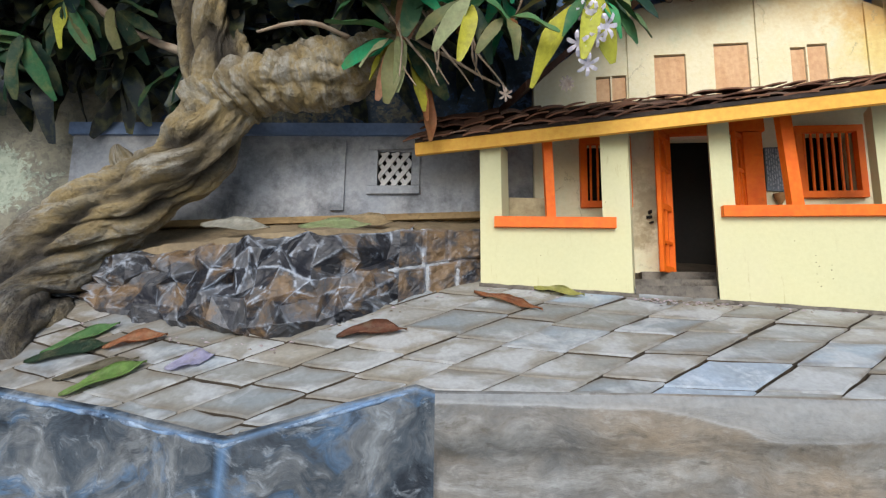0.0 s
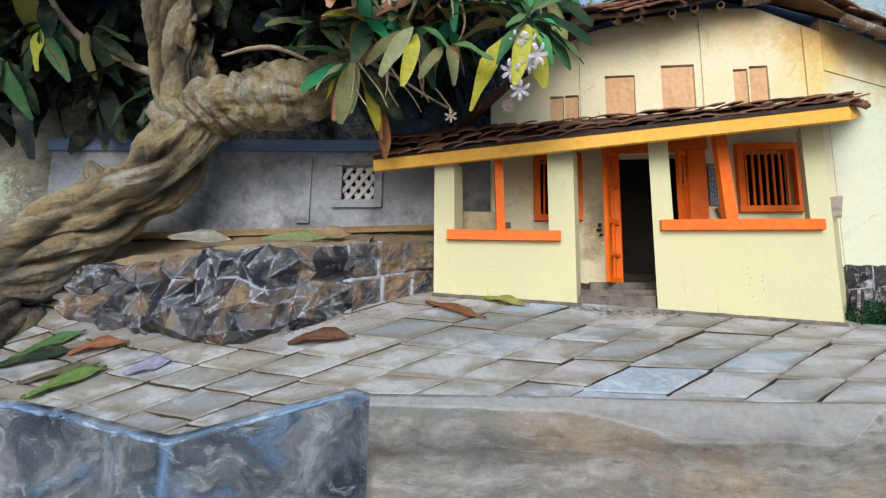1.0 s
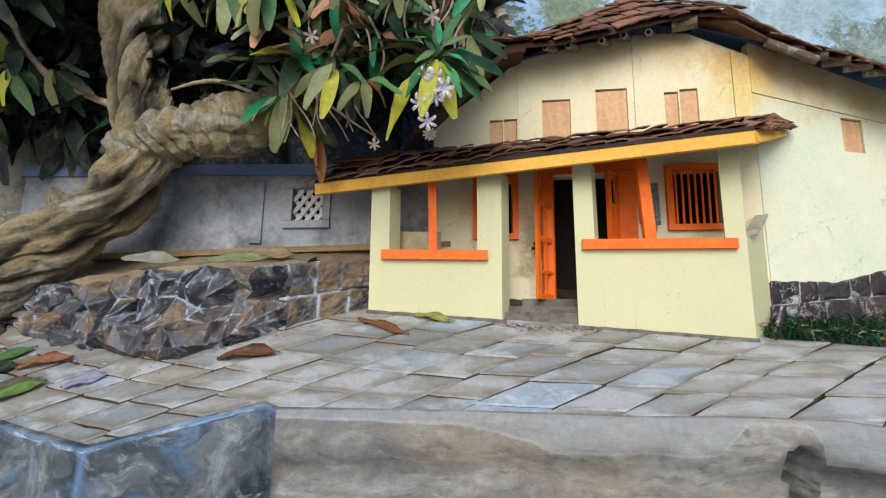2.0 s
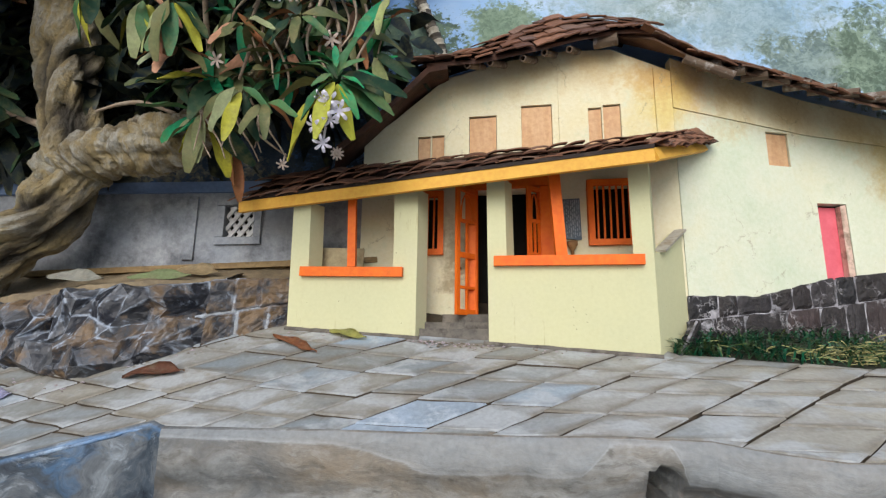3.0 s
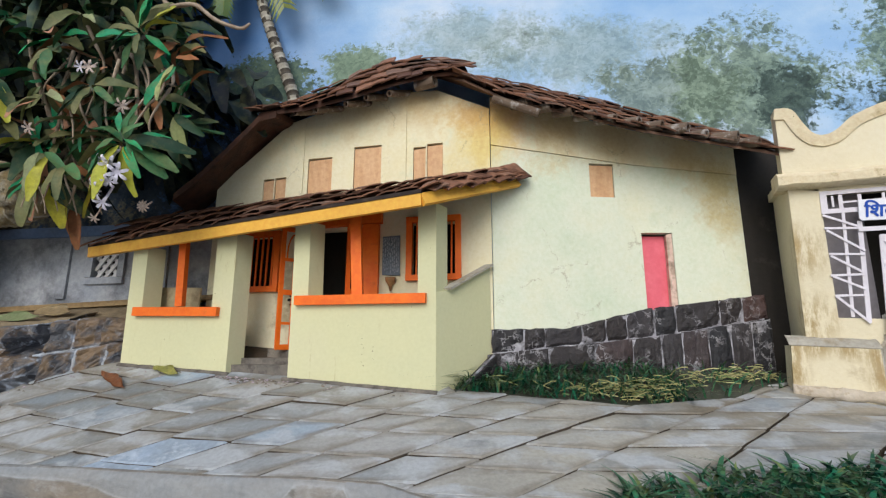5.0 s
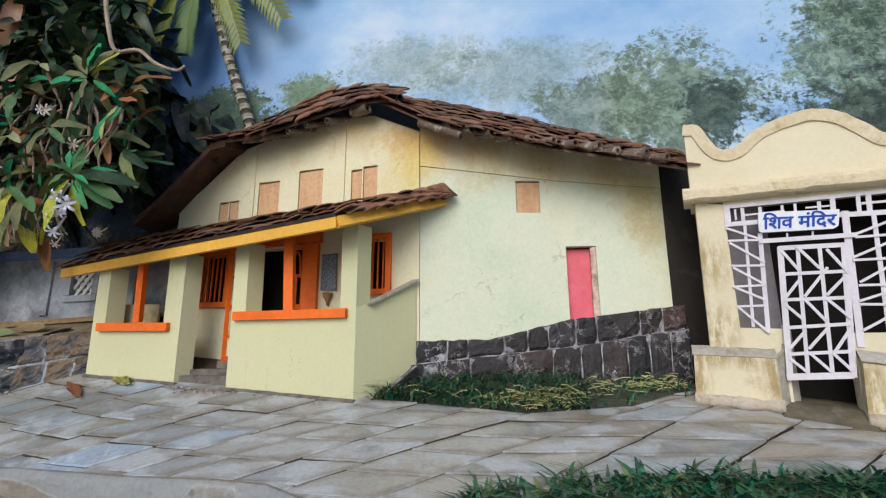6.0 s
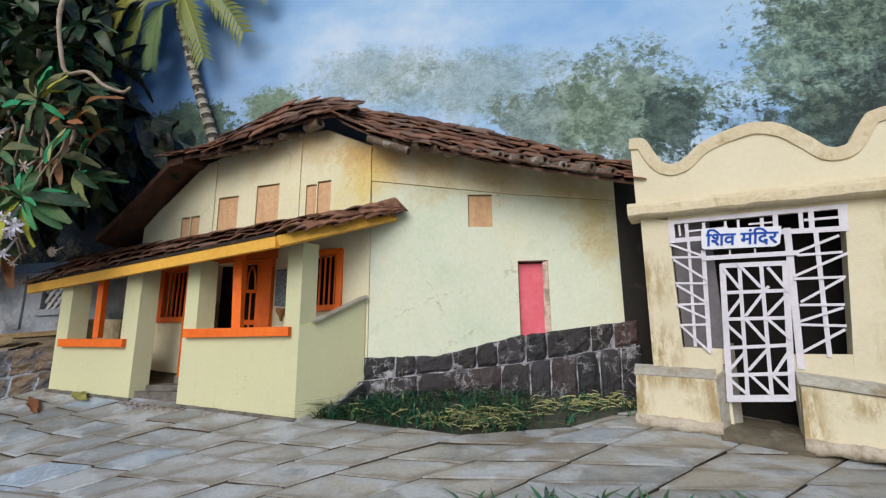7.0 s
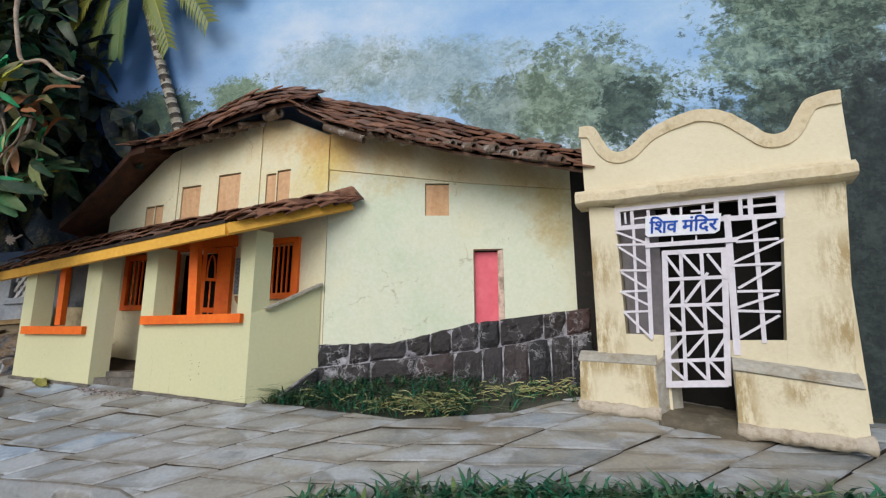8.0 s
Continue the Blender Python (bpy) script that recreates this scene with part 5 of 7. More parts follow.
def deck(name, eave, ridge, thick, material, parent, label=""):
    bm = bmesh.new()
    a = [Vector(p) for p in eave]
    b = [Vector(p) for p in ridge]
    top = [[bm.verts.new(p) for p in a], [bm.verts.new(p) for p in b]]
    bot = [[bm.verts.new(p - Vector((0, 0, thick))) for p in a], [bm.verts.new(p - Vector((0, 0, thick))) for p in b]]
    k = len(a)
    for i in range(k - 1):
        bm.faces.new((top[0][i], top[0][i + 1], top[1][i + 1], top[1][i]))
        bm.faces.new((bot[0][i + 1], bot[0][i], bot[1][i], bot[1][i + 1]))
        bm.faces.new((bot[0][i], bot[0][i + 1], top[0][i + 1], top[0][i]))
        bm.faces.new((top[1][i], top[1][i + 1], bot[1][i + 1], bot[1][i]))
    for i in (0, k - 1):
        bm.faces.new((bot[0][i], top[0][i], top[1][i], bot[1][i]))
    return part(name, bm, material, parent, label)


def pipe(parent, p, d, ln, r, label=""):
    """A rolled rafter end, hollow, seen from its mouth."""
    p, d = Vector(p), Vector(d).normalized()
    bm = bmesh.new()
    q = p - d * ln
    outer = tube(bm, [q, p], [r, r], 12, caps=False)
    inner = tube(bm, [p - d * ln * 0.6, p], [r * 0.55, r * 0.62], 12, caps=False)
    for k in range(12):
        bm.faces.new((outer[1][k], outer[1][(k + 1) % 12], inner[1][(k + 1) % 12], inner[1][k]))
    bm.faces.new(inner[0])
    bm.faces.new(outer[0])
    part("rafter", bm, PAPER, parent, label, smooth=False)


def roofs():
    # porch roof
    A, C, D = (-0.038, 0.612, 0.5235), (0.528, 0.497, 0.5575), (0.656, 0.630, 0.6235)
    K0, K1 = (-0.015, 0.688, 0.592), (0.620, 0.628, 0.632)
    roof = new("porch_roof")
    roof.parent = house
    roof["label"] = "lean-to porch roof of wavy brown tiles"
    deck("porch_deck", [A, tuple((Vector(A) + Vector(C)) / 2), C], [K0, tuple((Vector(K0) + Vector(K1)) / 2), K1], 0.005, DARKWOOD, roof)
    deck("porch_hip", [C, D], [K1, (0.650, 0.634, 0.630)], 0.005, DARKWOOD, roof)
    for p, q in ((A, C), (C, D)):
        bm = bmesh.new()
        beam(bm, Vector(p) - Vector((0, 0, 0.0085)), Vector(q) - Vector((0, 0, 0.0085)), 0.0165, 0.007)
        part("fascia", bm, FASCIA, roof, "yellow fascia board", bevel=0.0012)
    bm = bmesh.new()
    beam(bm, Vector(A) + Vector((0, -0.001, 0.002)), Vector(C) + Vector((0, -0.001, 0.002)), 0.005, 0.008)
    part("tile_batten", bm, BATTEN, roof)
    lay_tiles(roof, [A, C], [K0, K1], 3, TILES, 0.0262, 1, 9.0, size=1.12, first=-0.08, lean=-6.0)
    lay_tiles(roof, [C, D], [K1, (0.652, 0.633, 0.632)], 3, TILES, 0.026, 2, 5.0, size=0.95, lean=-7.0)
    # main roof: the slope over the side wall
    side = new("main_roof")
    side.parent = house
    side["label"] = "uneven roof of flat brown clay tiles"
    eave = [(0.578, 0.588, 0.770), (0.640, 0.592, 0.737), (0.740, 0.596, 0.708), (0.831, 0.600, 0.680), (1.024, 0.604, 0.634)]
    ridge = [(0.480, 0.705, 0.868), (0.60, 0.705, 0.842), (0.72, 0.705, 0.808), (0.87, 0.705, 0.757), (1.035, 0.705, 0.700)]
    deck("roof_deck", eave, ridge, 0.004, DECK, side)
    lay_tiles(side, eave, ridge, 6, FLATS, 0.0225, 3, 8.0, size=1.05)
    # the front slope over the gable
    eave = [(0.238, 0.602, 0.741), (0.320, 0.600, 0.745), (0.408, 0.598, 0.763), (0.469, 0.598, 0.779), (0.529, 0.598, 0.790), (0.583, 0.590, 0.786)]
    ridge = [(0.213, 0.66, 0.770), (0.299, 0.66, 0.797), (0.386, 0.66, 0.838), (0.438, 0.66, 0.857), (0.50, 0.66, 0.858), (0.572, 0.65, 0.838)]
    front = new("gable_roof")
    front.parent = house
    deck("roof_deck", eave, ridge, 0.006, DARKWOOD, front)
    lay_tiles(front, eave, ridge, 4, FLATS, 0.0235, 5, 8.0, size=1.0)
    back = [(x, 0.707, z) for x, y, z in ridge]
    deck("roof_deck", ridge, back, 0.006, DARKWOOD, front)
    # the broad rust-coloured board of the low left slope
    deck("verge_board", [(0.106, 0.60, 0.607), (0.138, 0.60, 0.632), (0.184, 0.60, 0.676), (0.242, 0.60, 0.737), (0.27, 0.60, 0.742)], [(0.075, 0.705, 0.608), (0.125, 0.705, 0.652), (0.172, 0.705, 0.698), (0.240, 0.705, 0.757), (0.27, 0.705, 0.770)], 0.012, DARKWOOD, front, "rust-brown sloping board")
    for x in np.linspace(0.664, 0.985, 11):
        z = lerp_table([(0.60, 0.742), (0.689, 0.712), (0.773, 0.692), (0.892, 0.665), (1.016, 0.632)], x)
        k = noise.noise((x * 57, 3, 0))
        pipe(side, (x + 0.010 + 0.008 * k, 0.594 - 0.006 * k, z + 0.0085), (0.72 + 0.3 * k, -0.68, -0.22), 0.034, 0.0074 + 0.002 * k, "rolled grey-brown rafter end")
    pipe(side, (0.690, 0.592, 0.7085), (0.905, -0.02, -0.40), 0.075, 0.0066, "long rolled rafter under the verge")
    for x, z in ((0.300, 0.741), (0.335, 0.744), (0.385, 0.751), (0.418, 0.760), (0.456, 0.765), (0.530, 0.782)):
        pipe(front, (x, 0.604, z - 0.002), (-0.45, -0.8, -0.42) if x < 0.5 else (0.9, -0.4, -0.05), 0.06 if x < 0.5 else 0.035, 0.0055 if x < 0.5 else 0.0095, "rolled grey-brown rafter end")


roofs()


# ---------------------------------------------------------------- plinth of the side wall
def rubble(bm, x0, x1, zl, zh, face, seed):
    """A split stone with a ragged outline and a broken face."""
    nx, nz = 9, 7
    rows = []
    for j in range(nz + 1):
        row = []
        for i in range(nx + 1):
            s, t = i / nx, j / nz
            rim = min(i, nx - i, j, nz - j)
            x = x0 + (x1 - x0) * s + 0.002 * noise.noise((seed, t * 3, s * 3))
            z = zl(x) + (zh(x) - zl(x)) * t + 0.0018 * noise.noise((s * 3, seed, t * 2))
            d = 0.0045 * noise.noise((x * 45, z * 45, seed)) + 0.0025 * abs(noise.noise((x * 110, z * 110, seed)))
            row.append(bm.verts.new((x, face(x) + (0.0020 if rim == 0 else (0.0003 if rim == 1 else 0.0) - d), z)))
        rows.append(row)
    for a, b in zip(rows, rows[1:]):
        for i in range(nx):
            bm.faces.new((a[i], a[i + 1], b[i + 1], b[i]))


def plinth():
    root = new("plinth")
    root.parent = house
    root["label"] = "plinth of dark stones with white mortar joints"
    top = lambda x: lerp_table([(0.60, 0.389), (0.727, 0.392), (0.849, 0.422), (1.05, 0.446)], x)
    mid = lambda x: lerp_table([(0.55, 0.350), (0.608, 0.354), (0.857, 0.380), (1.05, 0.410)], x)
    low = lambda x: 0.285
    bm = bmesh.new()
    wall_strip(bm, [0.613, 0.73, 0.845, 1.022], lambda x: y_side(x) - 0.0036, low, lambda x: top(x) - 0.0022, (), 0.012)
    wall_strip(bm, [0.606, 0.73, 0.845, 1.026], lambda x: y_side(x) - 0.0106, low, lambda x: mid(x) - 0.0012, (), 0.006)
    part("mortar", bm, MORTAR, root, "white mortar")
    rng = random.Random(12)
    for course in range(2):
        zl, zh, push = ((mid, top, 0.0065), (low, mid, 0.0135))[course]
        x = 0.611 - 0.006 * course
        while x < 1.02:
            w = rng.uniform(0.030, 0.068)
            x1 = min(x + w, 1.027)
            bm = bmesh.new()
            g = rng.uniform(0.0, 0.0013)
            rubble(bm, x + g, x1 - rng.uniform(0.0, 0.0013), lambda q: zl(q) + 0.0006, lambda q: zh(q) - 0.0002, lambda q: y_side(q) - push + 0.001, rng.uniform(0, 50))
            part("stone", bm, STONE, root)
            x = x1
    # stones that run forward along the porch foot
    for (xa, ya, za), (xb, yb, zb) in (((0.556, 0.562, 0.300), (0.574, 0.580, 0.317)), ((0.5745, 0.5805, 0.3175), (0.592, 0.599, 0.335)), ((0.5925, 0.5995, 0.3355), (0.609, 0.616, 0.352))):
        bm = bmesh.new()
        prism(bm, [(xa, ya, 0.285), (xb, yb, 0.285), (xb, yb, zb), (xa, ya, za)], (0.010, -0.008, 0))
        part("stone", bm, STONE, root, bevel=0.0015)
    bm = bmesh.new()
    edge = [(0.556 + 0.053 * i / 14, 0.562 + 0.054 * i / 14, 0.3003 + 0.052 * i / 14) for i in range(15)]
    tube(bm, [(x + 0.006, y - 0.005, z) for x, y, z in edge], [0.0021 + 0.0012 * noise.noise((x * 120, 0, 3)) for x, y, z in edge], 7)
    part("mortar", bm, MORTAR, root, "white mortar edge", smooth=True)



plinth()


# ---------------------------------------------------------------- temple
temple = thing("temple", "small cream temple with a scalloped parapet and white grilles", "temple")


def TP(s, z, d=0.0):
    """A point of the temple's front: s along it, z up, d out from it."""
    k = 0.048 * (z - 0.699) + d
    return Vector((1.021 + 0.957 * s - 0.285 * k, 0.597 - 0.285 * s - 0.957 * k, z))


IN = Vector((0.285, 0.957, 0))


def slab(bm, pts, depth, d=0.0):
    return prism(bm, [TP(s, z, d) for s, z in pts], IN * depth)


def grille_point(x, y):
    """Grille plan: x 0 to 1 across, y 0 to 1 down the opening."""
    a, b, c, d = (0.0392, 0.569), (0.2292, 0.565), (0.0404, 0.402), (0.2116, 0.392)
    s = (a[0] * (1 - x) + b[0] * x) * (1 - y) + (c[0] * (1 - x) + d[0] * x) * y
    z = (a[1] * (1 - x) + b[1] * x) * (1 - y) + (c[1] * (1 - x) + d[1] * x) * y
    return s, z


def build_temple():
    # body in slabs round the opening
    for name, pts in (("left_pier", [(0.001, 0.30), (0.0405, 0.30), (0.0385, 0.572), (0.004, 0.580)]), ("right_pier", [(0.2065, 0.30), (0.268, 0.30), (0.290, 0.574), (0.2300, 0.572)]), ("lintel", [(0.0386, 0.5702), (0.2300, 0.5662), (0.2300, 0.574), (0.0386, 0.580)]), ("left_sill", [(0.0404, 0.30), (0.088, 0.30), (0.088, 0.399), (0.0398, 0.4015)]), ("right_sill", [(0.157, 0.30), (0.2066, 0.30), (0.2142, 0.3915), (0.157, 0.392)])):
        bm = bmesh.new()
        slab(bm, pts, 0.028)
        part(name, bm, TEMPLE, temple, "cream plaster wall")
    for s0, s1 in ((0.006, 0.02), (0.27, 0.286)):
        bm = bmesh.new()
        prism(bm, [TP(s0, 0.30, -0.0285), TP(s1, 0.30, -0.0285), TP(s1, 0.59, -0.0285), TP(s0, 0.59, -0.0285)], IN * 0.07)
        part("side_wall", bm, TEMPLE, temple)
    # black sheet stands in for the darkness inside the temple
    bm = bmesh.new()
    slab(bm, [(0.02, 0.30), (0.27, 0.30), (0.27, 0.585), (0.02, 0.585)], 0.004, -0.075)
    part("inner_dark_panel", bm, BLACK, temple, "black panel standing for the unlit inside")
    bm = bmesh.new()
    prism(bm, [TP(0.0, 0.588, -0.003), TP(0.29, 0.584, -0.003), TP(0.29, 0.584, -0.003) + IN * 0.095, TP(0.0, 0.588, -0.003) + IN * 0.095], (0, 0, 0.012))
    part("roof_slab", bm, TEMPLE, temple)
    # cornice
    bm = bmesh.new()
    prof = ((0.5775, 0.004), (0.5785, 0.0150), (0.5810, 0.0185), (0.5915, 0.0182), (0.5985, 0.011), (0.600, -0.02), (0.5775, -0.02))
    bars = []
    for i in range(61):
        f = i / 60
        s = -0.0105 + 0.309 * f
        bars.append([bm.verts.new(TP(s, z - 0.0095 * f + 0.0016 * noise.noise((s * 45, z * 90, 1)), d + 0.0022 * noise.noise((s * 60, z * 120, 5)))) for z, d in prof])
    for a, b in zip(bars, bars[1:]):
        for j in range(7):
            bm.faces.new((a[j], b[j], b[(j + 1) % 7], a[(j + 1) % 7]))
    for a in (bars[0], bars[-1]):
        bm.faces.new(a)
    part("cornice", bm, TRIM, temple, "worn ochre cornice")
    # scalloped parapet
    crest = [(0.0, 0.697), (0.020, 0.692), (0.031, 0.670), (0.043, 0.652), (0.062, 0.651), (0.083, 0.668), (0.102, 0.677), (0.128, 0.684), (0.154, 0.686), (0.182, 0.676), (0.207, 0.654), (0.224, 0.637), (0.241, 0.638), (0.253, 0.657), (0.264, 0.671), (0.279, 0.675), (0.297, 0.675)]
    fine = [(float(p[0]), float(p[1])) for p in spline(crest, 4)]
    bm = bmesh.new()
    for (s0, z0), (s1, z1) in zip(fine, fine[1:]):
        slab(bm, [(s0, 0.592 - 0.03 * s0), (s1, 0.592 - 0.03 * s1), (s1, z1 - 0.004), (s0, z0 - 0.004)], 0.022)
    bmesh.ops.remove_doubles(bm, verts=bm.verts, dist=1e-5)
    bm.verts.index_update()
    seen = {}
    for f in bm.faces:
        seen.setdefault(tuple(sorted(v.index for v in f.verts)), []).append(f)
    bmesh.ops.delete(bm, geom=[f for fs in seen.values() if len(fs) > 1 for f in fs], context="FACES_ONLY")
    part("parapet", bm, TEMPLE, temple, "cream scalloped parapet")
    bm = bmesh.new()
    lower = []
    for i, (s, z) in enumerate(fine):
        s0, z0 = fine[max(i - 1, 0)]
        s1, z1 = fine[min(i + 1, len(fine) - 1)]
        tx, tz = s1 - s0, z1 - z0
        ln = math.hypot(tx, tz)
        lower.append((s + tz / ln * 0.0155, z - tx / ln * 0.0155))
    rows = [[bm.verts.new(TP(p[0], p[1] + 0.0011 * noise.noise((p[0] * 90, p[1] * 60, 1)), d + (0.0013 * noise.noise((p[0] * 70, d * 200, 4)) if d > 0.001 else 0.0))) for p in line] for line, d in ((lower, 0.0002), (lower, 0.0024), (fine, 0.0038), (fine, -0.024))]
    for a, b in zip(rows, rows[1:]):
        for i in range(len(fine) - 1):
            bm.faces.new((a[i], a[i + 1], b[i + 1], b[i]))
    for i in (0, -1):
        bm.faces.new([r[i] for r in rows])
    part("parapet_rim", bm, TRIM, temple, "ochre rim of the parapet", smooth=False, bevel=0.0018)
    # benches beside the gate
    for s0, s1, z0, zl, zr, nm in ((-0.0195, 0.0735, 0.290, 0.3725, 0.3675, "left"), (0.159, 0.2735, 0.282, 0.3675, 0.3495, "right")):
        bm = bmesh.new()
        slab(bm, [(s0 - 0.004, z0), (s1, z0), (s1 - 0.001, zr - 0.006), (s0, zl - 0.006)], 0.034, 0.016)
        part("bench", bm, STAINED, temple, "stained cream bench", bevel=0.003)
        bm = bmesh.new()
        foot = [(s0 - 0.004 + (s1 - s0 + 0.006) * i / 40) for i in range(41)]
        tube(bm, [TP(q, lerp_table([(-0.03, 0.309), (0.08, 0.302), (0.16, 0.290), (0.29, 0.281)], q), 0.015 + 0.002 * noise.noise((q * 50, 7, 0))) for q in foot], [0.0085 + 0.0040 * noise.noise((q * 45, 2, 0)) + 0.0015 * noise.noise((q * 160, 2, 0)) for q in foot], 10, wobble=0.25)
        part("bench_foot", bm, MUDDY, temple, "muddy plaster foot", smooth=True)
        bm = bmesh.new()
        for k in range(12):
            a, b = k / 12, (k + 1) / 12
            sa, sb, za, zb = s0 - 0.002 + (s1 - s0 + 0.003) * a, s0 - 0.002 + (s1 - s0 + 0.003) * b, zl + (zr - zl) * a, zl + (zr - zl) * b
            wa, wb = (0.0015 * noise.noise((q * 70, 4, 0)) for q in (sa, sb))
            fan = [[bm.verts.new(TP(s, z + dz + w * 0.6, d + w)) for dz, d in (((-0.0105, 0.0170), (-0.0090, 0.0190), (0.0010, 0.009), (0.006, -0.003)) if nm == "right" else ((-0.0062, 0.0165), (-0.0052, 0.0170), (0.0025, 0.008), (0.0075, -0.003)))] for s, z, w in ((sa, za, wa), (sb, zb, wb))]
            for j in range(3):
                bm.faces.new((fan[0][j], fan[1][j], fan[1][j + 1], fan[0][j + 1]))
            if k in (0, 11):
                bm.faces.new(fan[0] if k == 0 else fan[1])
        bmesh.ops.remove_doubles(bm, verts=bm.verts, dist=1e-5)
        part("bench_top", bm, LEDGE, temple, "grey sloping ledge on the bench")
    # mud darkened to carry the shade of the gate recess
    bm = bmesh.new()
    prism(bm, [TP(0.162, 0.27, 0.024), TP(0.162, 0.284, 0.024), TP(0.162, 0.290, 0.018), TP(0.162, 0.299, 0.0), TP(0.162, 0.304, -0.05), TP(0.162, 0.27, -0.05)], TP(0.072, 0.303) - TP(0.162, 0.293))
    part("doorstep", bm, MUD, temple, "earthen doorstep with recess shade put into its colour", bevel=0.002)
    bm = bmesh.new()
    slab(bm, [(0.0415, 0.40), (0.090, 0.40), (0.088, 0.568), (0.0395, 0.568)], 0.003, -0.020)
    part("side_screen", bm, SCREEN, temple, "grey wall inside the left grille")
    # inner cheek beside the gate, grey with its side's shade put into the colour
    bm = bmesh.new()
    prism(bm, [TP(0.0735, 0.29, 0.0155), TP(0.0985, 0.30, -0.020), TP(0.0985, 0.406, -0.020), TP(0.0905, 0.404, -0.006), TP(0.086, 0.372, 0.002), TP(0.0740, 0.362, 0.0155)], TP(0, 0, 0) - TP(0.004, 0, 0))
    part("door_cheek", bm, LEDGE, temple)


def strip(root, name, p, q, w, d=0.0015, lift=0.002):
    bm = bmesh.new()
    a, b = TP(*p, lift), TP(*q, lift)
    beam(bm, a, b, w, d, (-0.285, -0.957, 0))
    part(name, bm, GRILLE, root)


def zone(zx, zy):
    """Pixel positions of the grilles, 896 wide and 851 high, placed on the opening to fit the camera's view."""
    px, py = 1050 + zx / 2.24, 330 + zy / 2.24
    top = 372 + (px - 1088) * (340 - 372) / 297
    bot = 590 + (px - 1108) * 12 / 282
    y = (py - top) / (bot - top)
    xl, xr = 1088 + 20 * y, 1385 + 5 * y
    return grille_point((px - xl) / (xr - xl), y)


def grilles():
    left = new("side_grille")
    right = new("side_grille")
    head = new("head_grille")
    gate = new("gate")
    for g, lab in ((left, "white slatted side grille"), (right, "white slatted side grille"), (head, "white fretted panel over the gate"), (gate, "white lattice gate standing shut")):
        g.parent = temple
        g["label"] = lab
    S = lambda root, a, b, w, lift=0.002, name="slat": strip(root, name, zone(*a), zone(*b), w, 0.0016, lift)
    S(left, (168, 170), (182, 582), 0.0036, 0.0012)
    S(left, (228, 205), (242, 600), 0.0052, 0.0012)
    for a, b in (((92, 237), (220, 234)), ((104, 338), (240, 338)), ((105, 422), (238, 417)), ((118, 500), (232, 498)), ((88, 185), (222, 228)), ((100, 245), (242, 325)), ((110, 345), (240, 415)), ((115, 425), (238, 476)), ((120, 500), (246, 606))):
        S(left, a, b, 0.0028, 0.003)
    S(right, (552, 115), (592, 668), 0.0075, 0.0012)
    S(right, (652, 130), (692, 622), 0.0048, 0.0012)
    for a, b in (((585, 226), (760, 214)), ((572, 320), (770, 312)), ((590, 422), (765, 420)), ((592, 498), (770, 502)), ((582, 215), (748, 148)), ((572, 310), (780, 218)), ((595, 410), (765, 316)), ((590, 486), (760, 432)), ((600, 602), (765, 516))):
        S(right, a, (b[0] - 0.10 * (b[0] - 560), b[1]), 0.0030, 0.003)
    # head panel
    for a, b, w in (((82, 97), (760, 27), 0.0055), ((86, 170), (560, 128), 0.0062), ((560, 130), (758, 118), 0.0062), ((95, 95), (100, 175), 0.0075), ((742, 22), (748, 125), 0.0085), ((510, 62), (512, 125), 0.0055), ((636, 40), (640, 118), 0.0055), ((600, 52), (604, 120), 0.0045), ((160, 100), (164, 160), 0.0045), ((232, 95), (236, 150), 0.004), ((320, 88), (322, 140), 0.003), ((370, 82), (372, 135), 0.003), ((460, 74), (462, 128), 0.004), ((130, 105), (133, 150), 0.0025), ((170, 130), (330, 112), 0.0022), ((410, 100), (500, 92), 0.0022), ((612, 84), (740, 72), 0.003)):
        S(head, a, b, w, 0.0008)
    S(head, (220, 240), (592, 216), 0.0058, 0.0035)
    S(head, (335, 205), (335, 232), 0.002)
    S(head, (432, 198), (432, 226), 0.002)
    # gate
    for a, b, w in (((303, 264), (318, 790), 0.0068), ((541, 256), (556, 784), 0.0068), ((296, 270), (552, 258), 0.0058), ((304, 778), (556, 776), 0.0080), ((370, 270), (388, 770), 0.0042), ((452, 262), (480, 770), 0.0042)):
        S(gate, a, b, w, 0.006, "gate_bar")
    for a, b in (((302, 376), (548, 366)), ((306, 478), (550, 472)), ((310, 588), (556, 576)), ((314, 690), (554, 684))):
        S(gate, a, b, 0.0042, 0.007, "gate_bar")
    for a, b in (((310, 285), (370, 360)), ((362, 260), (448, 354)), ((476, 276), (552, 374)), ((372, 398), (314, 470)), ((478, 350), (388, 466)), ((546, 380), (470, 462)), ((314, 498), (378, 556)), ((390, 480), (462, 562)), ((470, 476), (556, 556)), ((386, 600), (320, 670)), ((470, 590), (394, 672)), ((556, 586), (486, 692)), ((316, 704), (386, 762)), ((400, 690), (474, 760)), ((486, 692), (552, 760))):
        S(gate, a, b, 0.0034, 0.008, "gate_slat")
    # sign board with its lettering
    board = new("sign_board")
    board.parent = temple
    bm = bmesh.new()
    quad = [zone(222, 198), zone(232, 206), zone(505, 192), zone(524, 180), zone(530, 112), zone(222, 124)]
    slab(bm, quad, 0.003, 0.007)
    part("board", bm, SIGN, board, "white sign board with blue lettering", bevel=0.0008)


build_temple()
grilles()


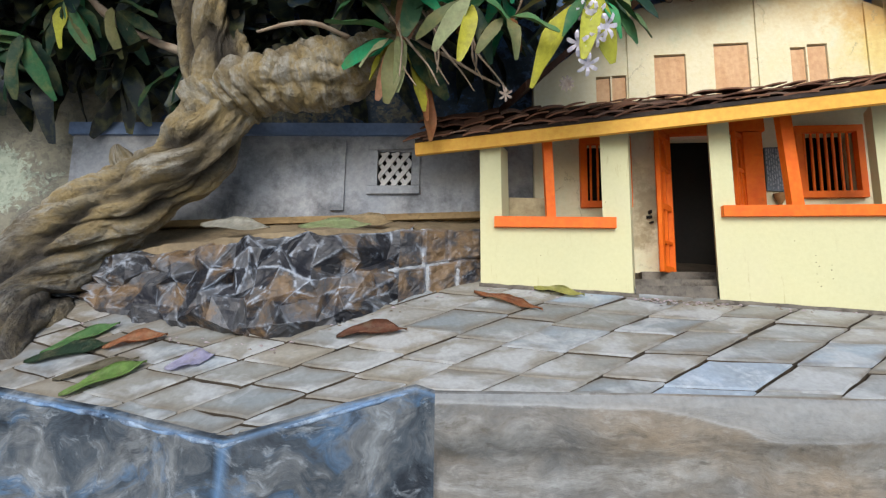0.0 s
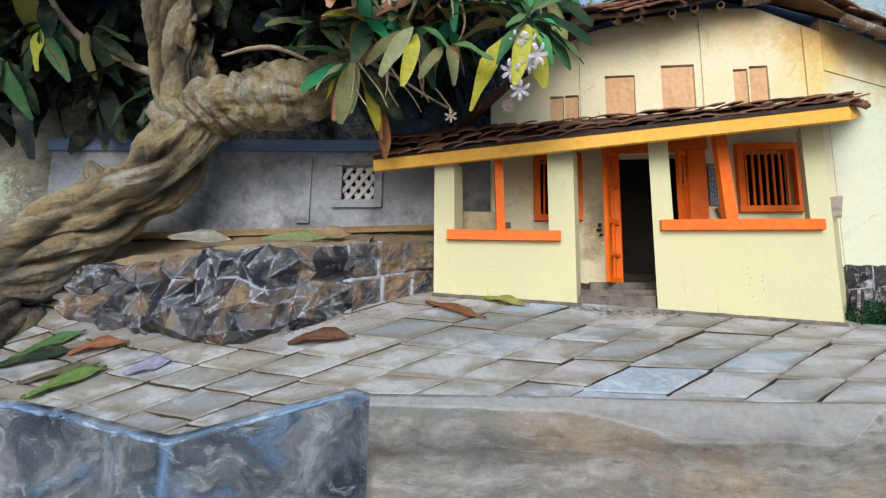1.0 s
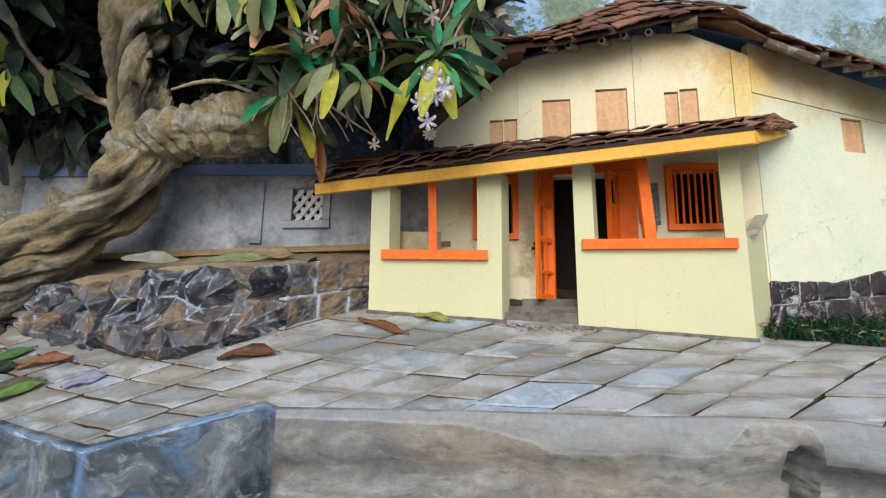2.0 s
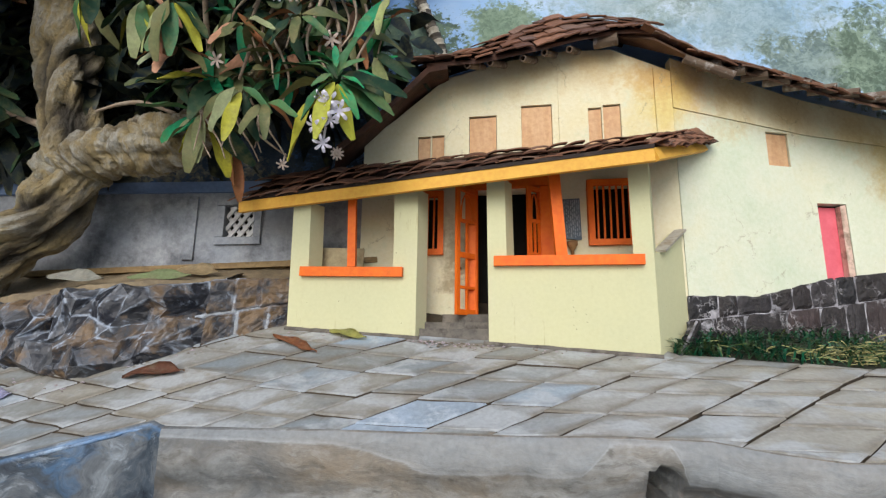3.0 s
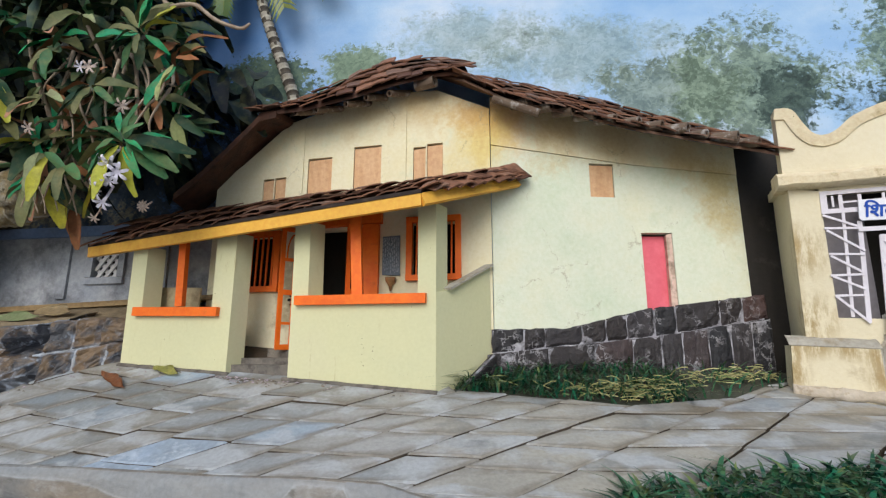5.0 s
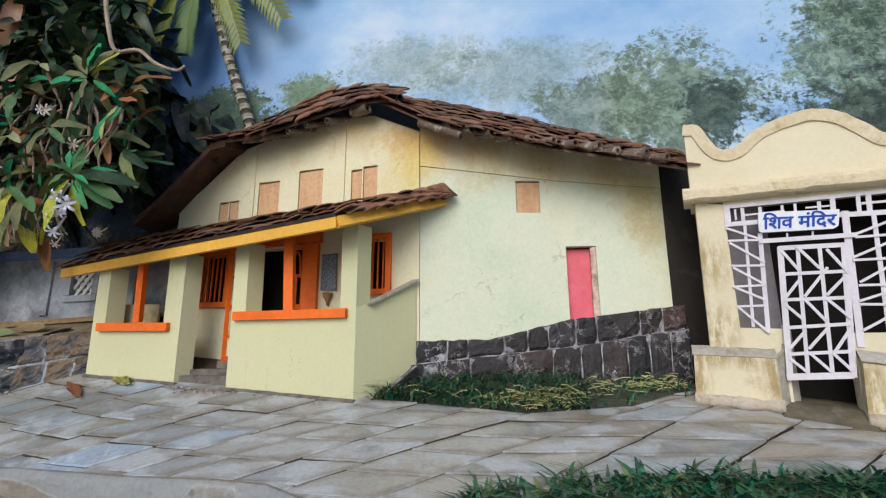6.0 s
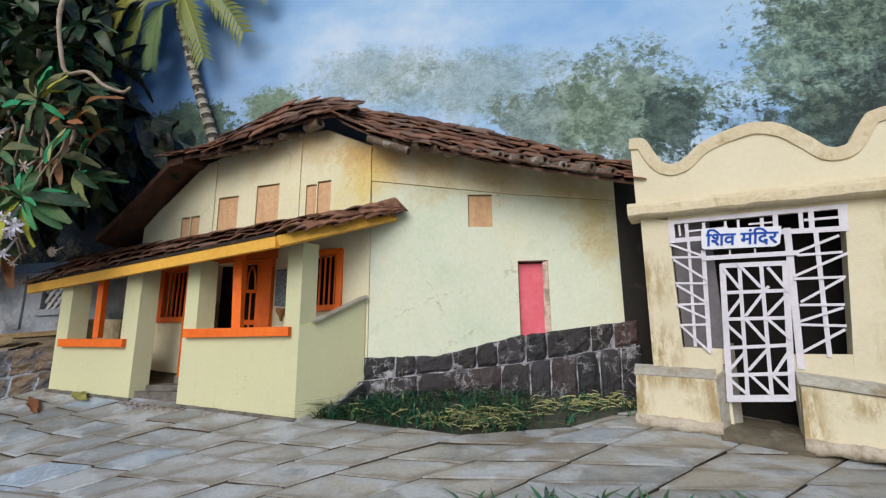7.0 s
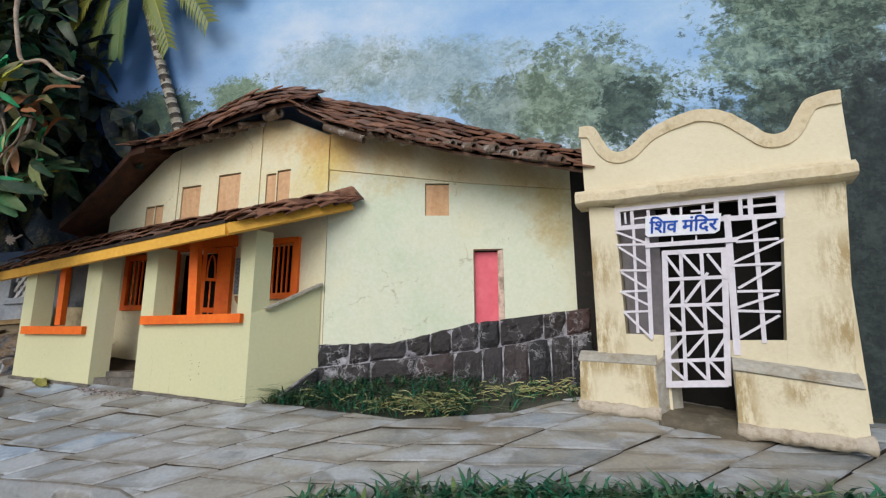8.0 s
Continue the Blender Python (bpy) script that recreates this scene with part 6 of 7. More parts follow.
def lettering():
    """Painted words on the sign, in the order in which the signs stand."""
    cu = bpy.data.curves.new("lettering", "FONT")
    cu.body = "\u093f\u0936\u0935 \u092e\u0902\u093f\u0926\u0930"
    cu.size, cu.extrude = 0.0300, 0.0003
    ob = new("lettering", cu)
    bpy.context.view_layer.update()
    me = bpy.data.meshes.new_from_object(ob.evaluated_get(bpy.context.evaluated_depsgraph_get()))
    bpy.data.objects.remove(ob)
    xs = [v.co.x for v in me.vertices]
    ys = [v.co.y for v in me.vertices]
    x0, x1, y0, y1 = min(xs), max(xs), min(ys), max(ys)
    a, b = zone(240, 197), zone(514, 182)
    c, d = zone(243, 127), zone(518, 116)
    # a broad brush: the stroke laid down several times, a hair apart
    stroke = bmesh.new()
    for k in range(7):
        turned = [v.co.copy() for v in me.vertices]
        ring = [stroke.verts.new(c + Vector((0.00075 * math.cos(k * 0.9), 0.00055 * math.sin(k * 0.9), 0.00003 * k))) for c in turned]
        for p in me.polygons:
            stroke.faces.new([ring[i] for i in p.vertices])
    stroke.to_mesh(me)
    stroke.free()
    for v in me.vertices:
        fx, fy = (v.co.x - x0) / (x1 - x0), (v.co.y - y0) / (y1 - y0)
        s = (a[0] * (1 - fx) + b[0] * fx) * (1 - fy) + (c[0] * (1 - fx) + d[0] * fx) * fy
        z = (a[1] * (1 - fx) + b[1] * fx) * (1 - fy) + (c[1] * (1 - fx) + d[1] * fx) * fy
        v.co = TP(s, z, 0.0075 + v.co.z)
    me.materials.append(INK)
    letters = new("lettering", me)
    letters.parent = bpy.data.objects["sign_board"]
    letters["label"] = "blue brushed lettering"


lettering()

# ---------------------------------------------------------------- tree
tree = thing("tree", "gnarled twisted model tree with cloth leaves in many greens", "tree")


def gnarled(name, rows, twist, n=30, steps=14, seed=0.0, strands=5, groove=0.1, rib=0.0, across=False):
    """A limb of rounded folds that wind round it, parted by deep uneven creases: rows of x, y, z, radius. The grain follows the folds."""
    path = spline(rows, steps)
    bm = bmesh.new()
    uv = bm.loops.layers.uv.new("grain")
    wear_or_light = bm.verts.layers.float.new("wear_or_light")
    rings, spin, run, turn = [], [], 0.0, seed
    for i, q in enumerate(path):
        p = Vector(q[:3])
        a, b = Vector(path[max(i - 1, 0)][:3]), Vector(path[min(i + 1, len(path) - 1)][:3])
        ax = (b - a).normalized()
        if i:
            step = (p - Vector(path[i - 1][:3])).length
            run += step
            turn += twist * step * (1 + 0.7 * noise.noise((run * 9, seed, 2.0)))
        u = ax.cross(Vector((0, 1, 0.2))).normalized()
        v = ax.cross(u)
        ring = []
        for k in range(n):
            t = 2 * math.pi * k / n
            w = t - turn
            cw, sw = math.cos(w), math.sin(w)
            bend = 1.7 * noise.noise((cw * 0.8 + seed, sw * 0.8, run * 7))
            fold = abs(math.sin(strands / 2 * w + bend)) ** 0.55 - 0.75
            deep = groove * (0.55 + 1.3 * max(-0.35, noise.noise((cw * 1.2 + 7, sw * 1.2 + seed, run * 12))))
            cord = 0.0
            for size, most in ((0.8, 1.3), (1.7, 0.3)):
                g = noise.noise((cw * size + seed, sw * size + 5, run * 7 * size ** 0.6))
                cord -= most * math.exp(-(g / 0.11) ** 2)
            lump = noise.noise((cw * 1.1 + 2, sw * 1.1 + seed, run * 15)) + 0.35 * noise.noise((cw * 3 + 2, sw * 3 + seed, run * 40))
            rough = noise.noise((cw * 6 + seed, sw * 6, run * 70)) + rib * 40 * (abs(math.sin(run * 125 + 2.6 * noise.noise((cw * 1.3 + seed, sw * 1.3, run * 14)))) ** 0.6 - 0.7)
            crumb = noise.noise((cw * 9 + seed, sw * 9, run * 55)) + 0.6 * noise.noise((cw * 22 + seed, sw * 22, run * 120))
            relief = deep * fold + 0.45 * groove * cord + 0.06 * lump + 0.030 * rough + 0.052 * crumb
            r = q[3] * (1.0 + relief + 0.08 * lump)
            ring.append(bm.verts.new(p + (u * math.cos(t) + v * math.sin(t)) * r))
            # relief height: low parts take painted shade, high parts a painted highlight
            ring[-1][wear_or_light] = min(1.0, max(0.0, 0.62 + 2.0 * relief))
        rings.append(ring)
        spin.append((-turn / (2 * math.pi), run))
    for i, (a, b) in enumerate(zip(rings, rings[1:])):
        for k in range(n):
            f = bm.faces.new((a[k], a[(k + 1) % n], b[(k + 1) % n], b[k]))
            for loop, (j, kk) in zip(f.loops, ((i, k), (i, k + 1), (i + 1, k + 1), (i + 1, k))):
                loop[uv].uv = (spin[j][1] * 4, kk / n) if across else (kk / n + spin[j][0], spin[j][1] * 4)
    bm.faces.new(rings[0])
    bm.faces.new(rings[-1][::-1])
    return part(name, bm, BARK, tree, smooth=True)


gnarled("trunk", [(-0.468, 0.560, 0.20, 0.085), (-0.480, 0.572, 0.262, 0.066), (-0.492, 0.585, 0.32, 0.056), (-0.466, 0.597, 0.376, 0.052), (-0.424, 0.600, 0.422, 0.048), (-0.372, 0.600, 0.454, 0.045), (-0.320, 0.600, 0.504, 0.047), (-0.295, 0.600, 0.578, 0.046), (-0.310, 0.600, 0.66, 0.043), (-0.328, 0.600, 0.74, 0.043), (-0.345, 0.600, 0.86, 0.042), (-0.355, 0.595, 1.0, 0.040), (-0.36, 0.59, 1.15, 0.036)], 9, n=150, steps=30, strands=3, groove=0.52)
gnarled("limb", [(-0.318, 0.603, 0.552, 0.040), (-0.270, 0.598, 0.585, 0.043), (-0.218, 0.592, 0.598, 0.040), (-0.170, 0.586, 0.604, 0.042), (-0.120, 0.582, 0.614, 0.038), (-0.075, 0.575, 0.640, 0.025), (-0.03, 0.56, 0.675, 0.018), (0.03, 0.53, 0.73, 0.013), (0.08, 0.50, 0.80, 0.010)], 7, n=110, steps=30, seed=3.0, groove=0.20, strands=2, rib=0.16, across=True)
gnarled("root", [(-0.47, 0.56, 0.30, 0.030), (-0.455, 0.525, 0.275, 0.024), (-0.445, 0.51, 0.258, 0.016), (-0.432, 0.502, 0.246, 0.006)], 10, n=40, steps=20, seed=6.0, strands=3, groove=0.3)
gnarled("root", [(-0.50, 0.57, 0.30, 0.034), (-0.52, 0.53, 0.27, 0.026), (-0.525, 0.50, 0.25, 0.016), (-0.52, 0.48, 0.238, 0.006)], 10, n=40, steps=20, seed=8.0, strands=3, groove=0.3)
gnarled("knot", [(-0.40, 0.612, 0.47, 0.018), (-0.415, 0.606, 0.49, 0.016), (-0.421, 0.602, 0.503, 0.011), (-0.423, 0.60, 0.512, 0.003)], 8, n=20, seed=9.0, strands=3)


def twig(rows, steps=6):
    path = spline(rows, steps)
    bm = bmesh.new()
    tube(bm, [q[:3] for q in path], [q[3] * 0.52 * (1 + 0.35 * noise.noise(Vector(q[:3]) * 150)) for q in path], 8)
    part("twig", bm, TWIG, tree, "pale bare twig", smooth=True)


twig([(-0.12, 0.56, 0.640, 0.006), (-0.160, 0.55, 0.652, 0.0055), (-0.195, 0.55, 0.651, 0.005), (-0.232, 0.55, 0.640, 0.003)])
twig([(-0.345, 0.600, 0.640, 0.012), (-0.38, 0.60, 0.652, 0.010), (-0.43, 0.585, 0.672, 0.010), (-0.47, 0.575, 0.71, 0.009), (-0.50, 0.57, 0.76, 0.008)])
twig([(-0.04, 0.56, 0.640, 0.005), (0.0, 0.545, 0.61, 0.004), (0.035, 0.53, 0.580, 0.003), (0.062, 0.52, 0.560, 0.0025)])
twig([(0.135, 0.455, 0.99, 0.007), (0.144, 0.447, 0.929, 0.0065), (0.158, 0.447, 0.871, 0.006), (0.179, 0.446, 0.826, 0.0065), (0.220, 0.445, 0.821, 0.0055), (0.253, 0.445, 0.795, 0.005), (0.289, 0.445, 0.779, 0.0045), (0.303, 0.445, 0.785, 0.003)])
twig([(0.14, 0.50, 0.735, 0.003), (0.162, 0.487, 0.731, 0.0026), (0.190, 0.485, 0.714, 0.0026), (0.186, 0.485, 0.690, 0.0024), (0.185, 0.485, 0.676, 0.0024), (0.182, 0.484, 0.662, 0.0016)])
twig([(0.05, 0.51, 0.76, 0.007), (0.02, 0.47, 0.72, 0.006), (0.03, 0.46, 0.68, 0.005), (0.015, 0.47, 0.64, 0.003)])
twig([(0.07, 0.50, 0.80, 0.008), (0.12, 0.47, 0.76, 0.006), (0.14, 0.46, 0.70, 0.005), (0.145, 0.46, 0.65, 0.004)])
twig([(-0.05, 0.57, 0.66, 0.010), (-0.06, 0.54, 0.70, 0.008), (-0.05, 0.49, 0.75, 0.007), (-0.03, 0.45, 0.79, 0.005)])
twig([(0.07, 0.50, 0.80, 0.008), (0.09, 0.47, 0.84, 0.006), (0.11, 0.45, 0.88, 0.005)])


for k in range(14):
    a = Vector((0.02 + 0.012 * k, 0.455 + 0.012 * math.sin(k * 2.1), 0.80 - 0.02 * (k % 5)))
    rows = [(*(a + Vector((0.012 * math.sin(k + 1.3 * i), 0.008 * math.cos(2 * k + i), -0.028 * i))), 0.0048 - 0.0007 * i) for i in range(5)]
    twig(rows)
for k in range(9):
    a = Vector((-0.075 + 0.013 * k, 0.515 + 0.01 * math.sin(k * 1.7), 0.655 - 0.006 * (k % 3)))
    twig([(*(a + Vector((0.010 * math.sin(2 * k + i) + 0.008 * i, -0.004 * i, -0.024 * i))), 0.0042 - 0.0007 * i) for i in range(5)])


def leaf_shape(seed, ln=1.0, width=0.15, curl=0.25, fold=0.35):
    """Lance-shaped cloth leaf along +x, its face up, folded at the midrib and wavy at the edge; two faces thick."""
    rng = random.Random(seed)
    n = 7
    verts, faces = [], []
    wob = rng.uniform(0, 6)
    for lay, dz in ((0, 0.0), (1, -0.006)):
        for i in range(n + 1):
            s = i / n
            w = width * (math.sin(math.pi * min(1, s * 0.88 + 0.07)) ** 0.75) * (0.98 + 0.1 * s) if 0 < i < n else (0.014 if i == 0 else 0.30 * width)
            z = -curl * s * s + 0.02 * math.sin(wob + s * 7)
            for side in (-1, 0, 1):
                verts.append((s, side * w, z + fold * abs(side) * w + 0.24 * w * side * math.sin(wob + s * 9) + dz))
    m = 3 * (n + 1)
    for lay in (0, 1):
        for i in range(n):
            for k in (0, 1):
                a = lay * m + i * 3 + k
                q = (a, a + 3, a + 4, a + 1)
                faces.append(q if lay == 0 else q[::-1])
    return verts, faces


def leaf_mesh(seed, material, **kw):
    v, f = leaf_shape(seed, **kw)
    me = bpy.data.meshes.new("leaf")
    me.from_pydata(v, [], f)
    me.materials.append(material)
    me.polygons.foreach_set("use_smooth", [True] * len(me.polygons))
    return me


def cloth(name, c, c2):
    m, n, l, b = shader(name, 0.55, spec=0.2)
    r = n.new("ShaderNodeObjectInfo").outputs["Random"]
    col = ramp(n, l, r, [(0.0, c), (1.0, c2)])
    g = noise_node(n, l, 45, 5, 0.65)
    col = mix(n, l, ramp(n, l, g.outputs["Fac"], [(0.46, gray(0)), (0.62, gray(0.75))]), col, tuple(0.55 * a + 0.45 * q for a, q in zip(c2, (0.17, 0.13, 0.05))))
    f = noise_node(n, l, 210, 3, 0.6)
    col = mix(n, l, 0.25, col, ramp(n, l, f.outputs["Fac"], [(0.3, gray(0.2)), (0.7, gray(0.8))]), "OVERLAY")
    l.new(col, b.inputs["Base Color"])
    bump(n, l, b, mix(n, l, 0.5, g.outputs["Fac"], f.outputs["Fac"]), 0.35)
    return m


HUES = {
    "y": cloth("leaf_yellow", (0.46, 0.42, 0.045), (0.36, 0.38, 0.05)),
    "e": cloth("leaf_emerald", (0.012, 0.22, 0.11), (0.02, 0.28, 0.10)),
    "g": cloth("leaf_green", (0.028, 0.115, 0.048), (0.07, 0.17, 0.065)),
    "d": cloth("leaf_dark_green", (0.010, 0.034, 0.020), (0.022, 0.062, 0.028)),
    "o": cloth("leaf_olive", (0.085, 0.105, 0.045), (0.16, 0.165, 0.07)),
    "p": cloth("leaf_pale", (0.30, 0.34, 0.13), (0.22, 0.25, 0.16)),
    "b": cloth("leaf_brown", (0.20, 0.075, 0.03), (0.30, 0.12, 0.05)),
    "k": cloth("leaf_pink_brown", (0.46, 0.24, 0.15), (0.40, 0.20, 0.12)),
}
MESHES = {h: [leaf_mesh(10 * i + k, m, width=(0.12, 0.155, 0.135)[k], curl=(0.12, 0.3, 0.45)[k], fold=(0.5, 0.3, 0.4)[k]) for k in range(3)] for i, (h, m) in enumerate(HUES.items())}
leaf_rng = random.Random(77)


def put_leaf(base, aim, ln, hue, roll=0.0, shape=None, name="leaf"):
    x = Vector(aim).normalized()
    up = Vector((0, -0.75, 0.66))
    z = up - x * up.dot(x)
    if z.length < 0.1:
        z = Vector((1, 0, 0)) - x * x.x
    z.normalize()
    y = z.cross(x)
    m = Matrix((x, y, z)).transposed().to_4x4()
    m.translation = base
    ob = new(name, MESHES[hue][leaf_rng.randrange(3) if shape is None else shape])
    ob.parent = tree
    ob.matrix_basis = m @ pose(0, 0, 0, roll, 0, 0) @ Matrix.Scale(ln, 4)
    return ob


def spray(centre, spec, depth=0.4):
    """Leaves from one centre: each an angle in the upright plane (0 right, 90 up), a length in centimetres and a hue."""
    c = Vector(centre)
    for k, (ang, cm, hue) in enumerate(spec):
        a = radians(ang + leaf_rng.uniform(-5, 5))
        y = leaf_rng.uniform(-depth, depth * 0.4)
        d = Vector((math.cos(a), y, math.sin(a)))
        put_leaf(c + d * 0.006 + Vector((0, leaf_rng.uniform(-0.01, 0.01), 0)), d, cm / 100, hue, leaf_rng.uniform(-35, 35))


def whorl(centre, count, hues, ln=0.065, axis=(0, -0.5, 0.6), droop=0.35):
    c, ax = Vector(centre), Vector(axis).normalized()
    u = ax.cross(Vector((1, 0.2, 0))).normalized()
    v = ax.cross(u)
    for k in range(count):
        a = 2 * math.pi * (k + leaf_rng.uniform(-0.3, 0.3)) / count
        lift = leaf_rng.uniform(-0.2, 0.9)
        d = u * math.cos(a) + v * math.sin(a) + ax * lift + Vector((0, 0, -droop))
        put_leaf(c + d * 0.004, d, ln * leaf_rng.uniform(0.75, 1.25), leaf_rng.choice(hues), leaf_rng.uniform(-30, 30))


def crown():
    A, B, C, D, E = (-0.056, 0.522, 0.620), (0.146, 0.441, 0.622), (-0.053, 0.43, 0.721), (0.014, 0.45, 0.716), (0.157, 0.435, 0.772)
    spray(A, [(168, 7.6, "g"), (188, 8.0, "d"), (202, 6.6, "e"), (236, 5.5, "y"), (268, 7.6, "o"), (284, 6.0, "p"), (252, 6.5, "k"), (300, 8.0, "y"), (312, 8.0, "d"), (330, 5.4, "o"), (352, 5.0, "d"), (215, 5.2, "p")])
    spray((-0.054, 0.515, 0.622), [(60, 8.6, "o"), (75, 6.0, "o"), (40, 5.0, "d")])
    spray((-0.04, 0.50, 0.70), [(278, 5.2, "e"), (265, 9.0, "k"), (250, 6.0, "o"), (292, 6.0, "d")])
    spray((-0.025, 0.56, 0.585), [(282, 7.0, "b"), (268, 4.5, "b")])
    spray(B, [(222, 9.6, "y"), (283, 6.6, "y"), (257, 7.6, "y"), (240, 6.0, "g"), (330, 6.2, "g"), (345, 7.0, "g"), (2, 7.5, "d"), (155, 6.8, "o"), (172, 7.2, "o"), (135, 6.6, "g"), (110, 5.2, "d"), (85, 4.6, "g"), (60, 4.6, "g"), (30, 4.5, "e"), (310, 4.5, "e")])
    spray((0.148, 0.428, 0.626), [(90, 2.6, "e"), (30, 3.0, "g"), (150, 3.0, "g"), (210, 2.6, "g"), (330, 3.2, "e")])
    spray((0.180, 0.49, 0.680), [(292, 5.6, "p"), (245, 5.4, "o"), (320, 5.0, "d")])
    spray((0.205, 0.485, 0.735), [(238, 6.0, "g"), (225, 5.0, "e"), (200, 5.0, "o")])
    spray((0.235, 0.50, 0.748), [(185, 5.2, "b"), (160, 5.0, "d")])
    spray(C, [(235, 6.6, "p"), (262, 7.6, "o"), (278, 7.2, "g"), (305, 7.2, "y"), (248, 5.8, "k"), (215, 6.0, "g"), (325, 6.0, "d"), (20, 6.0, "e"), (160, 6.0, "o")])
    spray(D, [(238, 5.0, "p"), (318, 6.6, "b"), (160, 4.0, "e"), (280, 5.2, "e"), (255, 6.0, "o"), (350, 6.0, "d"), (30, 5.0, "o"), (100, 5.0, "g")])
    spray(E, [(85, 5.6, "e"), (110, 5.6, "o"), (135, 5.2, "d"), (160, 5.4, "o"), (178, 6.6, "p"), (195, 4.4, "d"), (60, 5.4, "o"), (35, 5.4, "y"), (15, 5.4, "o"), (350, 4.4, "o"), (215, 4.6, "o"), (240, 4.6, "g"), (270, 4.0, "d"), (205, 3.4, "e"), (300, 4.2, "o")])
    spray((0.112, 0.45, 0.735), [(240, 5.0, "o"), (290, 5.5, "g"), (200, 5.0, "k"), (330, 4.5, "d")])
    spray((0.028, 0.45, 0.62), [(230, 6.0, "p"), (260, 6.5, "y"), (285, 6.0, "d"), (200, 6.0, "o"), (320, 5.0, "g")])
    spray((-0.11, 0.46, 0.745), [(240, 6.5, "y"), (265, 7.0, "p"), (285, 6.8, "g"), (300, 7.0, "y"), (220, 6.5, "o"), (200, 6.0, "d"), (340, 6.0, "k")])
    spray((-0.19, 0.47, 0.775), [(250, 6.5, "y"), (275, 7.0, "o"), (230, 6.5, "g"), (300, 6.5, "d")])
    # left side, its shade put into mostly dark green leaf hues
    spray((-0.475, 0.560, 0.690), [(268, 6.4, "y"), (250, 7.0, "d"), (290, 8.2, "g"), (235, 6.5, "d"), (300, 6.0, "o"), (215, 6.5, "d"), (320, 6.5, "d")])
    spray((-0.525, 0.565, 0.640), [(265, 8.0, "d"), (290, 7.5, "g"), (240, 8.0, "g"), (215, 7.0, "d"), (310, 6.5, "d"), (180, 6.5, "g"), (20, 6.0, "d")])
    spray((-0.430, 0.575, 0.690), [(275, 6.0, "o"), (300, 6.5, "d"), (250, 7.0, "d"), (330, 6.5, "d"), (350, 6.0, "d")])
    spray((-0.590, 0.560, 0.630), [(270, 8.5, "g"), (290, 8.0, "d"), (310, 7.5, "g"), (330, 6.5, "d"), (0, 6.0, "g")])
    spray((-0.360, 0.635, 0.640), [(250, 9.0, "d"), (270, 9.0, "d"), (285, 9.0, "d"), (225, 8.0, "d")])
    for c in ((0.06, 0.50, 0.66), (0.155, 0.50, 0.76), (0.0, 0.50, 0.665), (-0.035, 0.50, 0.66), (0.165, 0.50, 0.665), (0.075, 0.47, 0.675), (-0.10, 0.52, 0.67), (0.0, 0.46, 0.80), (-0.16, 0.44, 0.87), (0.075, 0.47, 0.71)):
        whorl(c, 9, "odgdgkedyeodg", 0.056)
    for c in ((0.02, 0.46, 0.87), (0.10, 0.48, 0.90), (0.14, 0.49, 0.95), (-0.07, 0.45, 0.83), (0.15, 0.50, 0.84), (0.05, 0.45, 0.97), (0.10, 0.50, 0.82), (0.05, 0.48, 0.75)):
        whorl(c, 9, "dddgd", 0.060)
    # withered and mixed leaves between the clusters
    for c in ((0.035, 0.43, 0.69), (0.10, 0.43, 0.70), (0.155, 0.47, 0.70), (0.02, 0.44, 0.77), (0.08, 0.42, 0.80), (-0.06, 0.46, 0.68), (0.06, 0.45, 0.60), (0.19, 0.47, 0.78)):
        whorl(c, 6, "obkpodgob", 0.050, droop=0.7)
    spray((0.165, 0.420, 0.768), [(95, 5.4, "e"), (125, 4.8, "o"), (165, 5.0, "o"), (185, 5.2, "e"), (65, 4.6, "o"), (30, 4.2, "y"), (215, 4.0, "d"), (330, 3.4, "e"), (285, 3.6, "o")], 0.8)
    spray((0.205, 0.44, 0.735), [(235, 6.4, "e"), (262, 5.8, "p"), (20, 4.2, "b"), (350, 3.8, "b")])


crown()


def leaf_mass(name, count, place, material, seed, ln=0.075, label=""):
    """A mass of leaves that cannot be told apart, in one mesh."""
    rng = random.Random(seed)
    shapes = [leaf_shape(200 + k, width=0.16, curl=0.2 + 0.15 * k) for k in range(4)]
    vs, fs = [], []
    made = 0
    while made < count:
        p = place(rng)
        if p is None:
            continue
        d = Vector((rng.gauss(0, 1), rng.gauss(-0.3, 0.7), rng.gauss(-0.5, 0.8)))
        if d.length < 0.1:
            continue
        d.normalize()
        side = d.cross(Vector((rng.gauss(0, 0.5), -0.5, 1))).normalized()
        nrm = side.cross(d)
        k = ln * rng.uniform(0.7, 1.3)
        v, f = shapes[rng.randrange(4)]
        half = len(v) // 2
        base = len(vs)
        for x, y, z in v[:half]:
            vs.append(Vector(p) + (d * x + side * y + nrm * z) * k)
        fs += [tuple(base + i for i in q) for q in f[:len(f) // 2]]
        made += 1
    me = bpy.data.meshes.new(name)
    me.from_pydata(vs, [], fs)
    me.materials.append(material)
    me.polygons.foreach_set("use_smooth", [True] * len(me.polygons))
    ob = new(name, me)
    ob.parent = tree
    tagged(ob, label, kind="stuff")


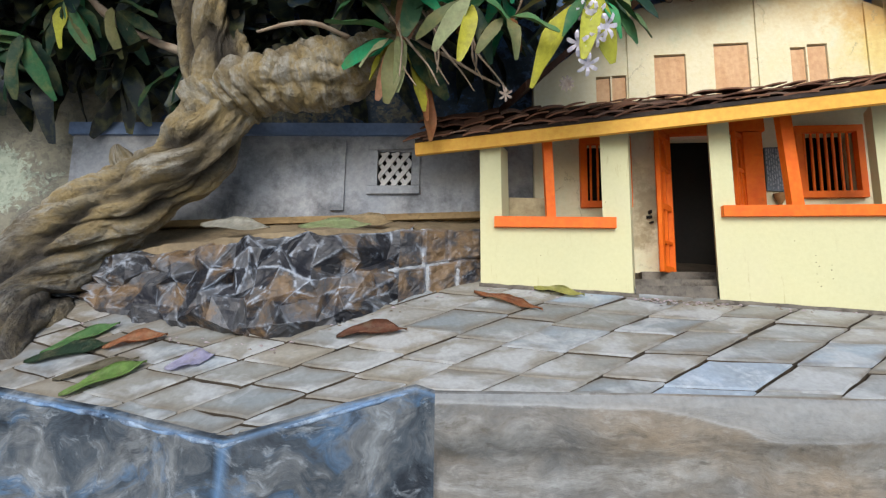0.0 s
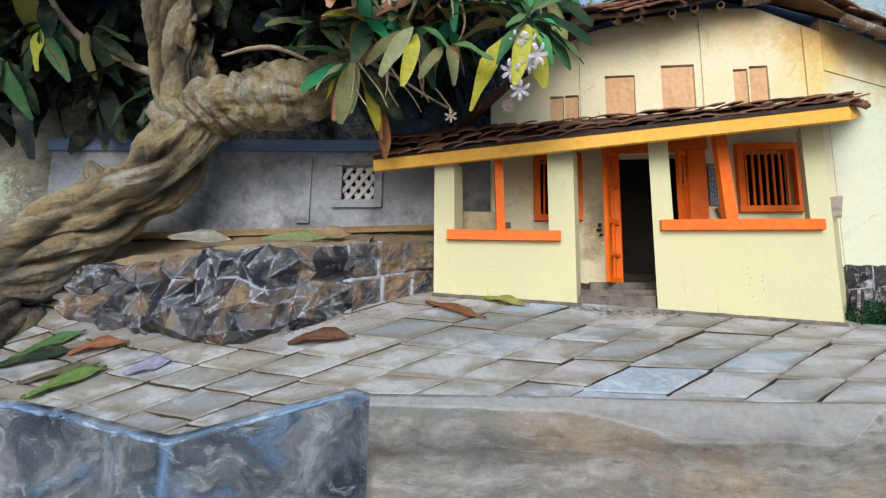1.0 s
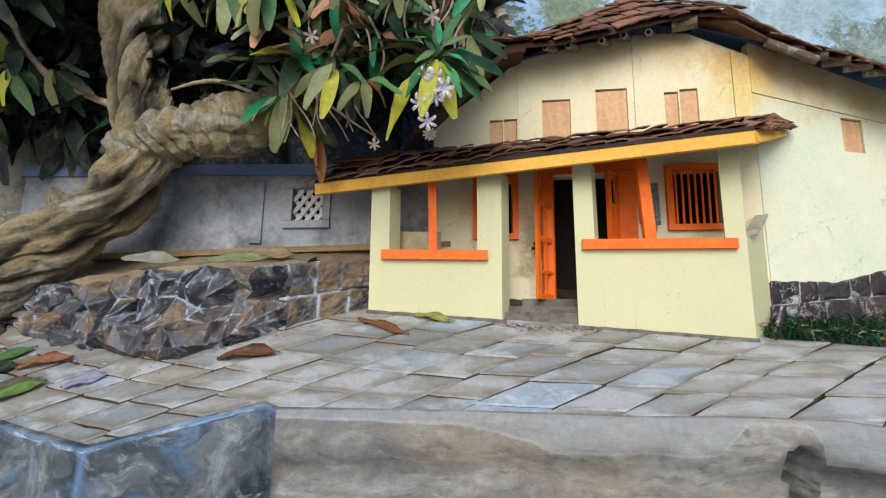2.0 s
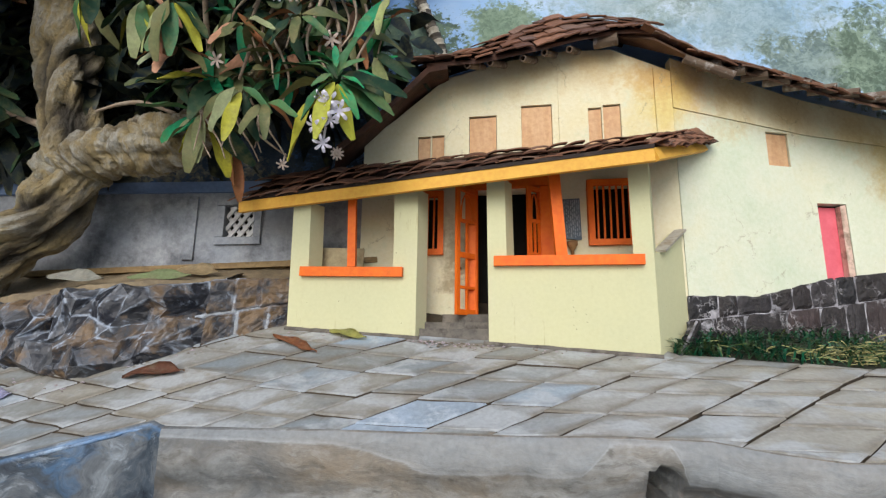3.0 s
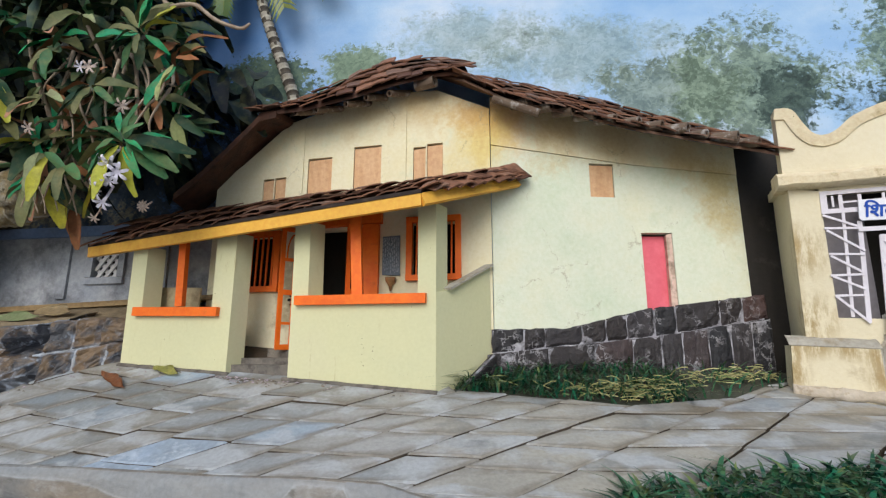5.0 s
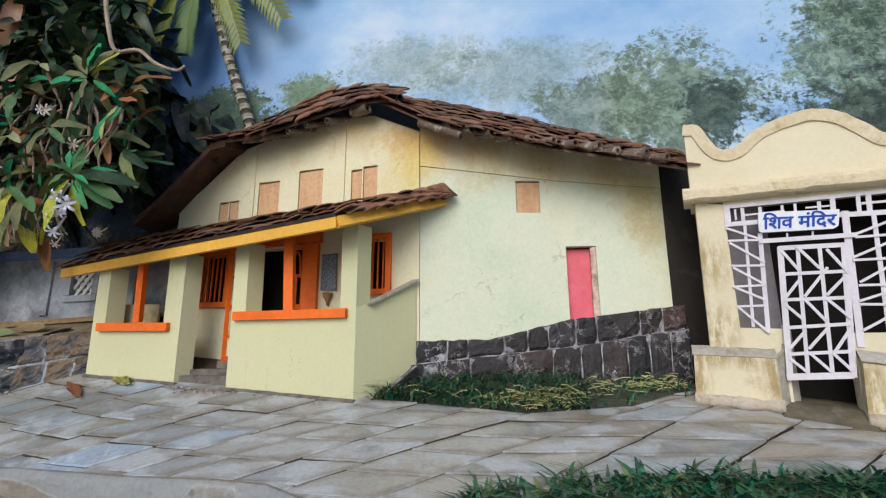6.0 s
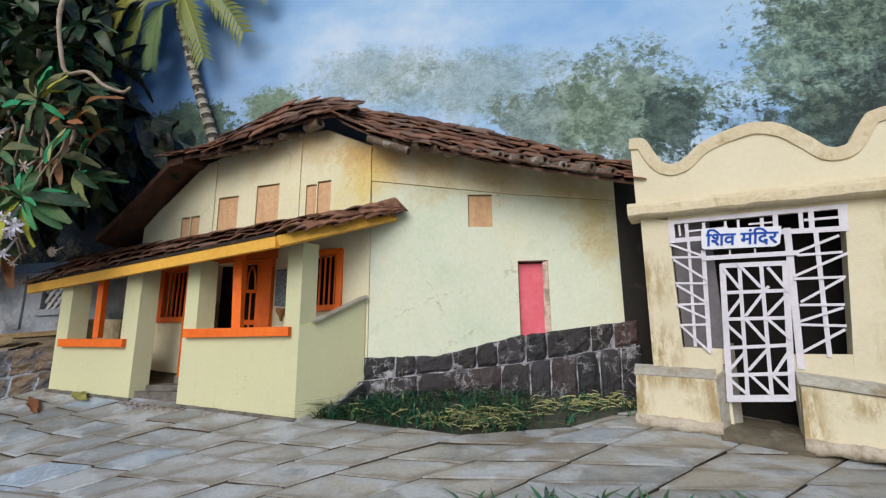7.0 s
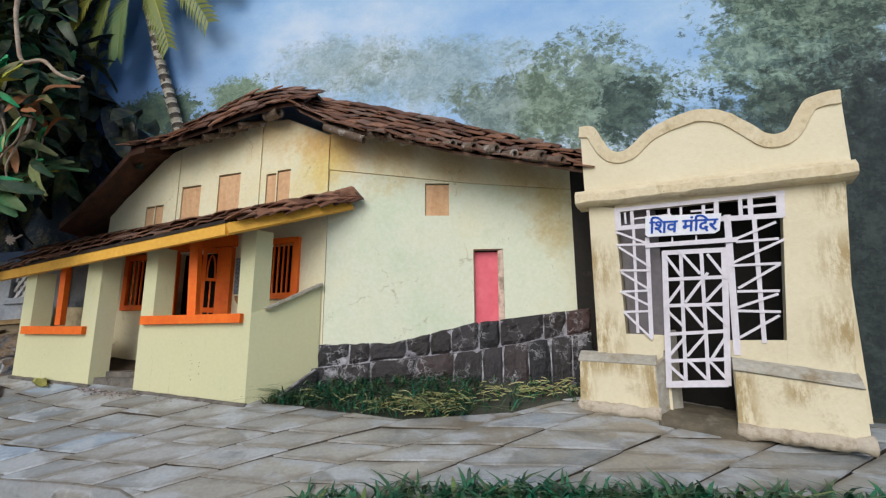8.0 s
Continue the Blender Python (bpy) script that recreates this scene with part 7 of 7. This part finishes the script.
def under(rng):
    """Back of the crown, against the wall."""
    x = rng.uniform(-0.95, 0.21)
    z = rng.uniform(0.58, 1.35)
    low = lerp_table([(-1.0, 0.56), (-0.55, 0.60), (-0.33, 0.585), (-0.24, 0.63), (-0.05, 0.66), (0.02, 0.66), (0.15, 0.70)], x) + 0.03 * noise.noise((x * 9, z * 3, 0))
    high = 1.4 if x < -0.05 else lerp_table([(-0.05, 1.3), (0.03, 0.98), (0.14, 0.86), (0.22, 0.83)], x)
    if z < low + 0.04 or z > high:
        return None
    return (x, rng.uniform(0.625, 0.695), z)


def over(rng):
    """Front and top of the crown."""
    x = rng.uniform(-1.0, 0.14)
    y = rng.uniform(0.43, 0.64)
    z = rng.uniform(0.66, 1.38)
    low = lerp_table([(-1.0, 0.66), (-0.45, 0.70), (-0.30, 0.76), (-0.15, 0.78), (0.0, 0.72), (0.15, 0.70)], x)
    if z < low + max(0.0, (0.58 - y)) * 0.5:
        return None
    if x > 0.02 and z > 1.05 - 0.6 * (x - 0.02):
        return None
    if -0.44 < x < -0.2 and z < 0.93 and y < 0.62:
        return None
    return (x, y, z)


leaf_mass("crown_back", 1650, under, DARKLEAF, 5, 0.085, "leaves at the crown's back, shade put into their dark tone")
def unseen_canopy(rng):
    """Unseen leaves above the camera's view, added to shade the tree's left side."""
    return (rng.uniform(-1.1, -0.44), rng.uniform(0.22, 0.55), rng.uniform(0.86, 1.12))


leaf_mass("crown_front", 1300, unseen_canopy, CROWN, 8, 0.085, "unseen leaves added overhead to darken the left side")
leaf_mass("crown", 1900, over, CROWN, 6, 0.070, "dense leaves of the crown")


def blossom(c, aim, r, material, petals=6):
    c, ax = Vector(c), Vector(aim).normalized()
    u = ax.cross(Vector((0.3, 1, 0.2))).normalized()
    v = ax.cross(u)
    bm = bmesh.new()
    for k in range(petals):
        a = 2 * math.pi * k / petals
        d = u * math.cos(a) + v * math.sin(a)
        e = u * -math.sin(a) + v * math.cos(a)
        rows = []
        for s, w, h in ((0.12, 0.09, 0.0), (0.5, 0.17, 0.22), (0.85, 0.15, 0.20), (1.0, 0.06, 0.06)):
            m = c + d * (r * s) + ax * (r * h)
            rows.append([bm.verts.new(m + e * (r * w * q)) for q in (-1, 1)])
        for p, q in zip(rows, rows[1:]):
            bm.faces.new((p[0], p[1], q[1], q[0]))
    back = c - ax * r * 2.0 + Vector((0, 0, r * 0.9))
    tube(bm, [back, c - ax * r * 0.4, c + ax * r * 0.05], [r * 0.12, r * 0.16, r * 0.24], 7)
    part("flower", bm, material, tree, "small pale star flower")


for i, (x, y, z, ax, r, mt) in enumerate(((0.143, 0.428, 0.588, (0.3, -0.7, -0.6), 0.0125, PETAL), (0.154, 0.430, 0.577, (0.5, -0.7, -0.4), 0.0135, PETAL), (0.134, 0.428, 0.592, (-0.3, -0.7, -0.5), 0.0105, PETAL), (0.127, 0.432, 0.560, (-0.5, -0.6, -0.6), 0.0125, PETAL), (0.136, 0.434, 0.540, (0.1, -0.7, -0.7), 0.0115, PETAL), (0.134, 0.505, 0.556, (0.1, -0.95, -0.2), 0.009, BLUSH), (0.066, 0.50, 0.540, (0.1, -0.7, -0.7), 0.008, BLUSH), (0.138, 0.440, 0.673, (0, -0.8, -0.5), 0.011, BLUSH), (0.068, 0.44, 0.735, (0, -0.8, -0.4), 0.009, PETAL), (-0.005, 0.45, 0.655, (0, -0.8, -0.5), 0.010, BLUSH), (0.091, 0.430, 0.727, (0.2, -0.8, -0.4), 0.010, BLUSH), (0.145, 0.430, 0.566, (0.2, -0.6, -0.7), 0.010, PETAL))):
    blossom((x, y, z), ax, r, mt, 10 if i == 5 else 6)


# ---------------------------------------------------------------- palm
def palm():
    root = thing("palm_tree", "slim ringed palm with yellow-green fronds before the painted sky", "palm")
    pts = [(0.262, 0.692, 0.775), (0.254, 0.690, 0.82), (0.233, 0.688, 0.875), (0.212, 0.686, 0.93), (0.192, 0.684, 0.985), (0.173, 0.682, 1.045), (0.154, 0.680, 1.10), (0.146, 0.678, 1.135)]
    path = spline(pts, 10)
    bm = bmesh.new()
    rad = [0.0112 - 0.0035 * i / len(path) + (0.0014 if i % 2 else -0.0006) for i in range(len(path))]
    tube(bm, path, rad, 12)
    trunk = part("trunk", bm, PALMTRUNK, root)
    trunk.data.materials.append(PALMDARK)
    for f in trunk.data.polygons:
        if (f.index // 12 + (1 if noise.noise((f.index // 12, 0.5, f.index % 12 * 0.4)) > 0.25 else 0)) % 4 in (1, 2):
            f.material_index = 1
    top = Vector((0.146, 0.672, 1.135))
    rng = random.Random(31)
    for tip, droop in (((0.005, 0.645, 1.04), 0.05), ((0.052, 0.66, 1.015), 0.05), ((0.125, 0.65, 0.975), 0.03), ((0.240, 0.655, 0.985), 0.05), ((0.318, 0.665, 1.035), 0.06), ((0.36, 0.665, 1.13), 0.05), ((-0.02, 0.65, 1.13), 0.05), ((0.09, 0.64, 1.26), 0.0), ((0.25, 0.65, 1.25), 0.0)):
        tip = Vector(tip)
        frond = new("frond")
        frond.parent = root
        line = [top.lerp(tip, s) + Vector((0, -0.02 * math.sin(math.pi * s), droop * math.sin(math.pi * s))) for s in np.linspace(0, 1, 15)]
        bm = bmesh.new()
        tube(bm, line, [0.003 * (1 - 0.8 * i / 14) for i in range(15)], 5)
        part("midrib", bm, PALMLEAF, frond)
        bm = bmesh.new()
        for i in range(2, 15):
            for half in (0, 0.5):
                if i + half > 14:
                    continue
                p = line[i].lerp(line[min(i + 1, 14)], half)
                ax = (line[min(i + 1, 14)] - line[i - 1]).normalized()
                for sd in (-1, 1):
                    out = Vector((-ax.z, -0.25, ax.x)) * sd
                    d = (out * 0.9 + ax * 0.75 + Vector((0, -0.1, -0.25))).normalized()
                    ln = 0.058 * (1 - 0.55 * abs(i / 14 - 0.45)) * rng.uniform(0.85, 1.1)
                    w = ax * 0.0046
                    q = p + d * ln
                    mid = p + d * (ln * 0.55) + Vector((0, -0.002, 0.002))
                    a, b = bm.verts.new(p - w), bm.verts.new(p + w)
                    c, e = bm.verts.new(mid - w), bm.verts.new(mid + w)
                    f = bm.verts.new(q)
                    bm.faces.new((a, b, e, c))
                    bm.faces.new((c, e, f))
        part("frond_fringe", bm, PALMLEAF, frond)


palm()


# ---------------------------------------------------------------- grass
def blades(name, count, place, material, seed, label, height=(0.015, 0.04), lean=0.5, width=0.0016, lift=-0.003):
    rng = random.Random(seed)
    vs, fs = [], []
    made = 0
    while made < count:
        q = place(rng)
        if q is None:
            continue
        x, y = q
        p = Vector((x, y, floor_z(x, y) + lift * rng.uniform(0.3, 1)))
        h = rng.uniform(*height)
        a = rng.uniform(0, 2 * math.pi)
        d = Vector((math.cos(a), math.sin(a), 0)) * lean * rng.uniform(0.2, 1.4)
        side = Vector((-math.sin(a + rng.uniform(-1, 1)), math.cos(a), 0)).normalized() * width * rng.uniform(0.7, 1.4)
        base = len(vs)
        for s, w in ((0, 1.0), (0.4, 1.0), (0.75, 0.7), (1.0, 0.12)):
            c = p + (Vector((0, 0, 1)) * (s - 0.35 * s * s * lean) + d * s * s) * h
            vs += [c - side * w, c + side * w]
        fs += [(base + 2 * i, base + 2 * i + 1, base + 2 * i + 3, base + 2 * i + 2) for i in range(3)]
        made += 1
    me = bpy.data.meshes.new(name)
    me.from_pydata(vs, [], fs)
    me.materials.append(material)
    tagged(new(name, me), label, "grass", kind="stuff")


def bed(rng, lo=0.565, hi=1.01, crowd=1):
    x = rng.uniform(lo, hi)
    front = lerp_table([(0.55, 0.560), (0.613, 0.560), (0.73, 0.542), (0.80, 0.538), (0.92, 0.580), (1.02, 0.62)], x)
    back = (y_side(x) if x > 0.61 else 0.6) - 0.014
    if back - front < 0.004:
        return None
    return x, front + (back - front) * (0.03 + 0.97 * max(rng.random() for _ in range(crowd)))


def straws():
    """Thin dry stalks lying in tangled drifts on the bed's earth."""
    rng = random.Random(3)
    vs, fs = [], []
    drifts = [((0.70, 0.566), (0.80, 0.564), 0.014, 46), ((0.75, 0.572), (0.85, 0.592), 0.015, 90), ((0.78, 0.555), (0.84, 0.563), 0.010, 34), ((0.86, 0.612), (0.94, 0.640), 0.016, 42), ((0.93, 0.640), (1.005, 0.660), 0.017, 62), ((0.62, 0.575), (0.70, 0.572), 0.008, 9)]
    for a, b, spread, count in drifts:
        for _ in range(count):
            t = rng.random()
            x = a[0] + (b[0] - a[0]) * t + rng.gauss(0, spread * 0.6)
            y = a[1] + (b[1] - a[1]) * t + rng.gauss(0, spread * 0.55)
            y = max(y, lerp_table(BACK, x) + 0.003)
            p = Vector((x, y, floor_z(x, y) + 0.001 + abs(rng.gauss(0, 0.006))))
            ang = rng.gauss(0.1, 1.1)
            d = Vector((math.cos(ang), math.sin(ang), rng.gauss(0.05, 0.28))).normalized() * rng.uniform(0.006, 0.032)
            bend = Vector((rng.gauss(0, 0.0016), rng.gauss(0, 0.0016), abs(rng.gauss(0, 0.0014))))
            r = rng.uniform(0.00035, 0.00065)
            base = len(vs)
            for k in range(4):
                c = p + d * (k / 3 - 0.5) + bend * (1 - (2 * k / 3 - 1) ** 2)
                vs += [c + Vector((0, 0, r)), c + Vector((-d.y, d.x, 0)).normalized() * r - Vector((0, 0, r)), c - Vector((-d.y, d.x, 0)).normalized() * r - Vector((0, 0, r))]
            fs += [(base + 3 * k + i, base + 3 * k + (i + 1) % 3, base + 3 * k + 3 + (i + 1) % 3, base + 3 * k + 3 + i) for k in range(3) for i in range(3)]
    me = bpy.data.meshes.new("straw")
    me.from_pydata(vs, [], fs)
    me.materials.append(STRAW)
    tagged(new("straw", me), "dry yellow straw lying tangled in the bed", "straw", kind="stuff")


def near(rng):
    x = rng.uniform(0.72, 1.42)
    edge = lerp_table([(0.60, 0.330), (0.69, 0.352), (0.74, 0.385), (0.80, 0.405), (0.90, 0.418), (1.10, 0.430), (1.45, 0.455)], x)
    return x, edge - 0.010 + 0.006 * noise.noise((x * 30, 0, 0)) - rng.uniform(0, 0.10) ** 1.0


blades("grass_bed", 760, lambda r: bed(r, 0.565, 0.86, 1), GRASS, 1, "dark green grass in the bed along the plinth", (0.014, 0.050), 2.0, 0.0011)
blades("grass_bed", 110, lambda r: bed(r, 0.80, 1.01, 1), GRASS, 2, "short green grass by the temple", (0.012, 0.040), 1.4, 0.0010)
straws()
blades("grass_edge", 3400, near, GRASS, 4, "green artificial grass along the court's edge", (0.012, 0.036), 1.2, 0.0020)


# ---------------------------------------------------------------- fallen leaves
def fallen(a, b, width, colours, label, z=None, lift=0.004, curl=0.3, name="fallen_leaf", rise=0.0):
    a, b = Vector((*a, 0)), Vector((*b, 0))
    mid = (a + b) / 2
    ax = b - a
    ln = ax.length
    ax.normalize()
    side = Vector((-ax.y, ax.x, 0))
    bm = bmesh.new()
    rows = []
    n = 10
    rng = random.Random(int(ln * 1e5))
    for i in range(n + 1):
        s = i / n
        w = 0.90 * width * (math.sin(math.pi * (0.02 + 0.96 * s ** 0.9)) ** 1.1) * (1 + 0.4 * noise.noise((s * 6, ln * 99, 0)))
        c = a + ax * (ln * s)
        row = []
        for k in (-1, -0.5, 0, 0.5, 1):
            q = c + side * (w * k)
            g = floor_z(q.x, q.y) if z is None else z + rise * (q.y - mid.y)
            tip = 0.24 * w * (1 + k * (1 if side.y > 0 else -1))
            up = 0.5 * tip + lift * 0.25 * (0.6 + 0.5 * math.sin(math.pi * s)) + 0.9 * curl * w * abs(k) ** 1.3 + 0.35 * lift * s ** 3 + 0.0018 * math.sin(9 * s + 2 * k + rng.uniform(-0.3, 0.3))
            row.append(bm.verts.new((q.x, q.y, g + 0.0046 + max(0.0003, up))))
        rows.append(row)
    for p, q in zip(rows, rows[1:]):
        for k in range(4):
            bm.faces.new((p[k], q[k], q[k + 1], p[k + 1]))
    bmesh.ops.solidify(bm, geom=bm.faces[:], thickness=0.0006)
    tagged(part(name, bm, leaf_tint(name, *colours), smooth=True), label, "leaf", "fallen leaves")


fallen((-0.405, 0.497), (-0.352, 0.535), 0.010, ((0.10, 0.24, 0.09), (0.14, 0.28, 0.10)), "fresh green leaf lying on the flagstones")
fallen((-0.412, 0.487), (-0.338, 0.506), 0.009, ((0.03, 0.06, 0.04), (0.05, 0.09, 0.05)), "dark green leaf lying on the flagstones")
fallen((-0.345, 0.500), (-0.287, 0.514), 0.008, ((0.46, 0.20, 0.10), (0.36, 0.15, 0.07)), "curled orange-brown leaf by the tree", curl=0.8)
fallen((-0.340, 0.443), (-0.283, 0.475), 0.011, ((0.16, 0.30, 0.08), (0.22, 0.36, 0.10)), "bright green leaf on the court's edge", lift=0.007)
fallen((-0.362, 0.462), (-0.295, 0.482), 0.007, ((0.22, 0.20, 0.14), (0.17, 0.15, 0.10)), "dull brown withered leaf on the flagstones")
fallen((-0.262, 0.468), (-0.222, 0.483), 0.011, ((0.50, 0.48, 0.66), (0.42, 0.42, 0.58)), "lilac petal lying on the flagstones", lift=0.001, name="fallen_petal")
fallen((-0.108, 0.502), (-0.036, 0.508), 0.009, ((0.24, 0.10, 0.06), (0.18, 0.08, 0.05)), "curled rust-brown leaf on the flagstones", lift=0.006, curl=0.9)
fallen((0.038, 0.582), (0.112, 0.541), 0.007, ((0.38, 0.16, 0.07), (0.30, 0.12, 0.06)), "orange-brown dry leaf before the porch", lift=0.006)
fallen((0.112, 0.592), (0.168, 0.571), 0.008, ((0.48, 0.46, 0.14), (0.40, 0.40, 0.12)), "yellow-green leaf at the porch foot", lift=0.008)
fallen((-0.305, 0.596), (-0.215, 0.590), 0.012, ((0.50, 0.49, 0.43), (0.40, 0.40, 0.35)), "pale dry leaf on the rock ledge", z=0.400, rise=0.8)
fallen((-0.180, 0.588), (-0.090, 0.592), 0.010, ((0.36, 0.44, 0.22), (0.32, 0.38, 0.20)), "pale green leaf on the rock ledge", z=0.402, rise=0.8)
fallen((-0.135, 0.625), (-0.065, 0.622), 0.013, ((0.50, 0.38, 0.22), (0.42, 0.32, 0.18)), "pale ochre leaf on the rock ledge", z=0.414, rise=0.8)


# ---------------------------------------------------------------- crumbs
CRUMB = varied("crumb", [(0.0, (0.34, 0.28, 0.28)), (0.4, (0.42, 0.36, 0.40)), (0.7, (0.20, 0.16, 0.12)), (1.0, (0.12, 0.10, 0.07))], 0.85, 200, 0.5, island=True)


def debris():
    """Broken crumbs and withered bits swept against the porch step and the walls."""
    rng = random.Random(31)
    vs, fs = [], []
    spots = [(rng.uniform(0.235, 0.335), None) for _ in range(110)] + [(rng.uniform(0.04, 0.54), None) for _ in range(70)] + [(rng.uniform(-0.42, 0.02), "rock") for _ in range(60)]
    for x, kind in spots:
        if kind:
            y = lerp_table([(-0.46, 0.565), (-0.33, 0.528), (-0.17, 0.495), (-0.09, 0.545), (0.04, 0.60)], x) - abs(rng.gauss(0, 0.008))
        else:
            y = y_porch(x) - 0.006 - abs(rng.gauss(0, 0.006))
        z = floor_z(x, y) + 0.0022
        r = rng.uniform(0.0007, 0.0022)
        a = rng.uniform(0, 6.3)
        base = len(vs)
        for k in range(4):
            t = a + k * 1.57 + rng.uniform(-0.4, 0.4)
            vs.append((x + r * rng.uniform(0.8, 2.2) * math.cos(t), y + r * math.sin(t), z))
        vs.append((x, y, z + r * rng.uniform(0.5, 1.1)))
        fs += [(base + k, base + (k + 1) % 4, base + 4) for k in range(4)]
    me = bpy.data.meshes.new("debris")
    me.from_pydata(vs, [], fs)
    me.materials.append(CRUMB)
    tagged(new("debris", me), "pinkish and brown crumbs swept along the walls", "debris", kind="stuff")


debris()


# ---------------------------------------------------------------- flagstones
PALEFLAG = painted("pale_blue_stone", (0.32, 0.39, 0.48), (0.26, 0.31, 0.36), (0.48, 0.54, 0.61), big=24, rough=0.55, relief=0.4, amount=0.5)


def flags():
    rng = random.Random(21)
    shape = lambda x: -0.24 * x + 0.135 * x * x if x < 0 else lerp_table([(0.0, 0.0), (0.2, -0.0435), (0.5, -0.080), (0.76, -0.106), (1.05, -0.085), (1.8, 0.03)], x)
    across = [(-9, -0.72), (-3, -0.25), (-2, -0.17), (-1, -0.085), (0, -0.01), (1, 0.076), (2, 0.158), (3, 0.232), (4, 0.324), (5, 0.40), (6, 0.470), (7, 0.558), (8, 0.648), (9, 0.752), (10, 0.860), (11, 0.985), (12, 1.10), (18, 1.70)]
    along = [(0, 0.180), (4, 0.325), (5, 0.361), (6, 0.398), (7, 0.430), (8, 0.462), (9, 0.506), (10, 0.551), (11, 0.588), (12, 0.630), (13, 0.675), (14, 0.718), (20, 0.94)]
    slope = [(-1.0, 1.7), (0.0, 1.75), (0.3, 1.6), (0.65, 1.55), (0.76, 1.4), (0.87, 1.05), (2.0, 0.9)]

    def node(u, v):
        x0, y0 = lerp_table(across, u), lerp_table(along, v)
        k = lerp_table(slope, x0)
        x = x0
        for _ in range(14):
            y = y0 + shape(x)
            x = 0.5 * x + 0.5 * (x0 + k * (y - 0.45))
        return x, y

    wob = {}

    def jitter(key, a, b):
        if key not in wob:
            wob[key] = (rng.uniform(-a, a), rng.uniform(-b, b))
        return wob[key]

    def corner(u, v, col):
        dv = jitter(("c", col), 0, 0.20)[1]
        x, y = node(u, v + dv)
        a = jitter(("n", u, v), 0.0007, 0.0)
        b = jitter(("r", col, v), 0.0, 0.0009)
        return x + a[0], y + b[1]

    def trim(pts, inside):
        """The part of an outline on the inner side of a line."""
        kept = []
        for p, q in zip(pts, pts[1:] + pts[:1]):
            a, b = inside(p), inside(q)
            if a >= 0:
                kept.append(p)
            if (a >= 0) != (b >= 0):
                kept.append(p.lerp(q, a / (a - b)))
        return kept

    for v in range(0, 20):
        for u in range(-9, 18):
            quad = [corner(u, v, u), corner(u + 1, v, u), corner(u + 1, v + 1, u), corner(u, v + 1, u)]
            cx, cy = sum(p[0] for p in quad) / 4, sum(p[1] for p in quad) / 4
            if not (-0.70 < cx < 1.40):
                continue
            fr, bk = (lambda x: lerp_table(FRONT, max(-0.74, min(1.44, x)))), (lambda x: lerp_table(BACK, max(-0.74, min(1.44, x))))
            if cy < fr(cx) - 0.06 or cy > bk(cx) + 0.06:
                continue
            pts = []
            for p, q in zip(quad, quad[1:] + quad[:1]):
                pts += [Vector((p[0] + (q[0] - p[0]) * i / 4, p[1] + (q[1] - p[1]) * i / 4, 0)) for i in range(4)]
            pts = trim(pts, lambda p: p.y - fr(p.x) - 0.0065)
            pts = trim(pts, lambda p: bk(p.x) - p.y)
            if len(pts) < 4:
                continue
            area = abs(sum(a.x * b.y - b.x * a.y for a, b in zip(pts, pts[1:] + pts[:1]))) / 2
            if area < 0.00008 or (area < 0.0009 and -0.05 < cx < 0.0 and cy < 0.44):
                continue
            c = sum(pts, Vector()) / len(pts)
            many = len(pts)
            gap = rng.choice((0.0007, 0.0011, 0.0015, 0.0019)) * lerp_table([(-1.0, 1.0), (0.75, 1.0), (0.95, 1.6), (2.0, 1.6)], c.x)
            dz, tx, ty = rng.uniform(-0.0007, 0.0008), rng.uniform(-0.011, 0.011), rng.uniform(-0.013, 0.013)
            rings = []
            for inset, drop in ((gap, 0.008), (gap, 0.0016), (gap + 0.0012, 0.0), (gap + 0.011, -0.0002)):
                ring = []
                for m in pts:
                    w = m - c
                    m = c + w * (1 - inset * 1.2 / max(0.006, w.length))
                    m = m + Vector((0.0008 * noise.noise(m * 90), 0.0008 * noise.noise(m * 70), 0))
                    ring.append((m.x, m.y, floor_z(m.x, m.y) + 0.002 + dz + tx * (m.x - c.x) + ty * (m.y - c.y) - drop))
                rings.append(ring)
            bm = bmesh.new()
            wear_or_light = bm.verts.layers.float.new("wear_or_light")
            vv = [[bm.verts.new(p) for p in r] for r in rings]
            for ring, worn in zip(vv, (1.0, 1.0, 1.0, 0.0)):
                for v0 in ring:
                    v0[wear_or_light] = worn
            for a, b in zip(vv, vv[1:]):
                for i in range(many):
                    bm.faces.new((a[i], a[(i + 1) % many], b[(i + 1) % many], b[i]))
            bm.faces.new(vv[-1])
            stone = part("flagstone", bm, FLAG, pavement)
            if abs(c.x - 0.235) < 0.035 and abs(c.y - 0.425) < 0.018:
                stone.data.materials[0] = PALEFLAG
                stone["label"] = "flagstone brushed pale sky blue"
            stone.data.materials.append(SOIL)
            for f in stone.data.polygons:
                if f.index < many:
                    f.material_index = 1


flags()
